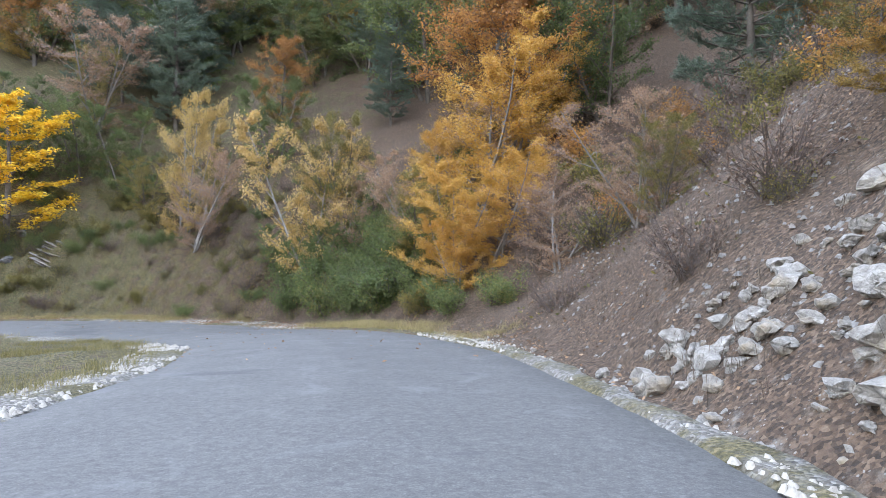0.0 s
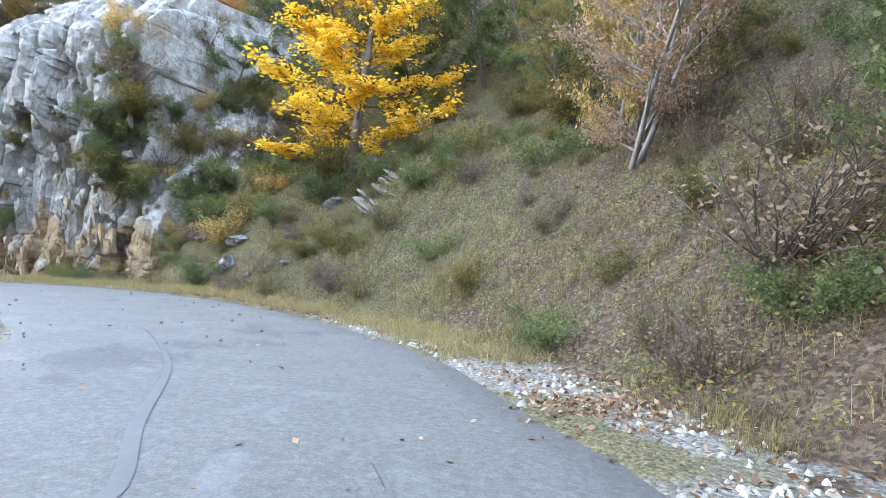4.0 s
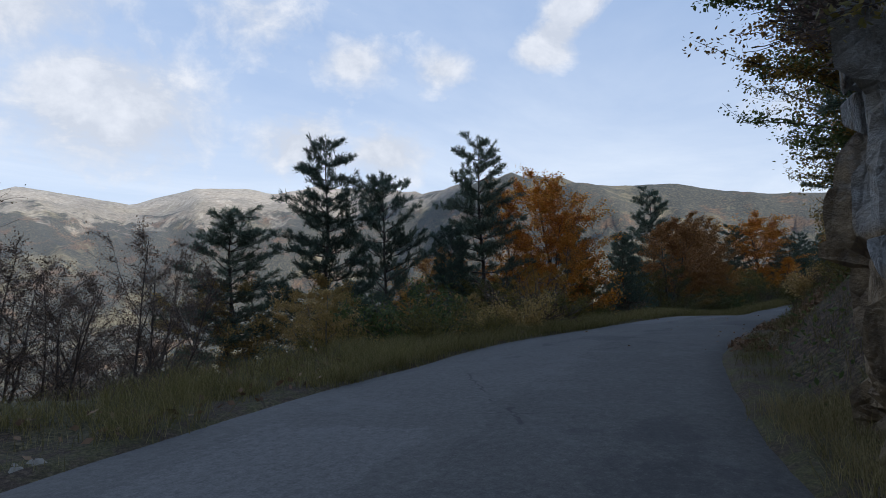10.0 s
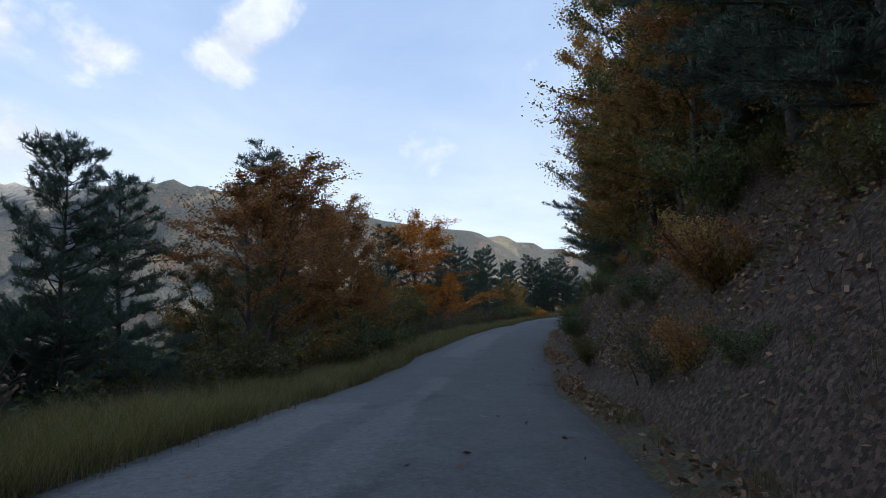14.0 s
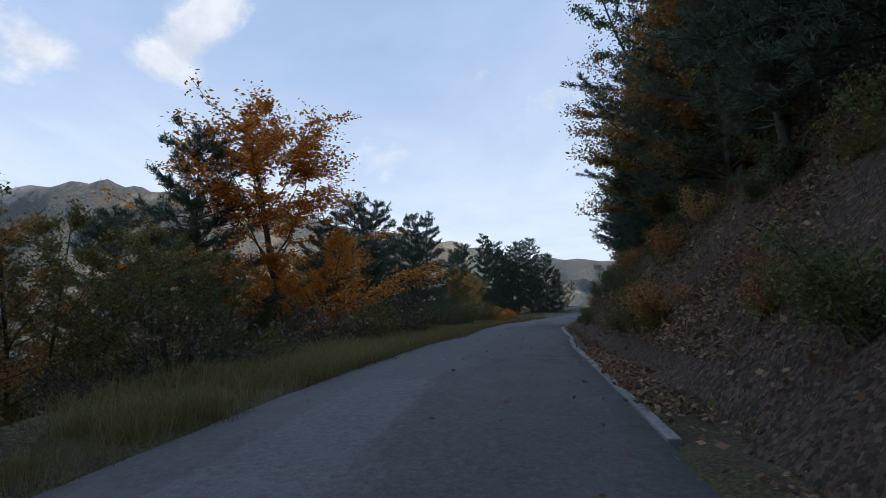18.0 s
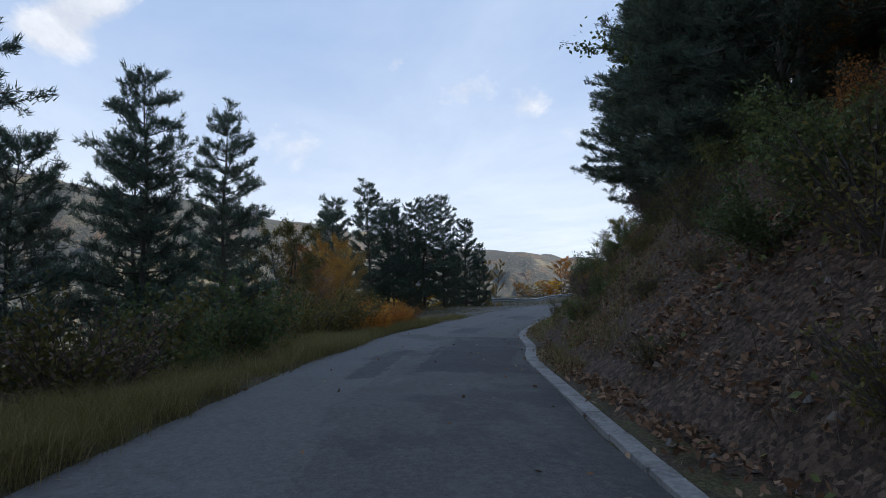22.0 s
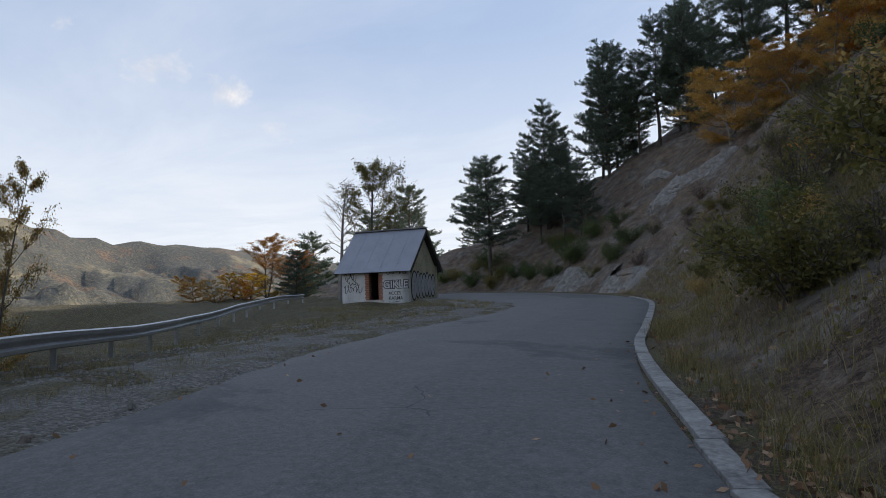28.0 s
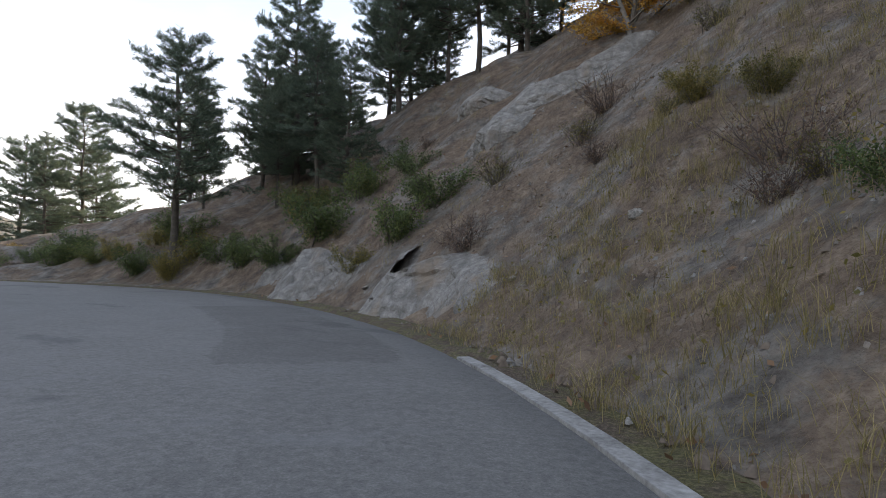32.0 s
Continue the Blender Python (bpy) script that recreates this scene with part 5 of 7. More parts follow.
# undergrowth on the banks
sow(46, 28.6, 31.9, 1.8, 13, ["s_broom", "s_olive", "s_broom", "s_green", "s_red", "s_broom", "s_yellow"], 0.9, 2.1, "plants on the bare bank", gap=0.9)
sow(20, 35.0, 40.5, 1.8, 6, ["s_green", "s_olive", "s_green"], 1.2, 2.4, "scrub", gap=1.1)
sow(34, -3.0, 2.0, 2.0, 13, ["s_bare", "s_bare", "s_broom", "s_olive", "s_bare"], 0.8, 1.8, "scrub", gap=1.2)
sow(44, 3.2, 8.2, 2.6, 13, ["s_green", "s_olive", "s_broom", "s_bare", "s_bare", "s_green"], 0.5, 1.3, "scrub", gap=1.2)
sow(60, 10.8, 16.0, 2.0, 10, ["s_green", "s_olive", "s_red", "s_yellow", "s_yellow"], 0.7, 2.0, "scrub", gap=1.1)
sow(50, 16.0, 23.0, 4.2, 12, ["s_green", "s_red", "s_olive", "s_green"], 0.8, 2.2, "scrub", gap=1.2)
sow(46, 22.5, 28.5, 1.6, 12, ["s_green", "s_broom", "s_bare", "s_broom", "s_green"], 0.5, 1.2, "scrub", gap=1.2)
sow(26, 28.5, 36.0, 2.0, 14, ["s_broom", "s_bare", "s_broom"], 0.5, 1.2, "scrub", gap=1.4)


# plants rooted in the cliff's ledges
CLIFF_FOOT = table([(7.6, 7.6), (8.3, 5.0), (8.6, 3.6), (9.0, 2.5), (9.5, 1.6), (10.2, 1.15), (10.7, 0.85), (11.0, 1.2)])
for k in range(34):
    tau, up = random.uniform(7.9, 10.7), random.uniform(1.6, 9.5)
    x, y = right_of(tau, float(CLIFF_FOOT(tau)) + up * 0.07 + 0.05)
    put(random.choice(["s_yellow", "s_green", "s_olive", "s_green", "s_bare", "s_yellow"]), x, y, tall=random.uniform(0.5, 1.0), z=spot(tau, 0)[2] + up, lean=(20, 0), turn=0, group="plants on the cliff")


for k in range(14):                                                 # bushes hanging over the end of the rock
    tau, up = random.uniform(10.5, 11.15), random.uniform(1.6, 8.5)
    x, y = right_of(tau, float(CLIFF_FOOT(tau)) + 0.1)
    put(random.choice(["s_bare", "s_red", "s_olive", "s_bare"]), x, y, tall=random.uniform(1.0, 1.7), z=spot(tau, 0)[2] + up, lean=(28, 0), turn=0, group="plants on the cliff")


def left_of(tau, v):
    x, y, _ = spot(tau, float(WIDE_L(tau)) + v)
    return x, y


for k in range(16):
    x, y = left_of(random.uniform(25.3, 26.2), random.uniform(1.0, 2.4))
    put(random.choice(["s_orange", "s_orange", "s_red"]), x, y, tall=random.uniform(0.8, 1.5), group="valley scrub")
for k in range(150):                                                # low growth between the valley trees
    tau = random.uniform(11.9, 26.0)
    x, y = left_of(tau, random.uniform(1.7, 7.0))
    put(random.choice(["s_olive", "s_red" if tau < 20 else "s_green", "s_green", "s_olive", "s_bare", "s_green", "s_yellow" if 23 < tau < 24.5 else "s_olive", "s_bare"]), x, y, tall=random.uniform(0.9, 2.3), group="valley scrub")
for k in range(60):                                                 # dark growth closing the gaps under the crowns
    tau = random.uniform(12.4, 25.6)
    x, y = left_of(tau, random.uniform(4.5, 9.0))
    put(("pine_c", "green", "s_olive", "pine_c", "olive")[k % 5], x, y, tall=random.uniform(2.4, 4.0), group="valley scrub")
for k in range(34):                                                 # tall filling trees further down
    tau = random.uniform(13.5, 26.0)
    x, y = left_of(tau, random.uniform(8.0, 20.0))
    put(random.choice(["pine_c", "olive", "rust", "pine_a", "green"]), x, y, tall=random.uniform(5.5, 8.5), group="trees below the road")
for kind, x, y, tall in (("bare", -40.0, 10.0, 4.6), ("bare", -42.6, 7.6, 4.0), ("bare", -46.6, 4.6, 4.4), ("s_bare", -37.4, 11.6, 1.9), ("s_bare", -36.0, 9.8, 2.2), ("s_bare", -38.4, 9.4, 2.0), ("s_bare", -41.4, 11.8, 1.6),
                         ("s_bare", -34.4, 11.2, 1.5), ("s_green", -43.0, 11.2, 1.2), ("s_green", -44.2, 11.0, 1.0), ("bare", -33.0, 7.0, 4.0), ("bare", -30.6, 3.6, 4.4), ("s_bare", -32.0, 9.0, 2.4),
                         ("gold", -46.4, 12.0, 2.7), ("gold", -48.2, 11.2, 3.0), ("amber", -50.4, 11.4, 2.6), ("gold", -52.0, 11.8, 2.8), ("olive", -54.2, 12.0, 3.0), ("amber", -55.8, 12.2, 3.2), ("s_yellow", -47.0, 12.4, 1.9), ("s_yellow", -48.6, 12.0, 2.1), ("s_olive", -50.2, 12.0, 2.0), ("s_yellow", -51.6, 12.2, 1.8), ("s_olive", -46.0, 12.8, 1.3), ("s_yellow", -53.2, 12.6, 1.9), ("s_olive", -55.0, 12.8, 1.6),
                         ("bare", -36.6, 5.4, 4.2), ("bare", -44.0, 4.0, 4.4), ("s_bare", -43.6, 9.0, 1.8), ("s_bare", -35.0, 10.4, 1.9), ("s_bare", -39.4, 11.0, 1.8), ("s_bare", -40.6, 9.6, 2.1), ("s_bare", -33.4, 10.0, 1.8), ("s_bare", -37.0, 8.4, 2.2), ("s_olive", -30.8, 12.2, 1.0), ("s_bare", -42.4, 10.4, 1.8)):
    put(kind, x, y, tall=tall, group="scrub on the stony shoulder")
for kind, x, y, top, wide in (("bare", -39.3, 10.9, 0.5, 0.8), ("bare", -38.3, 11.2, -0.4, 0.9), ("bare", -40.6, 10.9, -0.7, 0.9), ("bare", -43.0, 9.2, 0.2, 0.8), ("bare", -36.3, 11.8, -0.8, 0.8), ("bare", -37.3, 11.4, -0.9, 1.0), ("bare", -35.2, 11.9, -1.4, 0.9)):
    put(kind, x, y, top, wide=wide, group="scrub on the stony shoulder")


# ---- grass, fallen leaves and low plants: uncounted stuff ----
def scatter(count, first, last, near, far, side, seed, power=1.0):
    rng = np.random.RandomState(seed)
    tau = rng.uniform(first, last, count)
    i = np.clip(np.searchsorted(TAU, tau), 0, len(TAU) - 1)
    edge = WIDE_L(tau) if side > 0 else WIDE_R(tau)
    lat = side * (edge + near + (far - near) * rng.uniform(0, 1, count) ** power)
    x, y = MID[i, 0] + LEFT[i, 0] * lat + rng.normal(size=count) * 0.12, MID[i, 1] + LEFT[i, 1] * lat + rng.normal(size=count) * 0.12
    clump = bumps(x * 1.7, y * 1.7, seed + 1) > rng.uniform(-0.5, 0.35, count)
    x, y, tau = x[clump], y[clump], tau[clump]
    dist, j = nearest(x, y)
    sd = (x - MID[j, 0]) * LEFT[j, 0] + (y - MID[j, 1]) * LEFT[j, 1]
    free = dist > np.where(sd > 0, WIDE_L(TAU[j]), WIDE_R(TAU[j])) + near * 0.7
    x, y = x[free], y[free]
    dist, sd, j = dist[free], sd[free], j[free]
    off = dist - np.where(sd > 0, WIDE_L(TAU[j]), WIDE_R(TAU[j]))
    wide = np.where(sd > 0, LEFT_VERGE(TAU[j]), RIGHT_VERGE(TAU[j]))
    z = ground_height(x, y)
    return x, y, np.where(off < 0.9 * wide, np.maximum(z, MID[j, 2] + 0.02), z), rng


def grass(name, mat, count, first, last, near, far, side, tall, seed, label, blades=18, power=1.5):
    x, y, z, rng = scatter(count, first, last, near, far, side, seed, power)
    n = len(x) * blades
    foot = np.repeat(np.column_stack([x, y, z]), blades, 0) + rng.normal(size=(n, 3)) * (0.09, 0.09, 0)
    lean = np.column_stack([rng.normal(size=n) * 0.38, rng.normal(size=n) * 0.38, np.ones(n)])
    h = np.repeat(rng.uniform(0.5, 1.25, len(x)), blades)[:, None] * tall * rng.uniform(0.6, 1.1, (n, 1))
    a = rng.uniform(0, 6.28, n)
    side_v = np.column_stack([np.cos(a), np.sin(a), np.zeros(n)]) * (0.0016 + 0.0045 * tall)
    mid = foot + lean * h * 0.55
    tip = foot + lean * (1, 1, 0.86) * h + np.column_stack([lean[:, :2] * 0.5 * h, np.zeros(n)])
    v = np.stack([foot - side_v - (0, 0, 0.06), foot + side_v - (0, 0, 0.06), mid + side_v * 0.8, tip, mid - side_v * 0.8], 1).reshape(-1, 3)
    f = (np.array([(0, 1, 2), (0, 2, 4), (4, 2, 3)])[None] + 5 * np.arange(n)[:, None, None]).reshape(-1, 3)
    ob = new(name, fast_mesh(name, v, f, mat))
    return tagged(ob, label, "grass", kind="stuff")


grass("grass", VERGE_GRASS, 17000, 10.7, 26.4, 0.08, 2.0, 1, 0.36, 51, "dry roadside grass along the valley side")
grass("grass", VERGE_GRASS, 15000, 10.9, 27.0, 0.0, 0.9, 1, 0.20, 50, "short yellow-green grass along the asphalt", 14, 1.0)
grass("grass", DRY_GRASS, 2200, 6.0, 10.7, 0.2, 7.5, 1, 0.22, 52, "dry grass on the stony shoulder")
grass("grass", DRY_GRASS, 2600, -3.5, 5.0, 0.5, 6.0, 1, 0.22, 53, "dry grass inside the first bend")
grass("grass", DRY_GRASS, 2600, 25.5, 34.0, 1.0, 9.0, 1, 0.20, 54, "short dry grass round the hut")
grass("grass", DRY_GRASS, 4200, 5.4, 11.2, 0.18, 1.5, -1, 0.24, 55, "dry grass at the foot of the rock", power=1.0)
grass("grass", DRY_GRASS, 6000, 4.6, 8.6, 1.2, 12.0, -1, 0.30, 56, "tufts of grass on the steep bank", 12)
grass("grass", DRY_GRASS, 1500, 2.0, 3.8, 0.2, 2.0, -1, 0.25, 57, "dry grass on the outside of the bend")
grass("grass", DRY_GRASS, 6500, 23.5, 30.5, 0.5, 9.0, -1, 0.30, 58, "tufts of dry grass on the bank", 12)
grass("grass", DRY_GRASS, 900, 29.0, 37.0, 1.2, 14.0, -1, 0.30, 59, "thin dry grass on bare soil", 12, 1.0)
grass("grass", DRY_GRASS, 2400, 10.8, 16.0, 0.3, 2.0, -1, 0.22, 60, "dry grass at the foot of the wooded bank", 12)


def leaves_on(name, mat, count, first, last, near, far, side, size, seed, label, lift=0.04, power=1.0, category="fallen leaves"):
    x, y, z, rng = scatter(count, first, last, near, far, side, seed, power)
    kept = bumps(x * 0.55, y * 0.55, seed + 9) > rng.uniform(-0.5, 0.28, len(x))
    x, y, z = x[kept], y[kept], z[kept]
    c = np.column_stack([x, y, z + rng.uniform(0.0, lift, len(x))])
    v, f = leaf_quads(rng, c, size, 0.55)
    return tagged(new(name, fast_mesh(name, v, f, mat)), label, category, kind="stuff")


leaves_on("fallen_leaves", FALLEN, 150000, 12.0, 20.5, 0.06, 9.0, -1, 0.06, 61, "brown fallen leaves covering the steep bank", 0.10, 1.2)
leaves_on("fallen_leaves", FALLEN, 80000, 20.5, 25.5, 0.42, 9.0, -1, 0.055, 69, "brown fallen leaves below the pines on the bank", 0.10, 1.2)
leaves_on("fallen_leaves", FALLEN, 90000, -3.5, 8.5, 0.5, 13.0, -1, 0.045, 62, "brown fallen leaves on the slope", 0.10)
leaves_on("fallen_leaves", FALLEN, 7000, 24.0, 36.0, 0.4, 7.0, -1, 0.07, 63, "scattered fallen leaves on the bank", 0.05, 1.5)
leaves_on("fallen_leaves", FALLEN, 9000, 9.0, 26.0, 0.2, 4.0, 1, 0.075, 64, "fallen leaves in the roadside grass", 0.12)
leaves_on("low_plants", GREEN, 100000, 3.3, 8.5, 1.6, 12.0, -1, 0.042, 65, "low green plants covering the bank", 0.28, 1.0, "undergrowth")
leaves_on("low_plants", OLIVE, 90000, 4.4, 8.5, 1.4, 12.0, -1, 0.04, 66, "low olive plants covering the bank", 0.30, 1.0, "undergrowth")
leaves_on("low_plants", GREEN, 60000, 10.6, 28.0, 0.7, 10.0, -1, 0.06, 67, "low green plants on the shaded bank", 0.30, 1.0, "undergrowth")
leaves_on("low_plants", OLIVE, 9000, -3.5, 3.0, 2.0, 16.0, -1, 0.075, 68, "low olive plants on the scree", 0.25, 1.0, "undergrowth")

TWIGS = make_leaf("dead_stems", [(0.0, (0.05, 0.036, 0.025)), (0.5, (0.12, 0.09, 0.066)), (1.0, (0.25, 0.20, 0.155))], 0.1, 0.9)
grass("dead_brush", TWIGS, 6000, -3.5, 3.6, 0.8, 13.0, -1, 0.36, 80, "dead grey-brown brush on the scree bank", 9, 1.0)
grass("dead_brush", TWIGS, 5200, 3.2, 7.4, 1.6, 13.0, -1, 0.30, 79, "dead grey-brown stems on the litter-covered bank", 9, 1.0)
grass("dead_brush", TWIGS, 2600, 12.0, 25.0, 0.8, 8.0, -1, 0.4, 81, "dead stems among the fallen leaves", 8, 1.0)
grass("dead_brush", TWIGS, 6500, 26.0, 37.0, 0.9, 13.0, -1, 0.30, 82, "dead grey stems on the bare bank", 9, 1.0)
grass("dead_brush", TWIGS, 2400, 6.5, 11.5, 1.2, 9.0, 1, 0.45, 83, "dead stems among the rubble", 8, 1.0)
sow(40, -3.0, 1.3, 1.6, 9, ["s_bare", "s_broom", "s_bare", "s_bare"], 0.5, 1.1, "scrub", gap=0.8)
sow(40, 29.0, 33.6, 2.2, 9, ["s_broom", "s_olive", "s_broom", "s_bare", "s_broom", "s_green"], 0.6, 1.2, "plants on the bare bank", gap=0.9)

sow(50, 0.0, 3.2, 4.5, 13, ["bare", "s_bare", "s_bare", "s_olive", "s_red", "bare", "s_broom"], 1.2, 3.0, "scrub", gap=1.3)
sow(40, 20.5, 26.8, 1.5, 8, ["s_green", "s_green", "s_bare", "s_olive", "s_broom"], 0.6, 1.3, "scrub", gap=1.0)
sow(44, 3.6, 8.6, 3.0, 14, ["s_green", "s_olive", "s_olive", "s_bare", "s_green", "s_bare", "s_broom"], 0.7, 1.9, "scrub", gap=1.2)
grass("grass", DRY_GRASS, 5200, 29.5, 34.0, 0.5, 11.0, -1, 0.36, 84, "pale tussocks of dry grass on the bank", 20, 1.0)
leaves_on("low_plants", OLIVE, 30000, 27.5, 34.0, 0.8, 12.0, -1, 0.045, 85, "low olive plants on the bank", 0.25, 1.0, "undergrowth")
for k in range(110):                                                # the wood closing the view above the first bend
    x, y = random.uniform(-70, 22), random.uniform(42, 92)
    dist, i = nearest(np.array([x]), np.array([y]))
    if dist[0] > 20:
        put(random.choice(["pine_a", "pine_c", "green", "green", "olive", "rust_b"]), x, y, tall=random.uniform(8, 12), wide=1.1, group="slope wood")

sow(70, 11.8, 21.0, 0.9, 4.5, ["s_green", "s_olive", "s_red", "s_bare", "s_broom", "s_yellow"], 0.4, 1.1, "scrub", gap=0.8)
sow(50, 21.0, 28.0, 0.9, 5.0, ["s_broom", "s_bare", "s_bare", "s_broom", "s_green"], 0.4, 0.9, "scrub", gap=0.8)

for kind, x, y, tall in (("green", -23.5, 39.0, 6.0), ("green", -20.7, 38.5, 6.5), ("olive", -18.1, 37.0, 4.0), ("green", -26.6, 38.0, 5.0), ("s_green", -24.8, 33.2, 1.6), ("s_olive", -25.8, 33.6, 1.8), ("s_green", -23.6, 34.2, 1.4)):
    put(kind, x, y, tall=tall, wide=0.9, group="slope wood")
# the dark thicket and thin-stemmed trees coming down to the bend
for k in range(46):
    x, y = right_of(random.uniform(3.3, 4.5), random.uniform(2.4, 6.5))
    put("s_green", x, y, tall=random.uniform(1.2, 2.4), wide=0.9, group="thicket")
for kind, tau, u, tall in (("amber", 2.75, 3.4, 3.2), ("amber", 3.0, 4.2, 5.0), ("amber", 2.8, 5.4, 5.0), ("pink", 3.5, 5.4, 5.0), ("s_olive", 3.0, 2.8, 1.3), ("s_green", 2.6, 2.8, 1.4), ("s_green", 2.85, 3.2, 1.7), ("s_green", 2.45, 3.4, 1.5), ("pink", 2.3, 4.6, 4.0), ("pink", 2.0, 5.4, 4.0), ("olive", 3.3, 4.4, 4.4)):
    put(kind, *right_of(tau, u), tall=tall, group="trees above the first bend")
sow(90, 3.6, 7.4, 1.6, 12, ["s_bare", "s_olive", "s_bare", "s_green", "s_bare", "s_broom"], 0.4, 1.1, "scrub", gap=0.8)
for k in range(30):
    x, y = left_of(random.uniform(11.6, 13.5), random.uniform(1.0, 4.2))
    put(random.choice(["s_yellow", "s_yellow", "s_olive"]), x, y, tall=random.uniform(0.8, 1.7), group="valley scrub")
sow(60, 16.0, 26.5, 2.0, 7.5, ["s_green", "s_red", "s_bare", "s_olive", "s_green", "s_broom"], 0.5, 1.5, "scrub", gap=1.0)

for k in range(14):
    put(("pine_a", "green", "pine_c", "pink")[k % 4], random.uniform(-34, -17), random.uniform(42, 58), tall=random.uniform(8, 11), wide=1.1, group="slope wood")


def leaves_on_road(count, first, last, seed):
    rng = np.random.RandomState(seed)
    tau = rng.uniform(first, last, count)
    i = np.searchsorted(TAU, tau)
    left, right = WIDE_L(tau), WIDE_R(tau)
    share = np.where(rng.uniform(size=count) < 0.7, rng.uniform(0.0, 1.0, count) ** 2.5 * 0.5, 1 - rng.uniform(0.0, 1.0, count) ** 3 * 0.5)
    lat = share * left - (1 - share) * right
    z = MID[i, 2] + 0.05 * (1 - (2 * share - 1) ** 2) - 0.02 + rng.uniform(0.008, 0.02, count)
    v, f = leaf_quads(rng, np.column_stack([MID[i, 0] + LEFT[i, 0] * lat, MID[i, 1] + LEFT[i, 1] * lat, z]), 0.05, 0.95)
    tagged(new("fallen_leaves", fast_mesh("fallen_leaves", v, f, FALLEN)), "single dry leaves lying on the asphalt", "fallen leaves", kind="stuff")


leaves_on_road(420, 1.5, 8.0, 91)
leaves_on_road(700, 12.0, 30.0, 92)
leaves_on("fallen_leaves", FALLEN, 9000, 16.0, 29.0, 0.24, 0.7, -1, 0.05, 93, "fallen leaves drifted along the kerb", 0.05)

sow(26, 7.7, 8.7, 3.0, 9.0, ["s_green", "s_olive", "s_yellow", "s_green", "s_bare"], 0.8, 1.8, "scrub", gap=0.8)
sow(46, 6.6, 9.4, 1.3, 6.0, ["s_green", "s_olive", "s_olive", "s_bare", "s_green", "s_broom"], 0.5, 1.2, "scrub", gap=0.8)
leaves_on("fallen_leaves", FALLEN, 16000, 3.0, 7.5, 0.1, 1.9, -1, 0.045, 94, "dry leaves lying in the stony verge", 0.03)

# ---- rock ----
def cell_push(p, scale, seed):
    """A constant push for each crack-bounded block of rock, and how near its edge is."""
    d, pts = noise.voronoi(Vector(p) * scale + Vector((seed * 7.3, seed * 3.1, 0)))
    return noise.cell(pts[0] * 5.0 + Vector((seed, 0, 0))), d[1] - d[0]


def facet(p, scale, seed):
    """A block of rock bounded by cracks: how far its tilted flat face stands out, and how near its edge is."""
    v = p * scale + Vector((seed * 7.3, seed * 3.1, seed))
    d, pts = noise.voronoi(v)
    c = pts[0]
    tilt = noise.cell_vector(c * 5.0 + Vector((seed, 2.0, 0))) - Vector((0.5, 0.5, 0.5))
    return noise.cell(c * 5.0 + Vector((seed, 0, 0))) * 0.8 - 0.3 + ((v.x - c.x) * tilt.x + (v.y - c.y) * tilt.y * 0.3) * 1.3, d[1] - d[0]


def rock_face(name, mat, tau0, tau1, top, out, seed, label, step=0.17, blocks=0.55, low=-0.5, fine=1.0):
    """A broken rock wall along the road: out(tau, h) is its distance from the road's edge."""
    taus = []
    t = tau0
    while t < tau1:
        taus.append(t)
        t += step / 5.8
    hs = np.arange(low, top, step)
    verts = []
    for a, tau in enumerate(taus):
        i = int(np.clip(np.searchsorted(TAU, tau), 0, len(TAU) - 1))
        k = np.clip((tau - TAU[i - 1]) / max(TAU[i] - TAU[i - 1], 1e-6), 0, 1)
        mid, left = MID[i - 1] * (1 - k) + MID[i] * k, LEFT[i - 1] * (1 - k) + LEFT[i] * k
        s = tau * 5.8
        for h in hs:
            sf, hf = s * fine, h * fine
            bend = noise.noise_vector(Vector((sf * 0.9, hf * 0.9, seed))) * 0.22
            q = Vector((sf + bend.x, hf * 0.30 + bend.y * 0.5, 0.0))
            push = 0.55 * blocks + 0.025 * noise.fractal(Vector((s * 3.1, h * 2.0, seed)), 1.0, 2.0, 3)
            for scale, amount, crack, width in ((0.55, 0.95, 0.40, 0.10), (1.25, 0.55, 0.26, 0.12), (2.7, 0.16, 0.06, 0.15)):
                b, e = facet(q if scale < 2 else Vector((q.x, hf * 0.38 + bend.y * 0.6, 3.0)), scale, seed + scale)
                push += blocks * (amount * b - crack * max(0.0, 1 - e / width))
            h = low + (h - low) * (1.0 if top > 11 else 0.62 + 0.38 * noise.noise(Vector((s * 0.45, seed, 2.0))))
            d = float(WIDE_R(tau)) + out(tau, h) - push * min(1.0, (top - h) * 0.8 + 0.25)
            verts.append((mid[0] - left[0] * d, mid[1] - left[1] * d, mid[2] + h + 0.06 * noise.noise(Vector((s * 3, h * 3, 9.0)))))
    ob = mesh_object(name, verts, grid_faces(len(taus), len(hs)), mat)
    # faces look towards the road
    n = sum((p.normal for p in ob.data.polygons), Vector())
    i = int(np.searchsorted(TAU, (tau0 + tau1) / 2))
    if n.x * LEFT[i, 0] + n.y * LEFT[i, 1] < 0:
        ob.data.flip_normals()
    return tagged(ob, label, "rock face")


foot = table([(7.2, 9.5), (7.7, 7.2), (8.3, 5.0), (8.6, 3.6), (9.0, 2.5), (9.5, 1.9), (10.2, 1.2), (10.7, 0.85), (11.0, 1.15), (11.3, 3.4), (11.6, 6.5)])


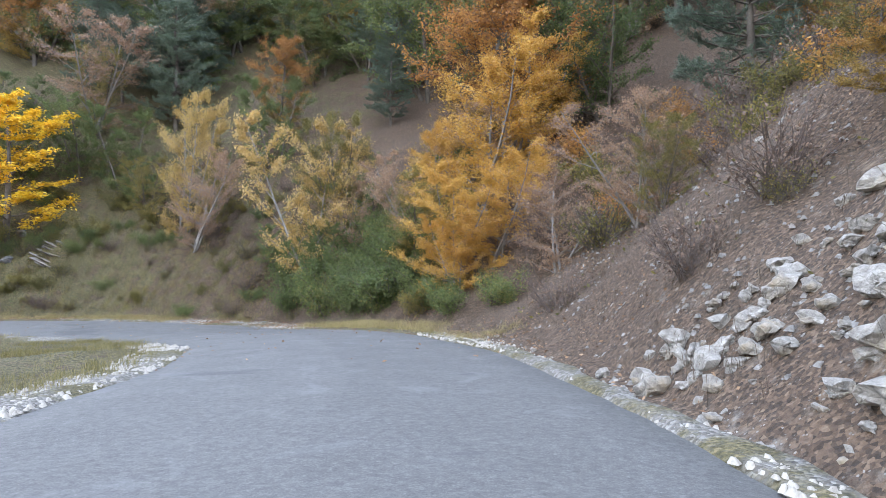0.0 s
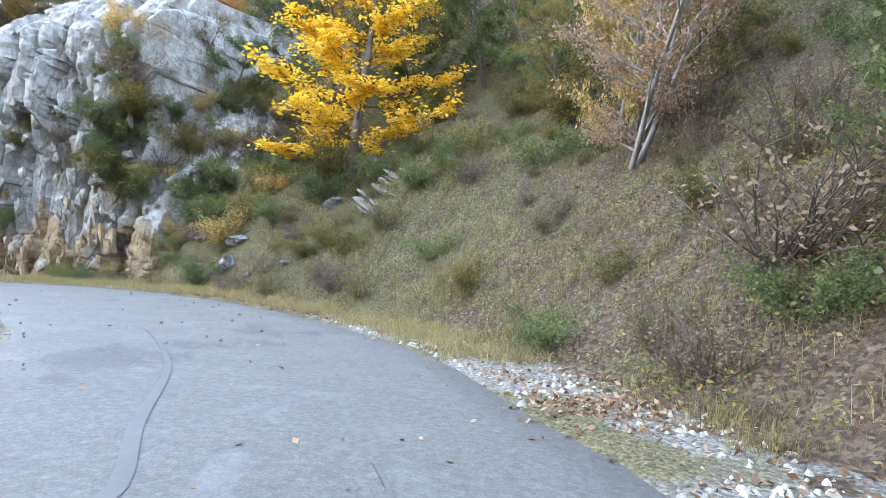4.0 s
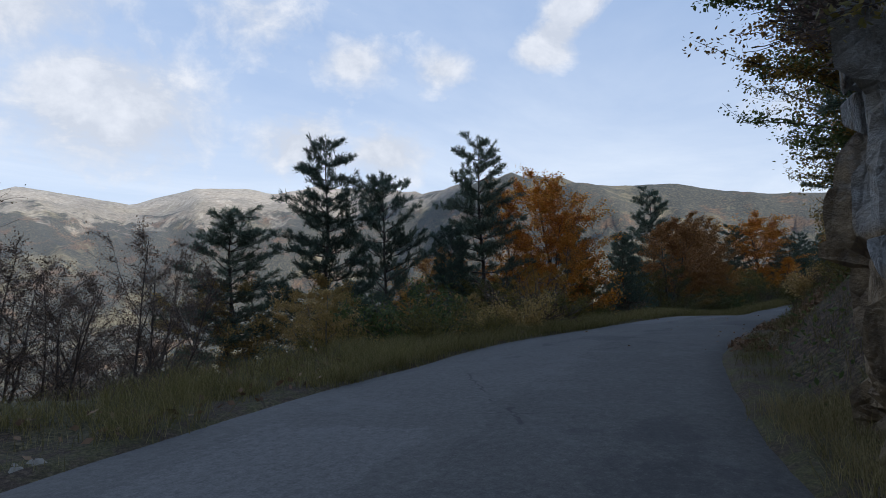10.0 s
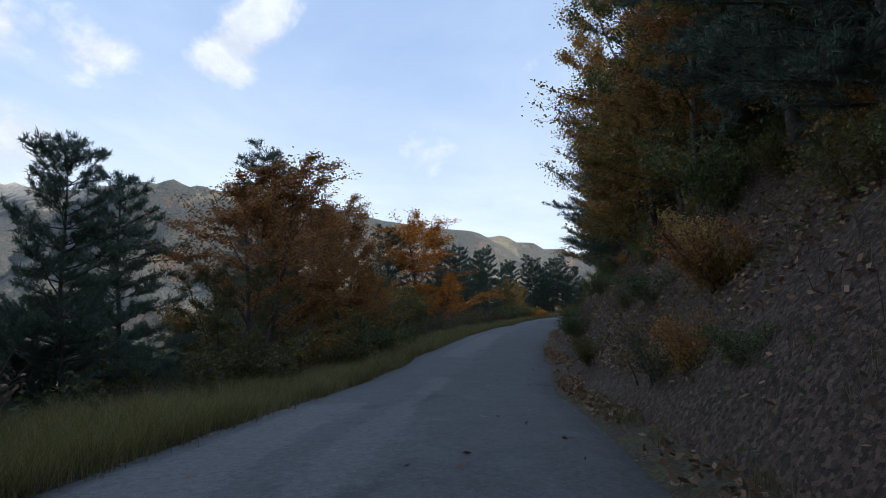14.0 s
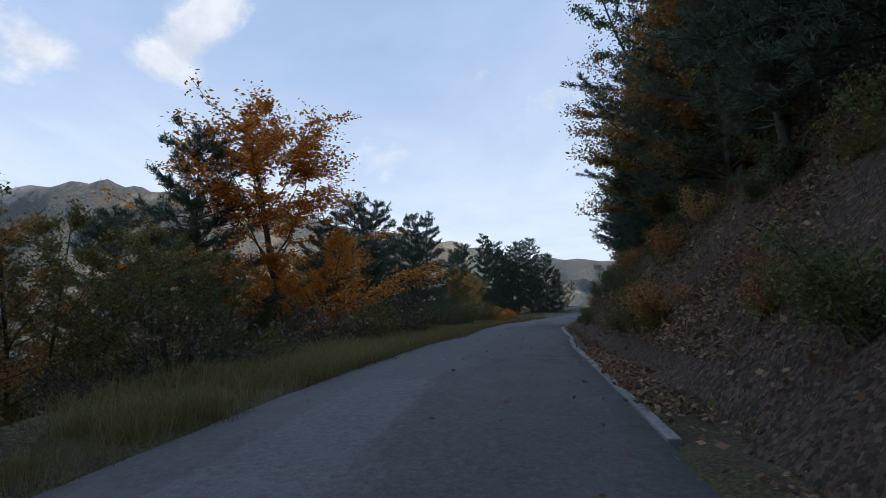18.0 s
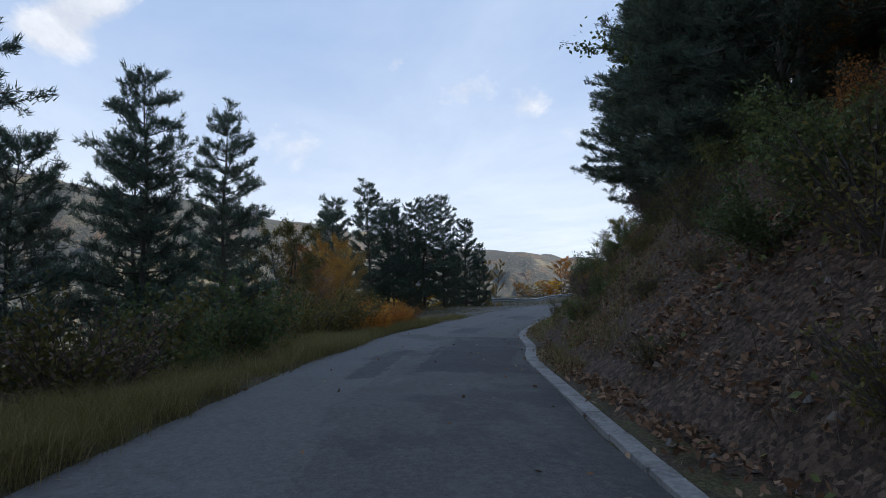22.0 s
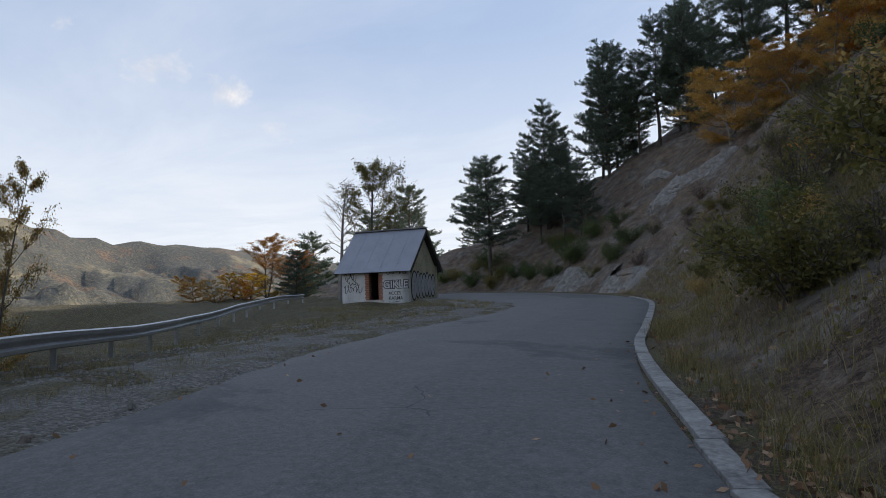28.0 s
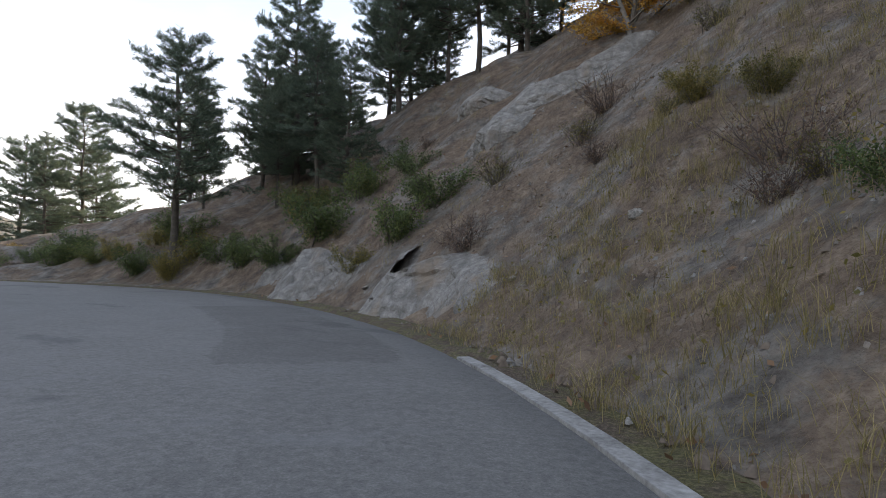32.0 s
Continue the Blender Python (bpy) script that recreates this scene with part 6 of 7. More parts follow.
def cliff_out(tau, h):
    back = max(h, 0) * 0.03 - 0.15 * math.exp(-((h - 6.0) / 2.6) ** 2) + max(h - 9.5, 0) * 0.9
    cave = 0.7 * math.exp(-((tau - 9.35) / 0.22) ** 2) * math.exp(-((h - 4.6) / 1.8) ** 2) + 0.9 * math.exp(-((tau - 8.5) / 0.2) ** 2 - ((h - 3.4) / 0.8) ** 2)
    proud = float(np.interp(tau, [8.2, 8.45, 8.65, 8.9], [0.1, 0.8, 2.4, 9.0]))
    bank = float(BANK(tau, 1)) + max(h, 0) / math.tan(radians(float(BANK(tau, 2)))) - proud
    return max(float(foot(tau)) + back + cave, bank)


cliff = rock_face("cliff", CLIFF, 8.2, 11.55, 12.0, cliff_out, 3, "grey and ochre fractured limestone cliff beside the road", 0.095, 0.95)
rock_face("rock_outcrop", PALE_ROCK, 4.9, 6.1, 6.2, lambda tau, h: 2.1 + (h + 0.4) * 1.05 + 3.0 * (tau - 5.5) ** 2, 9, "small layered rock ledges in the bank", 0.2, 0.5, 3.6)
rock_face("rock_outcrop", MARL, 33.7, 36.7, 2.9, lambda tau, h: 0.85 + max(h, 0) * 0.80 + 1.2 * max(0.0, h - 0.7 - 0.7 * (tau - 33.7)) + 0.38 * math.sin(tau * 5.2 + 0.6) + 0.2 * math.sin(tau * 11) + 5 * max(0, 34.0 - tau) + 5 * max(0, tau - 36.4), 11, "low grey marl outcrops at the foot of the bank", 0.16, 0.16, -0.3)
rock_face("rock_outcrop", MARL, 34.6, 35.6, 10.4, lambda tau, h: 0.05 + 0.9 * max(0, 5.6 - h) + h * 0.966 + 7.0 * abs(tau - 35.1 + (h - 6) * 0.045) ** 1.7, 12, "pale marl rib running up the bare bank", 0.16, 0.2, 4.0)
rock_face("rock_outcrop", MARL, 35.45, 36.2, 9.6, lambda tau, h: 0.3 + 0.9 * max(0, 8.2 - h) + h * 1.0 + 7.0 * abs(tau - 35.8) ** 1.5, 13, "grey marl slab high on the bare bank", 0.16, 0.2, 7.0)


rock_face("rock_outcrop", MARL, 32.35, 33.3, 6.0, lambda tau, h: 1.0 + h * 0.99 + 6.0 * abs(tau - 32.85 + (h - 4.6) * 0.05) ** 1.7, 14, "pale marl slab high on the bare bank", 0.16, 0.2, 3.4)


def angular_block(seed, mat, count=15):
    """An angular piece of rock about a metre across: the hull of scattered points."""
    rnd = random.Random(seed)
    bm = bmesh.new()
    for k in range(count):
        v = Vector((rnd.uniform(-1, 1), rnd.uniform(-1, 1), rnd.uniform(-1, 1)))
        bm.verts.new(v * (0.5 / max(abs(v.x), abs(v.y), abs(v.z))) * rnd.uniform(0.8, 1.0))
    hull = bmesh.ops.convex_hull(bm, input=bm.verts)
    bmesh.ops.delete(bm, geom=list({*hull["geom_interior"], *hull["geom_unused"]}), context="VERTS")
    bmesh.ops.bevel(bm, geom=list(bm.edges), offset=0.025, segments=1, affect="EDGES")
    me = bpy.data.meshes.new("rock_block")
    bm.to_mesh(me)
    bm.free()
    me.materials.append(mat)
    return me


GREY_BLOCKS, OCHRE_BLOCKS = ([angular_block(k + off, mat) for k in range(6)] for off, mat in ((0, CLIFF), (20, OCHRE_ROCK)))
SLAB_BLOCKS = [angular_block(k + 40, MARL) for k in range(5)]


def cliff_blocks(count, seed):
    """Cracked blocks all over the rock wall, upright and partly sunk in it."""
    rnd = random.Random(seed)
    for k in range(count):
        tau = rnd.uniform(8.45, 11.2)
        h = 10.0 * rnd.random() ** 1.25
        i = int(np.searchsorted(TAU, tau))
        size = rnd.choice((0.18, 0.24, 0.30, 0.36, 0.44, 0.55)) * (1.0 if tau < 9.2 else 0.72)
        d = float(WIDE_R(tau)) + cliff_out(tau, h) - 0.36 + size * 0.22 + rnd.uniform(-0.05, 0.30) + (0.2 if h < 1.2 else 0.0)
        ochre = h < 3.2 + rnd.uniform(-1, 0.8) and 8.75 < tau < 9.9 and rnd.random() < 0.8
        ob = new("rock_block", rnd.choice(OCHRE_BLOCKS if ochre else GREY_BLOCKS))
        ob.parent = cliff
        ob.matrix_basis = pose(MID[i, 0] - LEFT[i, 0] * d, MID[i, 1] - LEFT[i, 1] * d, MID[i, 2] + h, rnd.uniform(-9, 9), rnd.uniform(-9, 9), math.degrees(math.atan2(TAN[i, 1], TAN[i, 0])) + rnd.uniform(-22, 22)) @ Matrix.Diagonal((size, size * 0.9, size * rnd.uniform(1.1, 2.8), 1))


cliff_blocks(300, 17)

# growth creeping from the bank over the upper part of the rock
random.seed(31)
for k in range(56):
    tau = random.uniform(8.2, 9.0)
    h = random.uniform(2.0 + 4.0 * max(tau - 8.5, 0.0), 10.5)
    x, y = right_of(tau, cliff_out(tau, h) - 0.3)
    put(random.choice(["s_green", "s_olive", "s_bare", "s_green", "s_yellow", "s_olive"]), x, y, tall=random.uniform(0.8, 1.6), wide=1.15, z=spot(tau, 0)[2] + h - 0.1, group="plants on the cliff")
for k in range(5):
    x, y = right_of(random.uniform(8.1, 9.6), random.uniform(6.0, 9.5))
    put(("green", "rust_b", "pine_a", "bare")[k % 4], x, y, tall=random.uniform(3.5, 6.0), group="trees on the rock")


def rock_ledge():
    """Thin tilted beds of stone cropping out of the grassy bank."""
    ledge = tagged(new("rock_ledge"), "thin tilted grey stone beds cropping out of the bank", "rock ledge")
    ledge.matrix_world = pose(-22.7, 33.3, 0.35, 0, 0, 0)
    rnd = random.Random(6)
    for k in range(13):
        bed = new("stone_bed", SLAB_BLOCKS[k % 5])
        bed.parent = ledge
        bed.matrix_basis = pose(rnd.uniform(-0.35, 0.35) + 0.05 * k, 0.10 * k, 0.095 * k, rnd.uniform(-8, 8), 24 + rnd.uniform(-6, 6), 12 + rnd.uniform(-14, 14)) @ Matrix.Diagonal((rnd.uniform(0.7, 1.5), rnd.uniform(0.5, 0.9), rnd.uniform(0.07, 0.15), 1))


rock_ledge()


def rock_pattern(seed, flat):
    bm = bmesh.new()
    bmesh.ops.create_icosphere(bm, subdivisions=2, radius=0.5)
    for v in bm.verts:
        b, e = cell_push(v.co * 1.0, 1.7, seed)
        v.co *= 0.75 + 0.4 * b + 0.15 * noise.noise(v.co * 3 + Vector((seed, 0, 0)))
        v.co.z *= flat
    me = bpy.data.meshes.new("boulder")
    bm.to_mesh(me)
    bm.free()
    return me


ROCKS = [rock_pattern(k, f) for k, f in ((1, 0.8), (2, 0.65), (3, 0.95), (4, 0.75))]
PALE_MESHES = [m.copy() for m in ROCKS]
for me in ROCKS:
    me.materials.append(ROCK)
for me in PALE_MESHES:
    me.materials.append(PALE_ROCK)


def stone(x, y, size, pale=True, group="", label="pale broken limestone boulder on the ground", sink=0.12, z=None):
    ob = new("boulder", random.choice(PALE_MESHES if pale else ROCKS))
    z = ground_at(x, y) if z is None else z
    ob.matrix_world = pose(x, y, z + size * (0.28 - sink), random.uniform(-14, 14), random.uniform(-14, 14), random.uniform(0, 360)) @ Matrix.Diagonal((size, size * random.uniform(0.7, 1.0), size * random.uniform(0.7, 1.1), 1))
    return tagged(ob, label, "boulder", group)


random.seed(12)
for k in range(120):
    tau = random.gauss(9.6, 0.65)
    x, y = left_of(tau, random.uniform(1.7, 7.0))
    stone(x, y, random.choice([0.12, 0.15, 0.18, 0.22, 0.22, 0.28, 0.35, 0.5, 0.75]), sink=0.05, group="rubble heap", label="pale limestone rubble heaped on the shoulder")
for k in range(50):
    tau, u = random.uniform(-2.5, 2.0), random.uniform(0.35, 1.4) + random.choice([0, 0, 0, 3])
    x, y = right_of(tau, u)
    stone(x, y, random.uniform(0.10, 0.30), group="fallen stones", label="small white stone fallen from the bank")
for k in range(30):
    x, y = right_of(random.uniform(-2.0, 1.6), random.uniform(2.0, 9.0))
    stone(x, y, random.uniform(0.2, 0.6), group="fallen stones", label="pale stone lying on the scree slope")
outcrop = tagged(new("rock_outcrop"), "pale broken limestone outcrop standing out of the scree bank", "rock outcrop")
outcrop.location = spot(0.3, -3.6)
bpy.context.view_layer.update()
for k in range(360):
    tau = random.uniform(0.3, 1.12)
    u = random.uniform(0.75, 3.9)
    x, y = right_of(tau, u)
    if noise.noise(Vector((tau * 3.1, u * 1.2, 7.0))) < -0.3 or tau > 1.15 - 0.06 * u:
        continue
    size = random.choice([0.12, 0.16, 0.2, 0.26, 0.32, 0.44])
    ob = new("rock_block", random.choice(PALE_MESHES))
    ob.parent = outcrop
    ob.matrix_parent_inverse = outcrop.matrix_world.inverted()
    ob.matrix_world = pose(x, y, ground_at(x, y) + size * 0.18, random.uniform(-30, 30), random.uniform(-30, 30), random.uniform(0, 360)) @ Matrix.Diagonal((size * 1.15, size, size * 0.95, 1))
for k in range(22):
    x, y = right_of(random.uniform(7.2, 8.5), random.uniform(1.6, 6.5))
    stone(x, y, random.uniform(0.35, 1.0), pale=False, group="bank boulders", label="weathered ochre and grey rock standing out of the bank", sink=0.3)
for k in range(40):
    x, y = right_of(random.uniform(22.5, 36.0), random.uniform(0.5, 6.0))
    stone(x, y, random.uniform(0.08, 0.28), group="bank stones", label="small pale stone lying on the bank")
for k in range(26):
    x, y = left_of(random.uniform(27.0, 31.5), random.uniform(0.6, 6.0))
    stone(x, y, random.uniform(0.06, 0.2), group="lay-by stones", label="small grey stone in the gravel lay-by")


def loose_stones(name, mat, count, first, last, near, far, side, size, seed, label):
    """Chips too many to count: wedge-shaped bits, joined."""
    x, y, z, rng = scatter(count, first, last, near, far, side, seed)
    n = len(x)
    s = size * rng.uniform(0.4, 1.4, n)[:, None, None]
    shape = np.array([(-1, -0.7, -0.5), (1, -0.5, -0.5), (0.8, 0.8, -0.5), (-0.7, 0.6, -0.5), (-0.3, -0.3, 0.5), (0.5, -0.1, 0.6), (0.2, 0.4, 0.45)])
    a = rng.uniform(0, 6.28, n)
    rot = np.stack([np.stack([np.cos(a), -np.sin(a), 0 * a], -1), np.stack([np.sin(a), np.cos(a), 0 * a], -1), np.stack([0 * a, 0 * a, 1 + 0 * a], -1)], 1)
    v = np.einsum("nij,kj->nki", rot, shape) * s * rng.uniform(0.7, 1.2, (n, 7, 1)) + np.column_stack([x, y, z])[:, None, :]
    tri = np.array([(0, 1, 5), (0, 5, 4), (1, 2, 6), (1, 6, 5), (2, 3, 6), (3, 4, 6), (3, 0, 4), (4, 5, 6)])
    f = (tri[None] + np.arange(n)[:, None, None] * 7).reshape(-1, 3)
    return tagged(new(name, fast_mesh(name, v.reshape(-1, 3), f, mat)), label, "gravel", kind="stuff")


loose_stones("loose_stones", MARL, 9000, -3.5, 2.2, 0.2, 9.0, -1, 0.045, 71, "pale limestone chips scattered over the scree")
loose_stones("loose_stones", WHITE_CHIP, 9000, -3.5, 2.3, -0.05, 0.7, -1, 0.036, 72, "white limestone chips along the road's edge")
loose_stones("loose_stones", WHITE_CHIP, 14000, 6.5, 10.6, 0.2, 7.5, 1, 0.06, 73, "pale limestone chips on the stony shoulder")
loose_stones("loose_stones", WHITE_CHIP, 6000, -1.5, 3.2, 0.0, 0.9, 1, 0.04, 74, "white stones inside the first bend")
loose_stones("loose_stones", MARL, 9000, 26.0, 33.0, 0.1, 5.5, 1, 0.045, 75, "grey gravel chips on the lay-by")
loose_stones("loose_stones", WHITE_CHIP, 5000, 3.6, 6.6, 0.1, 1.5, -1, 0.035, 76, "gravel chips at the foot of the bank")
loose_stones("earth_clods", CLOD, 16000, 27.5, 36.5, 0.5, 12.0, -1, 0.055, 78, "brown clods of earth on the bare bank")
loose_stones("loose_stones", MARL, 9000, 22.5, 36.5, 0.5, 9.0, -1, 0.04, 77, "grey stone chips on the bare bank")


# ---- kerb: a line of concrete blocks along the foot of the bank ----
def build_kerb():
    root = tagged(new("kerb"), "worn pale concrete kerb blocks along the bank", "kerb", kind="structure")
    shapes = []
    for seed in range(4):
        bm = bmesh.new()
        box(bm, (1.002, 0.30, 0.20), bevel=0.004)
        for v in bm.verts:
            v.co += Vector(noise.noise_vector(v.co * 3 + Vector((seed * 9, 0, 0)))) * 0.003
        me = bpy.data.meshes.new("kerb_block")
        bm.to_mesh(me)
        bm.free()
        me.materials.append(CONCRETE)
        shapes.append(me)
    start, end = np.interp([19.0, 33.4], TAU, RUN)
    rnd = random.Random(3)
    s = start
    while s < end:
        tau = float(np.interp(s, RUN, TAU))
        i = int(np.searchsorted(RUN, s))
        wide = float(np.interp(tau, [16, 22, 24, 27.5, 29, 60], [0.35, 0.42, 0.78, 0.75, 0.62, 0.62]))
        lat = -(float(WIDE_R(tau)) + 0.15 * wide + 0.02)
        x, y, z = (np.interp(s, RUN, MID[:, 0]) + np.interp(s, RUN, LEFT[:, 0]) * lat, np.interp(s, RUN, MID[:, 1]) + np.interp(s, RUN, LEFT[:, 1]) * lat, np.interp(s, RUN, MID[:, 2]))
        tilt = -math.degrees(math.atan((np.interp(s + 0.5, RUN, MID[:, 2]) - np.interp(s - 0.5, RUN, MID[:, 2]))))
        ob = new("kerb_block", shapes[rnd.randrange(4)])
        ob.parent = root
        ob.matrix_world = pose(x, y, z - 0.088 + rnd.uniform(-0.003, 0.003), rnd.uniform(-0.5, 0.5), tilt, math.degrees(math.atan2(TAN[i, 1], TAN[i, 0])) + rnd.uniform(-0.3, 0.3)) @ Matrix.Diagonal((1, wide, 1, 1))
        here = np.array((x, y))
        while s < end:                                              # the next block butts against this one on the curve
            s += 0.01
            lat = -(float(WIDE_R(np.interp(s, RUN, TAU))) + 0.15 * wide + 0.02)
            mid = np.array([np.interp(s, RUN, MID[:, 0]) + np.interp(s, RUN, LEFT[:, 0]) * lat, np.interp(s, RUN, MID[:, 1]) + np.interp(s, RUN, LEFT[:, 1]) * lat])
            if np.hypot(*(mid - here)) >= 0.998:
                break


build_kerb()


# ---- tyre marks in the bend ----
RUBBER = make_plain("tyre_rubber", [(0.3, (0.065, 0.064, 0.065)), (0.7, (0.10, 0.099, 0.10))], 3.0, 0.7, 0.2)
for rows in (((2.9, 0.58), (3.45, 0.77), (4.35, 1.41), (5.5, 1.95), (6.4, 1.9)), ((2.7, -0.64), (3.2, -0.58), (3.9, -0.27), (4.8, 0.25))):
    line = table(rows)
    first, last = rows[0][0], rows[-1][0]
    soften = lambda tau, line=line: sum(float(line(tau + d)) for d in (-0.3, -0.15, 0, 0.15, 0.3)) / 5
    ends = lambda tau, first=first, last=last: 0.5 - 0.5 * math.cos(2 * math.pi * (tau - first) / (last - first))
    mark = ribbon("tyre_mark", [(lambda i, e=e, soften=soften, ends=ends: soften(TAU[i]) + e * 0.045 * (0.25 + ends(TAU[i])), lambda i: 0.036) for e in (1, -1)], RUBBER, first, last)
    tagged(mark, "faint dark tyre mark curving along the bend", "tyre mark", kind="structure")


# ---- the roadmen's hut ----
PLASTER = make_plain("weathered_white_plaster", [(0.3, (0.36, 0.36, 0.35)), (0.5, (0.60, 0.60, 0.58)), (0.7, (0.70, 0.69, 0.66))], 1.2, 0.9, 0.3)
OCHRE = make_plain("stained_ochre_plaster", [(0.3, (0.22, 0.20, 0.14)), (0.5, (0.46, 0.42, 0.28)), (0.7, (0.60, 0.56, 0.40))], 0.9, 0.9, 0.3)
BRICK = make_plain("red_brick", [(0.3, (0.22, 0.085, 0.055)), (0.7, (0.42, 0.19, 0.12))], 4.0, 0.9, 0.4)
DRESSED = make_plain("pale_dressed_stone", [(0.3, (0.30, 0.28, 0.25)), (0.7, (0.60, 0.57, 0.51))], 3.0, 0.9, 0.4)
SHEET = make_plain("painted_roof_sheet", [(0.3, (0.20, 0.21, 0.24)), (0.7, (0.30, 0.31, 0.345))], 1.0, 0.45, 0.1, 0.35)
DARK_WOOD = make_plain("dark_old_wood", [(0.3, (0.03, 0.026, 0.022)), (0.7, (0.09, 0.075, 0.06))], 5.0, 0.9, 0.4)
BLACK_PAINT = make_plain("black_spray_paint", [(0.3, (0.012, 0.012, 0.013)), (0.7, (0.03, 0.03, 0.032))], 6.0, 0.7, 0.1)
WHITE_PAINT = make_plain("white_spray_paint", [(0.3, (0.55, 0.55, 0.55)), (0.7, (0.75, 0.75, 0.75))], 4.0, 0.7, 0.1)
SILVER_PAINT = make_plain("silver_spray_paint", [(0.3, (0.30, 0.30, 0.30)), (0.7, (0.62, 0.62, 0.61))], 2.0, 0.5, 0.1, 0.2)
STEEL = make_plain("galvanised_steel", [(0.3, (0.34, 0.35, 0.36)), (0.7, (0.52, 0.53, 0.54))], 2.0, 0.45, 0.1, 0.7)


def build_hut():
    w_, d_, h_, rise = 4.44, 4.68, 2.66, 2.35
    hut = tagged(new("hut"), "small white graffitied roadside hut with grey roof", "hut")
    hut.matrix_world = pose(-168.05, 58.4, -3.28, 0, 0, 30.16)       # near corner; x runs back along the front, y along the gable
    # local: front wall on y = 0 from x = -w to 0, gable on x = 0 from y = 0 to d

    def slab(name, boxes, mat, label="", parent=hut, bevel=0.0):
        bm = bmesh.new()
        for (x0, x1), (y0, y1), (z0, z1) in boxes:
            box(bm, (x1 - x0, y1 - y0, z1 - z0), Matrix.Translation(((x0 + x1) / 2, (y0 + y1) / 2, (z0 + z1) / 2)), bevel)
        return part(name, bm, mat, parent, label)

    o0, o1, oz0, oz1 = -2.62, -1.88, 0.62, 2.36                    # the open window
    front = slab("wall", [((-w_, o0), (0, 0.35), (-0.4, h_)), ((o1, 0), (0, 0.35), (-0.4, h_)), ((o0, o1), (0, 0.35), (-0.4, oz0)), ((o0, o1), (0, 0.35), (oz1, h_))], PLASTER, "white plastered front wall with graffiti")
    slab("wall", [((-w_, 0), (d_ - 0.35, d_), (-0.4, h_))], PLASTER)

    def gable(x0, x1, mat, label):
        bm = bmesh.new()
        ring = [(0.352, -0.4), (d_ - 0.352, -0.4), (d_ - 0.352, h_), (d_ / 2, h_ + rise - 0.36), (0.352, h_)]
        a = [bm.verts.new((x0, y, z)) for y, z in ring]
        b = [bm.verts.new((x1, y, z)) for y, z in ring]
        bm.faces.new(a), bm.faces.new(list(reversed(b)))
        for k in range(5):
            bm.faces.new((a[k], b[k], b[(k + 1) % 5], a[(k + 1) % 5]))
        bmesh.ops.recalc_face_normals(bm, faces=bm.faces)
        return part("gable_wall", bm, mat, hut, label)

    side = gable(-0.35, 0.0, OCHRE, "ochre-stained plaster gable wall with silver graffiti")
    slab("corner", [((-0.34, 0.012), (0.0, 0.352), (-0.38, h_ - 0.002))], PLASTER, "white plaster corner")
    slab("corner", [((-0.34, 0.012), (d_ - 0.352, d_ + 0.01), (-0.38, h_ - 0.002))], OCHRE)
    gable(-w_, -w_ + 0.35, PLASTER, "")
    slab("floor_slab", [((-w_ + 0.35, -0.35), (0.36, d_ - 0.36), (-0.1, 0.02))], DRESSED)
    # roof: two sheets of panels, ridge cap, boards
    over, eave = 0.34, 0.36
    ang = math.atan2(rise, d_ / 2)
    for flip in (0, 1):
        roof = new("roof_slope")
        roof.parent = hut
        length = (d_ / 2 + eave) / math.cos(ang)
        cols, rows = 5, 2
        bm = bmesh.new()
        box(bm, (w_ + 2 * over - 0.02, length - 0.01, 0.05))
        bm.transform(Matrix.Translation((-w_ / 2, -length / 2, -0.05)))
        deck = part("deck", bm, DARK_WOOD, roof, "dark wooden roof deck")
        for c in range(cols):
            for r in range(rows):
                pw, pl = (w_ + 2 * over) / cols, length / rows
                bm = bmesh.new()
                box(bm, (pw - 0.006, pl + 0.05, 0.012), bevel=0.003)
                box(bm, (0.012, pl + 0.03, 0.008), Matrix.Translation((pw / 2 - 0.009, 0, 0.008)))
                bm.transform(Matrix.Translation((-w_ - over + pw * (c + 0.5), -length + pl * (r + 0.5), -0.012 + (0.014 if r == 0 else 0.0))))
                part("roof_panel", bm, SHEET, roof)
        roof.matrix_basis = (Matrix.Translation((0, d_ / 2, h_ + rise)) @ Matrix.Rotation(ang, 4, "X")) if not flip else (
            Matrix.Translation((-w_, d_ / 2, h_ + rise)) @ Matrix.Rotation(math.pi, 4, "Z") @ Matrix.Rotation(ang, 4, "X"))
    bm = bmesh.new()
    box(bm, (w_ + 2 * over + 0.04, 0.26, 0.05), Matrix.Translation((-w_ / 2, d_ / 2, h_ + rise + 0.03)), 0.02)
    part("ridge_cap", bm, SHEET, hut)
    for x in (over - 0.03, -w_ - over + 0.03):
        for s in (-1, 1):
            bm = bmesh.new()
            length = (d_ / 2 + eave) / math.cos(ang)
            box(bm, (0.03, length, 0.16), Matrix.Translation((0, -length / 2, -0.15)))
            bm.transform(Matrix.Translation((x, d_ / 2, h_ + rise)) @ (Matrix.Rotation(math.pi, 4, "Z") if s > 0 else Matrix.Identity(4)) @ Matrix.Rotation(ang, 4, "X"))
            part("barge_board", bm, DARK_WOOD, hut)
    # window dressings: bricks either side, stone sill and head
    for s, x in ((0, o0), (1, o1)):
        z, k = oz0, 0
        while z < oz1 - 0.24:
            tall = 0.105
            wide = 0.24 if k % 2 else 0.20
            x0, x1 = (x - wide, x + 0.06) if s == 0 else (x - 0.06, x + wide)
            slab("brick", [((x0, x1), (-0.014, 0.22), (z + 0.006, z + tall))], BRICK, bevel=0.006)
            z, k = z + tall + 0.004, k + 1
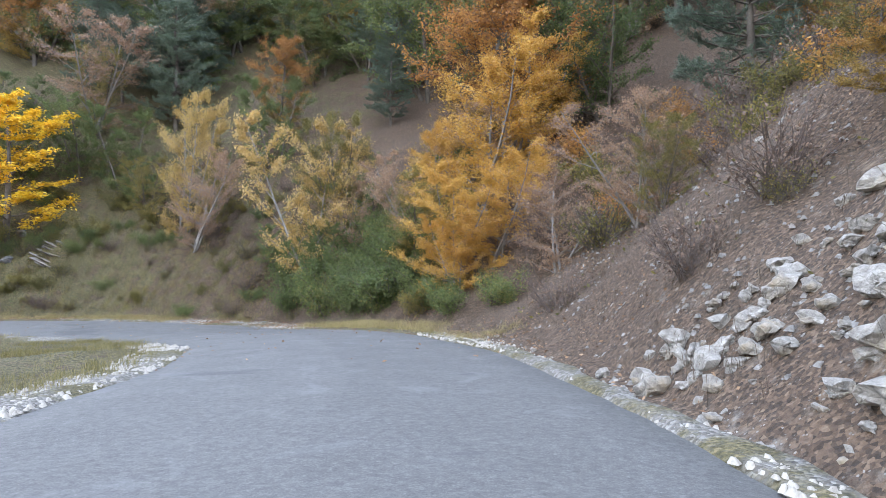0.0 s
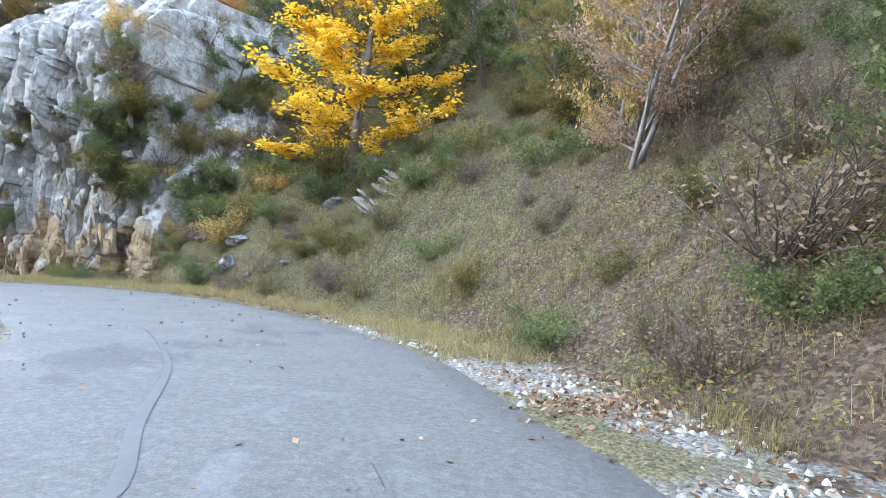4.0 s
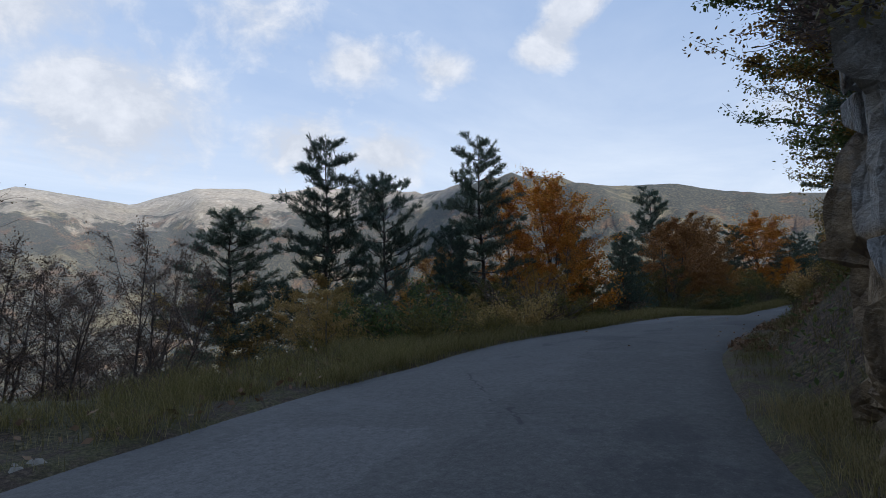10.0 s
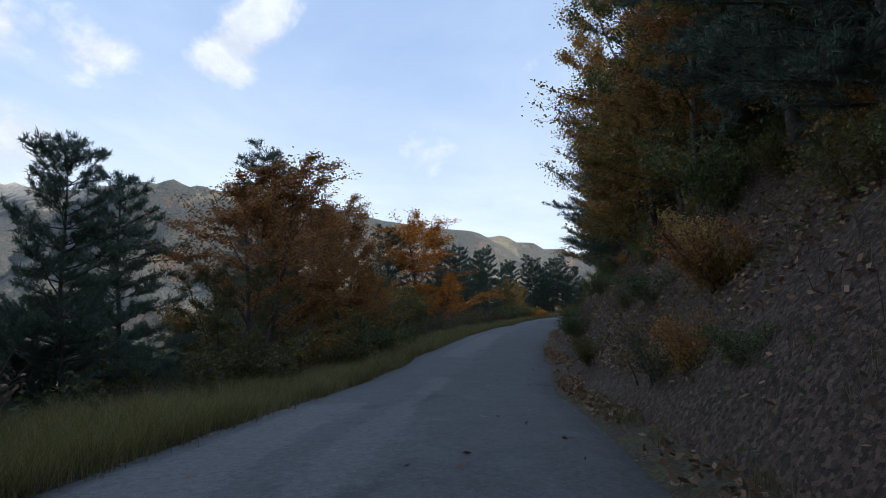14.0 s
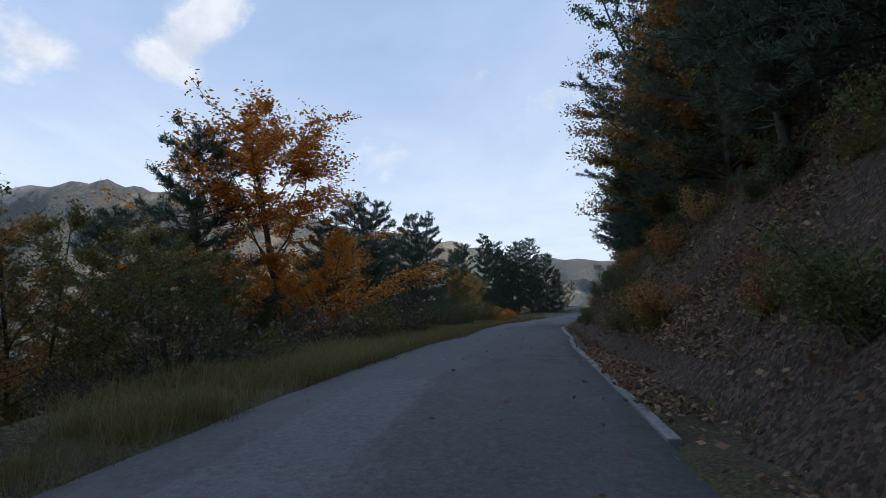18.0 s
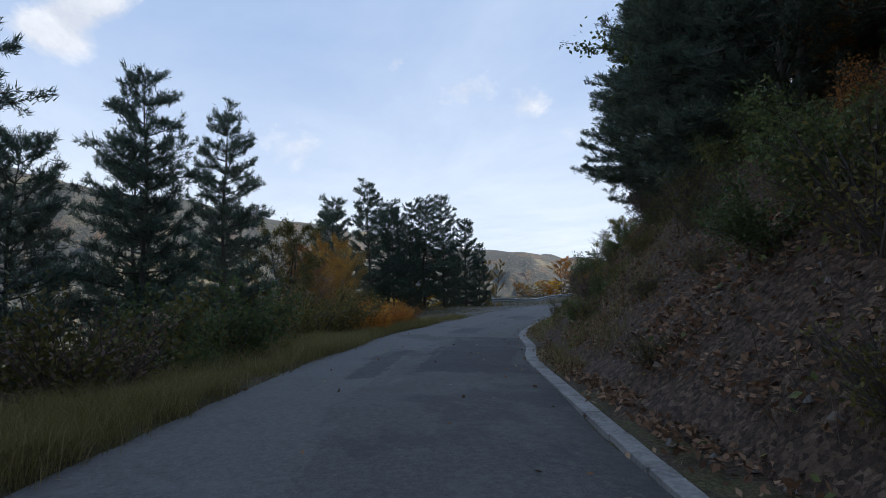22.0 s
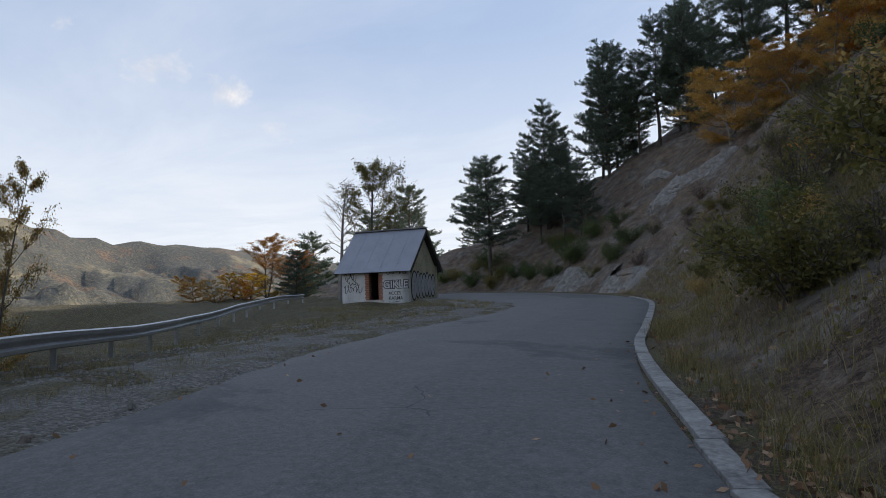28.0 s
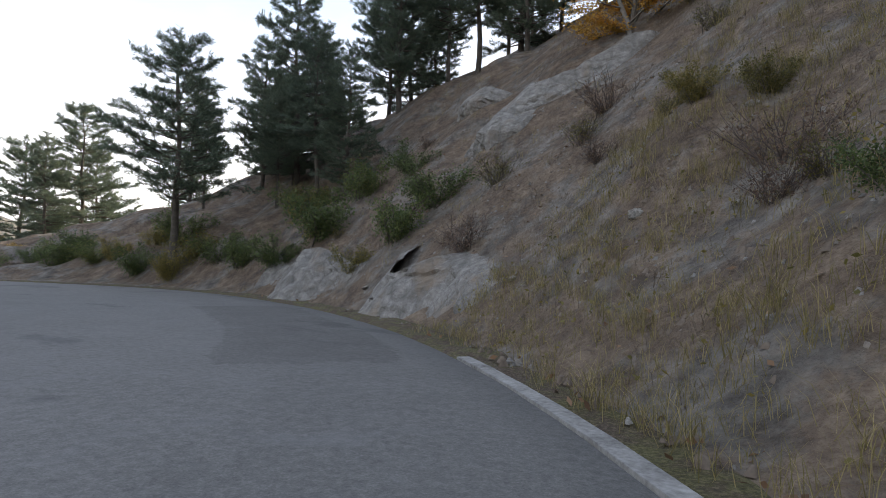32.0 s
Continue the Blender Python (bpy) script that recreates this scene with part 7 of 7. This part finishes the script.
        x0, x1 = (x - 0.28, x + 0.02) if s == 0 else (x - 0.02, x + 0.28)
        slab("quoin", [((x0, x1), (-0.018, 0.22), (oz1 - 0.2, oz1 + 0.02))], DRESSED, "pale dressed stone block", bevel=0.01)
    slab("lintel", [((o0 - 0.02, o1 + 0.02), (-0.016, 0.22), (oz1 - 0.06, oz1 + 0.14))], DRESSED, "pale stone window head", bevel=0.01)
    slab("sill", [((o0 - 0.3, o1 + 0.3), (-0.07, 0.24), (oz0 - 0.2, oz0))], DRESSED, "pale stone window sill", bevel=0.012)
    rnd = random.Random(8)
    x = -3.0
    for row, z in enumerate((-0.12, 0.12)):
        x = -2.95
        while x < -0.3:
            wide = rnd.uniform(0.18, 0.34)
            slab("plinth_stone", [((x, min(x + wide, -0.02)), (-0.03 - rnd.uniform(0, 0.02), 0.1), (z + 0.012, z + 0.225))], DRESSED, bevel=0.02)
            x += wide + 0.02
    for k in range(9):
        y0 = 0.4 + k * 0.46
        slab("plinth_stone", [((-0.1, 0.035), (y0, y0 + 0.43), (-0.1, 0.2))], DRESSED, bevel=0.02)

    # spray paint, a few millimetres proud of the plaster
    def stroke(pts, thick, mat, name, parent, plane, lift=0.006):
        """A painted line: a flat band along the points."""
        p = np.array(pts, float)
        t = unit(np.gradient(p, axis=0))
        nrm = np.column_stack([-t[:, 1], t[:, 0]]) * thick / 2
        verts = []
        for q, m in zip(p, nrm):
            for e in (q - m, q + m):
                verts.append((e[0], -lift, e[1]) if plane == "front" else (lift, e[0], e[1]))
        mesh_object(name, verts, grid_faces(len(p), 2), mat, parent)

    def blob(cx, cz, rx, rz, mat, name, parent, plane, lift, lean=0.0):
        a = np.linspace(0, 2 * math.pi, 25)[:-1]
        x, z = rx * np.cos(a), rz * np.sin(a)
        x = x + lean * z
        verts = [((cx + u, -lift, cz + v) if plane == "front" else (lift, cx + u, cz + v)) for u, v in zip(x, z)]
        mesh_object(name, verts, [tuple(range(24))], mat, parent)

    def word(text, x, z, size, mat, parent, lift, fat=0.0, name="lettering"):
        cu = bpy.data.curves.new("text", "FONT")
        cu.body, cu.size, cu.offset = text, size, fat
        cu.extrude = 0.001
        tmp = new("text", cu)
        me = bpy.data.meshes.new_from_object(tmp.evaluated_get(bpy.context.evaluated_depsgraph_get()))
        bpy.data.objects.remove(tmp)
        me.materials.clear()
        me.materials.append(mat)
        ob = new(name, me)
        ob.parent = parent
        ob.matrix_basis = pose(x, -lift, z, 90, 0, 0)

    word("GIKLE", -1.62, 1.32, 0.62, BLACK_PAINT, front, 0.004, 0.055)
    word("GIKLE", -1.62, 1.32, 0.62, WHITE_PAINT, front, 0.008, 0.012)
    word("ACCES", -1.28, 0.92, 0.26, BLACK_PAINT, front, 0.005, 0.004)
    word("KARMA", -1.28, 0.62, 0.28, BLACK_PAINT, front, 0.005, 0.004)
    rnd = random.Random(4)
    for x0, x1, z0, z1, waves in ((-1.45, -0.15, 2.1, 2.5, 5), (-4.25, -3.5, 1.75, 2.45, 4), (-4.3, -3.1, 1.05, 1.6, 5), (-4.0, -3.3, 1.5, 1.75, 3)):
        s = np.linspace(0, 1, 60)
        stroke(np.column_stack([x0 + (x1 - x0) * s + 0.06 * np.sin(s * 40), (z0 + z1) / 2 + (z1 - z0) / 2 * np.sin(s * waves * 6.28 + rnd.random()) * (0.7 + 0.3 * np.sin(s * 9))]), 0.035, BLACK_PAINT, "scrawl", front, "front")
    stroke([(-1.25 + k * 0.08, 0.5 - 0.03 * math.sin(k * 0.5)) for k in range(10)], 0.025, BLACK_PAINT, "scrawl", front, "front")
    y = 0.5
    for k in range(7):
        wide = (0.42, 0.3, 0.28, 0.3, 0.3, 0.28, 0.36)[k]
        tall = (0.86, 0.8, 0.78, 0.74, 0.74, 0.7, 0.68)[k]
        z = 1.42 + 0.05 * math.sin(k * 2.0)
        blob(y + wide, z, wide * 1.18, tall + 0.06, BLACK_PAINT, "paint_outline", side, "side", 0.004 + 0.003 * (k % 2), 0.08)
        blob(y + wide, z, wide * 0.9, tall - 0.04, SILVER_PAINT, "paint_fill", side, "side", 0.012 + 0.003 * (k % 2), 0.08)
        stroke([(y + wide + 0.05 * math.sin(j), z - tall * 0.5 + j * tall * 0.12) for j in range(9)], 0.03, BLACK_PAINT, "paint_line", side, "side", 0.019)
        y += wide * 1.62
    s = np.linspace(0, 1, 50)
    stroke(np.column_stack([1.2 + 2.3 * s, 0.45 + 0.15 * np.sin(s * 22)]), 0.04, BLACK_PAINT, "scrawl", side, "side", 0.005)
    return hut


build_hut()


# ---- crash barrier ----
def build_barrier():
    rail_line = [(-147.0, 36.4), (-151.0, 38.7), (-155.0, 41.2), (-160.0, 43.8), (-165.0, 46.8), (-170.4, 50.0), (-176.0, 54.0), (-181.0, 58.5)]
    pts = []
    for (x0, y0), (x1, y1) in zip(rail_line[:-1], rail_line[1:]):
        for k in range(4):
            pts.append((x0 + (x1 - x0) * k / 4, y0 + (y1 - y0) * k / 4))
    pts = np.array(pts)
    z = ground_height(pts[:, 0], pts[:, 1])
    z = np.convolve(np.pad(z, 4, mode="edge"), np.ones(9) / 9, "valid")
    run = unit(np.gradient(pts, axis=0))
    side = np.column_stack([-run[:, 1], run[:, 0]])
    barrier = tagged(new("crash_barrier"), "galvanised steel crash barrier along the lay-by", "barrier")
    prof = [(-0.02, -0.155), (0.05, -0.13), (0.05, -0.07), (-0.02, -0.03), (-0.02, 0.03), (0.05, 0.07), (0.05, 0.13), (-0.02, 0.155)]
    verts = [(pts[i, 0] - side[i, 0] * o, pts[i, 1] - side[i, 1] * o, z[i] + 0.56 + h) for i in range(len(pts)) for o, h in prof]
    back = [(pts[i, 0] - side[i, 0] * (o - 0.006), pts[i, 1] - side[i, 1] * (o - 0.006), z[i] + 0.56 + h) for i in range(len(pts)) for o, h in prof]
    mesh_object("rail", verts + back, grid_faces(len(pts), len(prof)) + [[a + len(verts) for a in f] for f in grid_faces(len(pts), len(prof))], STEEL, barrier)
    bm = bmesh.new()
    box(bm, (0.06, 0.09, 1.1), bevel=0.006)
    me = bpy.data.meshes.new("post")
    bm.to_mesh(me)
    bm.free()
    me.materials.append(STEEL)
    for i in range(1, len(pts), 2):
        ob = new("post", me)
        ob.parent = barrier
        ob.matrix_world = pose(pts[i, 0] + side[i, 0] * 0.07, pts[i, 1] + side[i, 1] * 0.07, z[i] + 0.13, 0, 0, math.degrees(math.atan2(run[i, 1], run[i, 0])))


build_barrier()

for pattern in kinds.values():                                       # the unit patterns themselves stand nowhere
    for ob in (*pattern.children_recursive, pattern):
        bpy.data.objects.remove(ob)
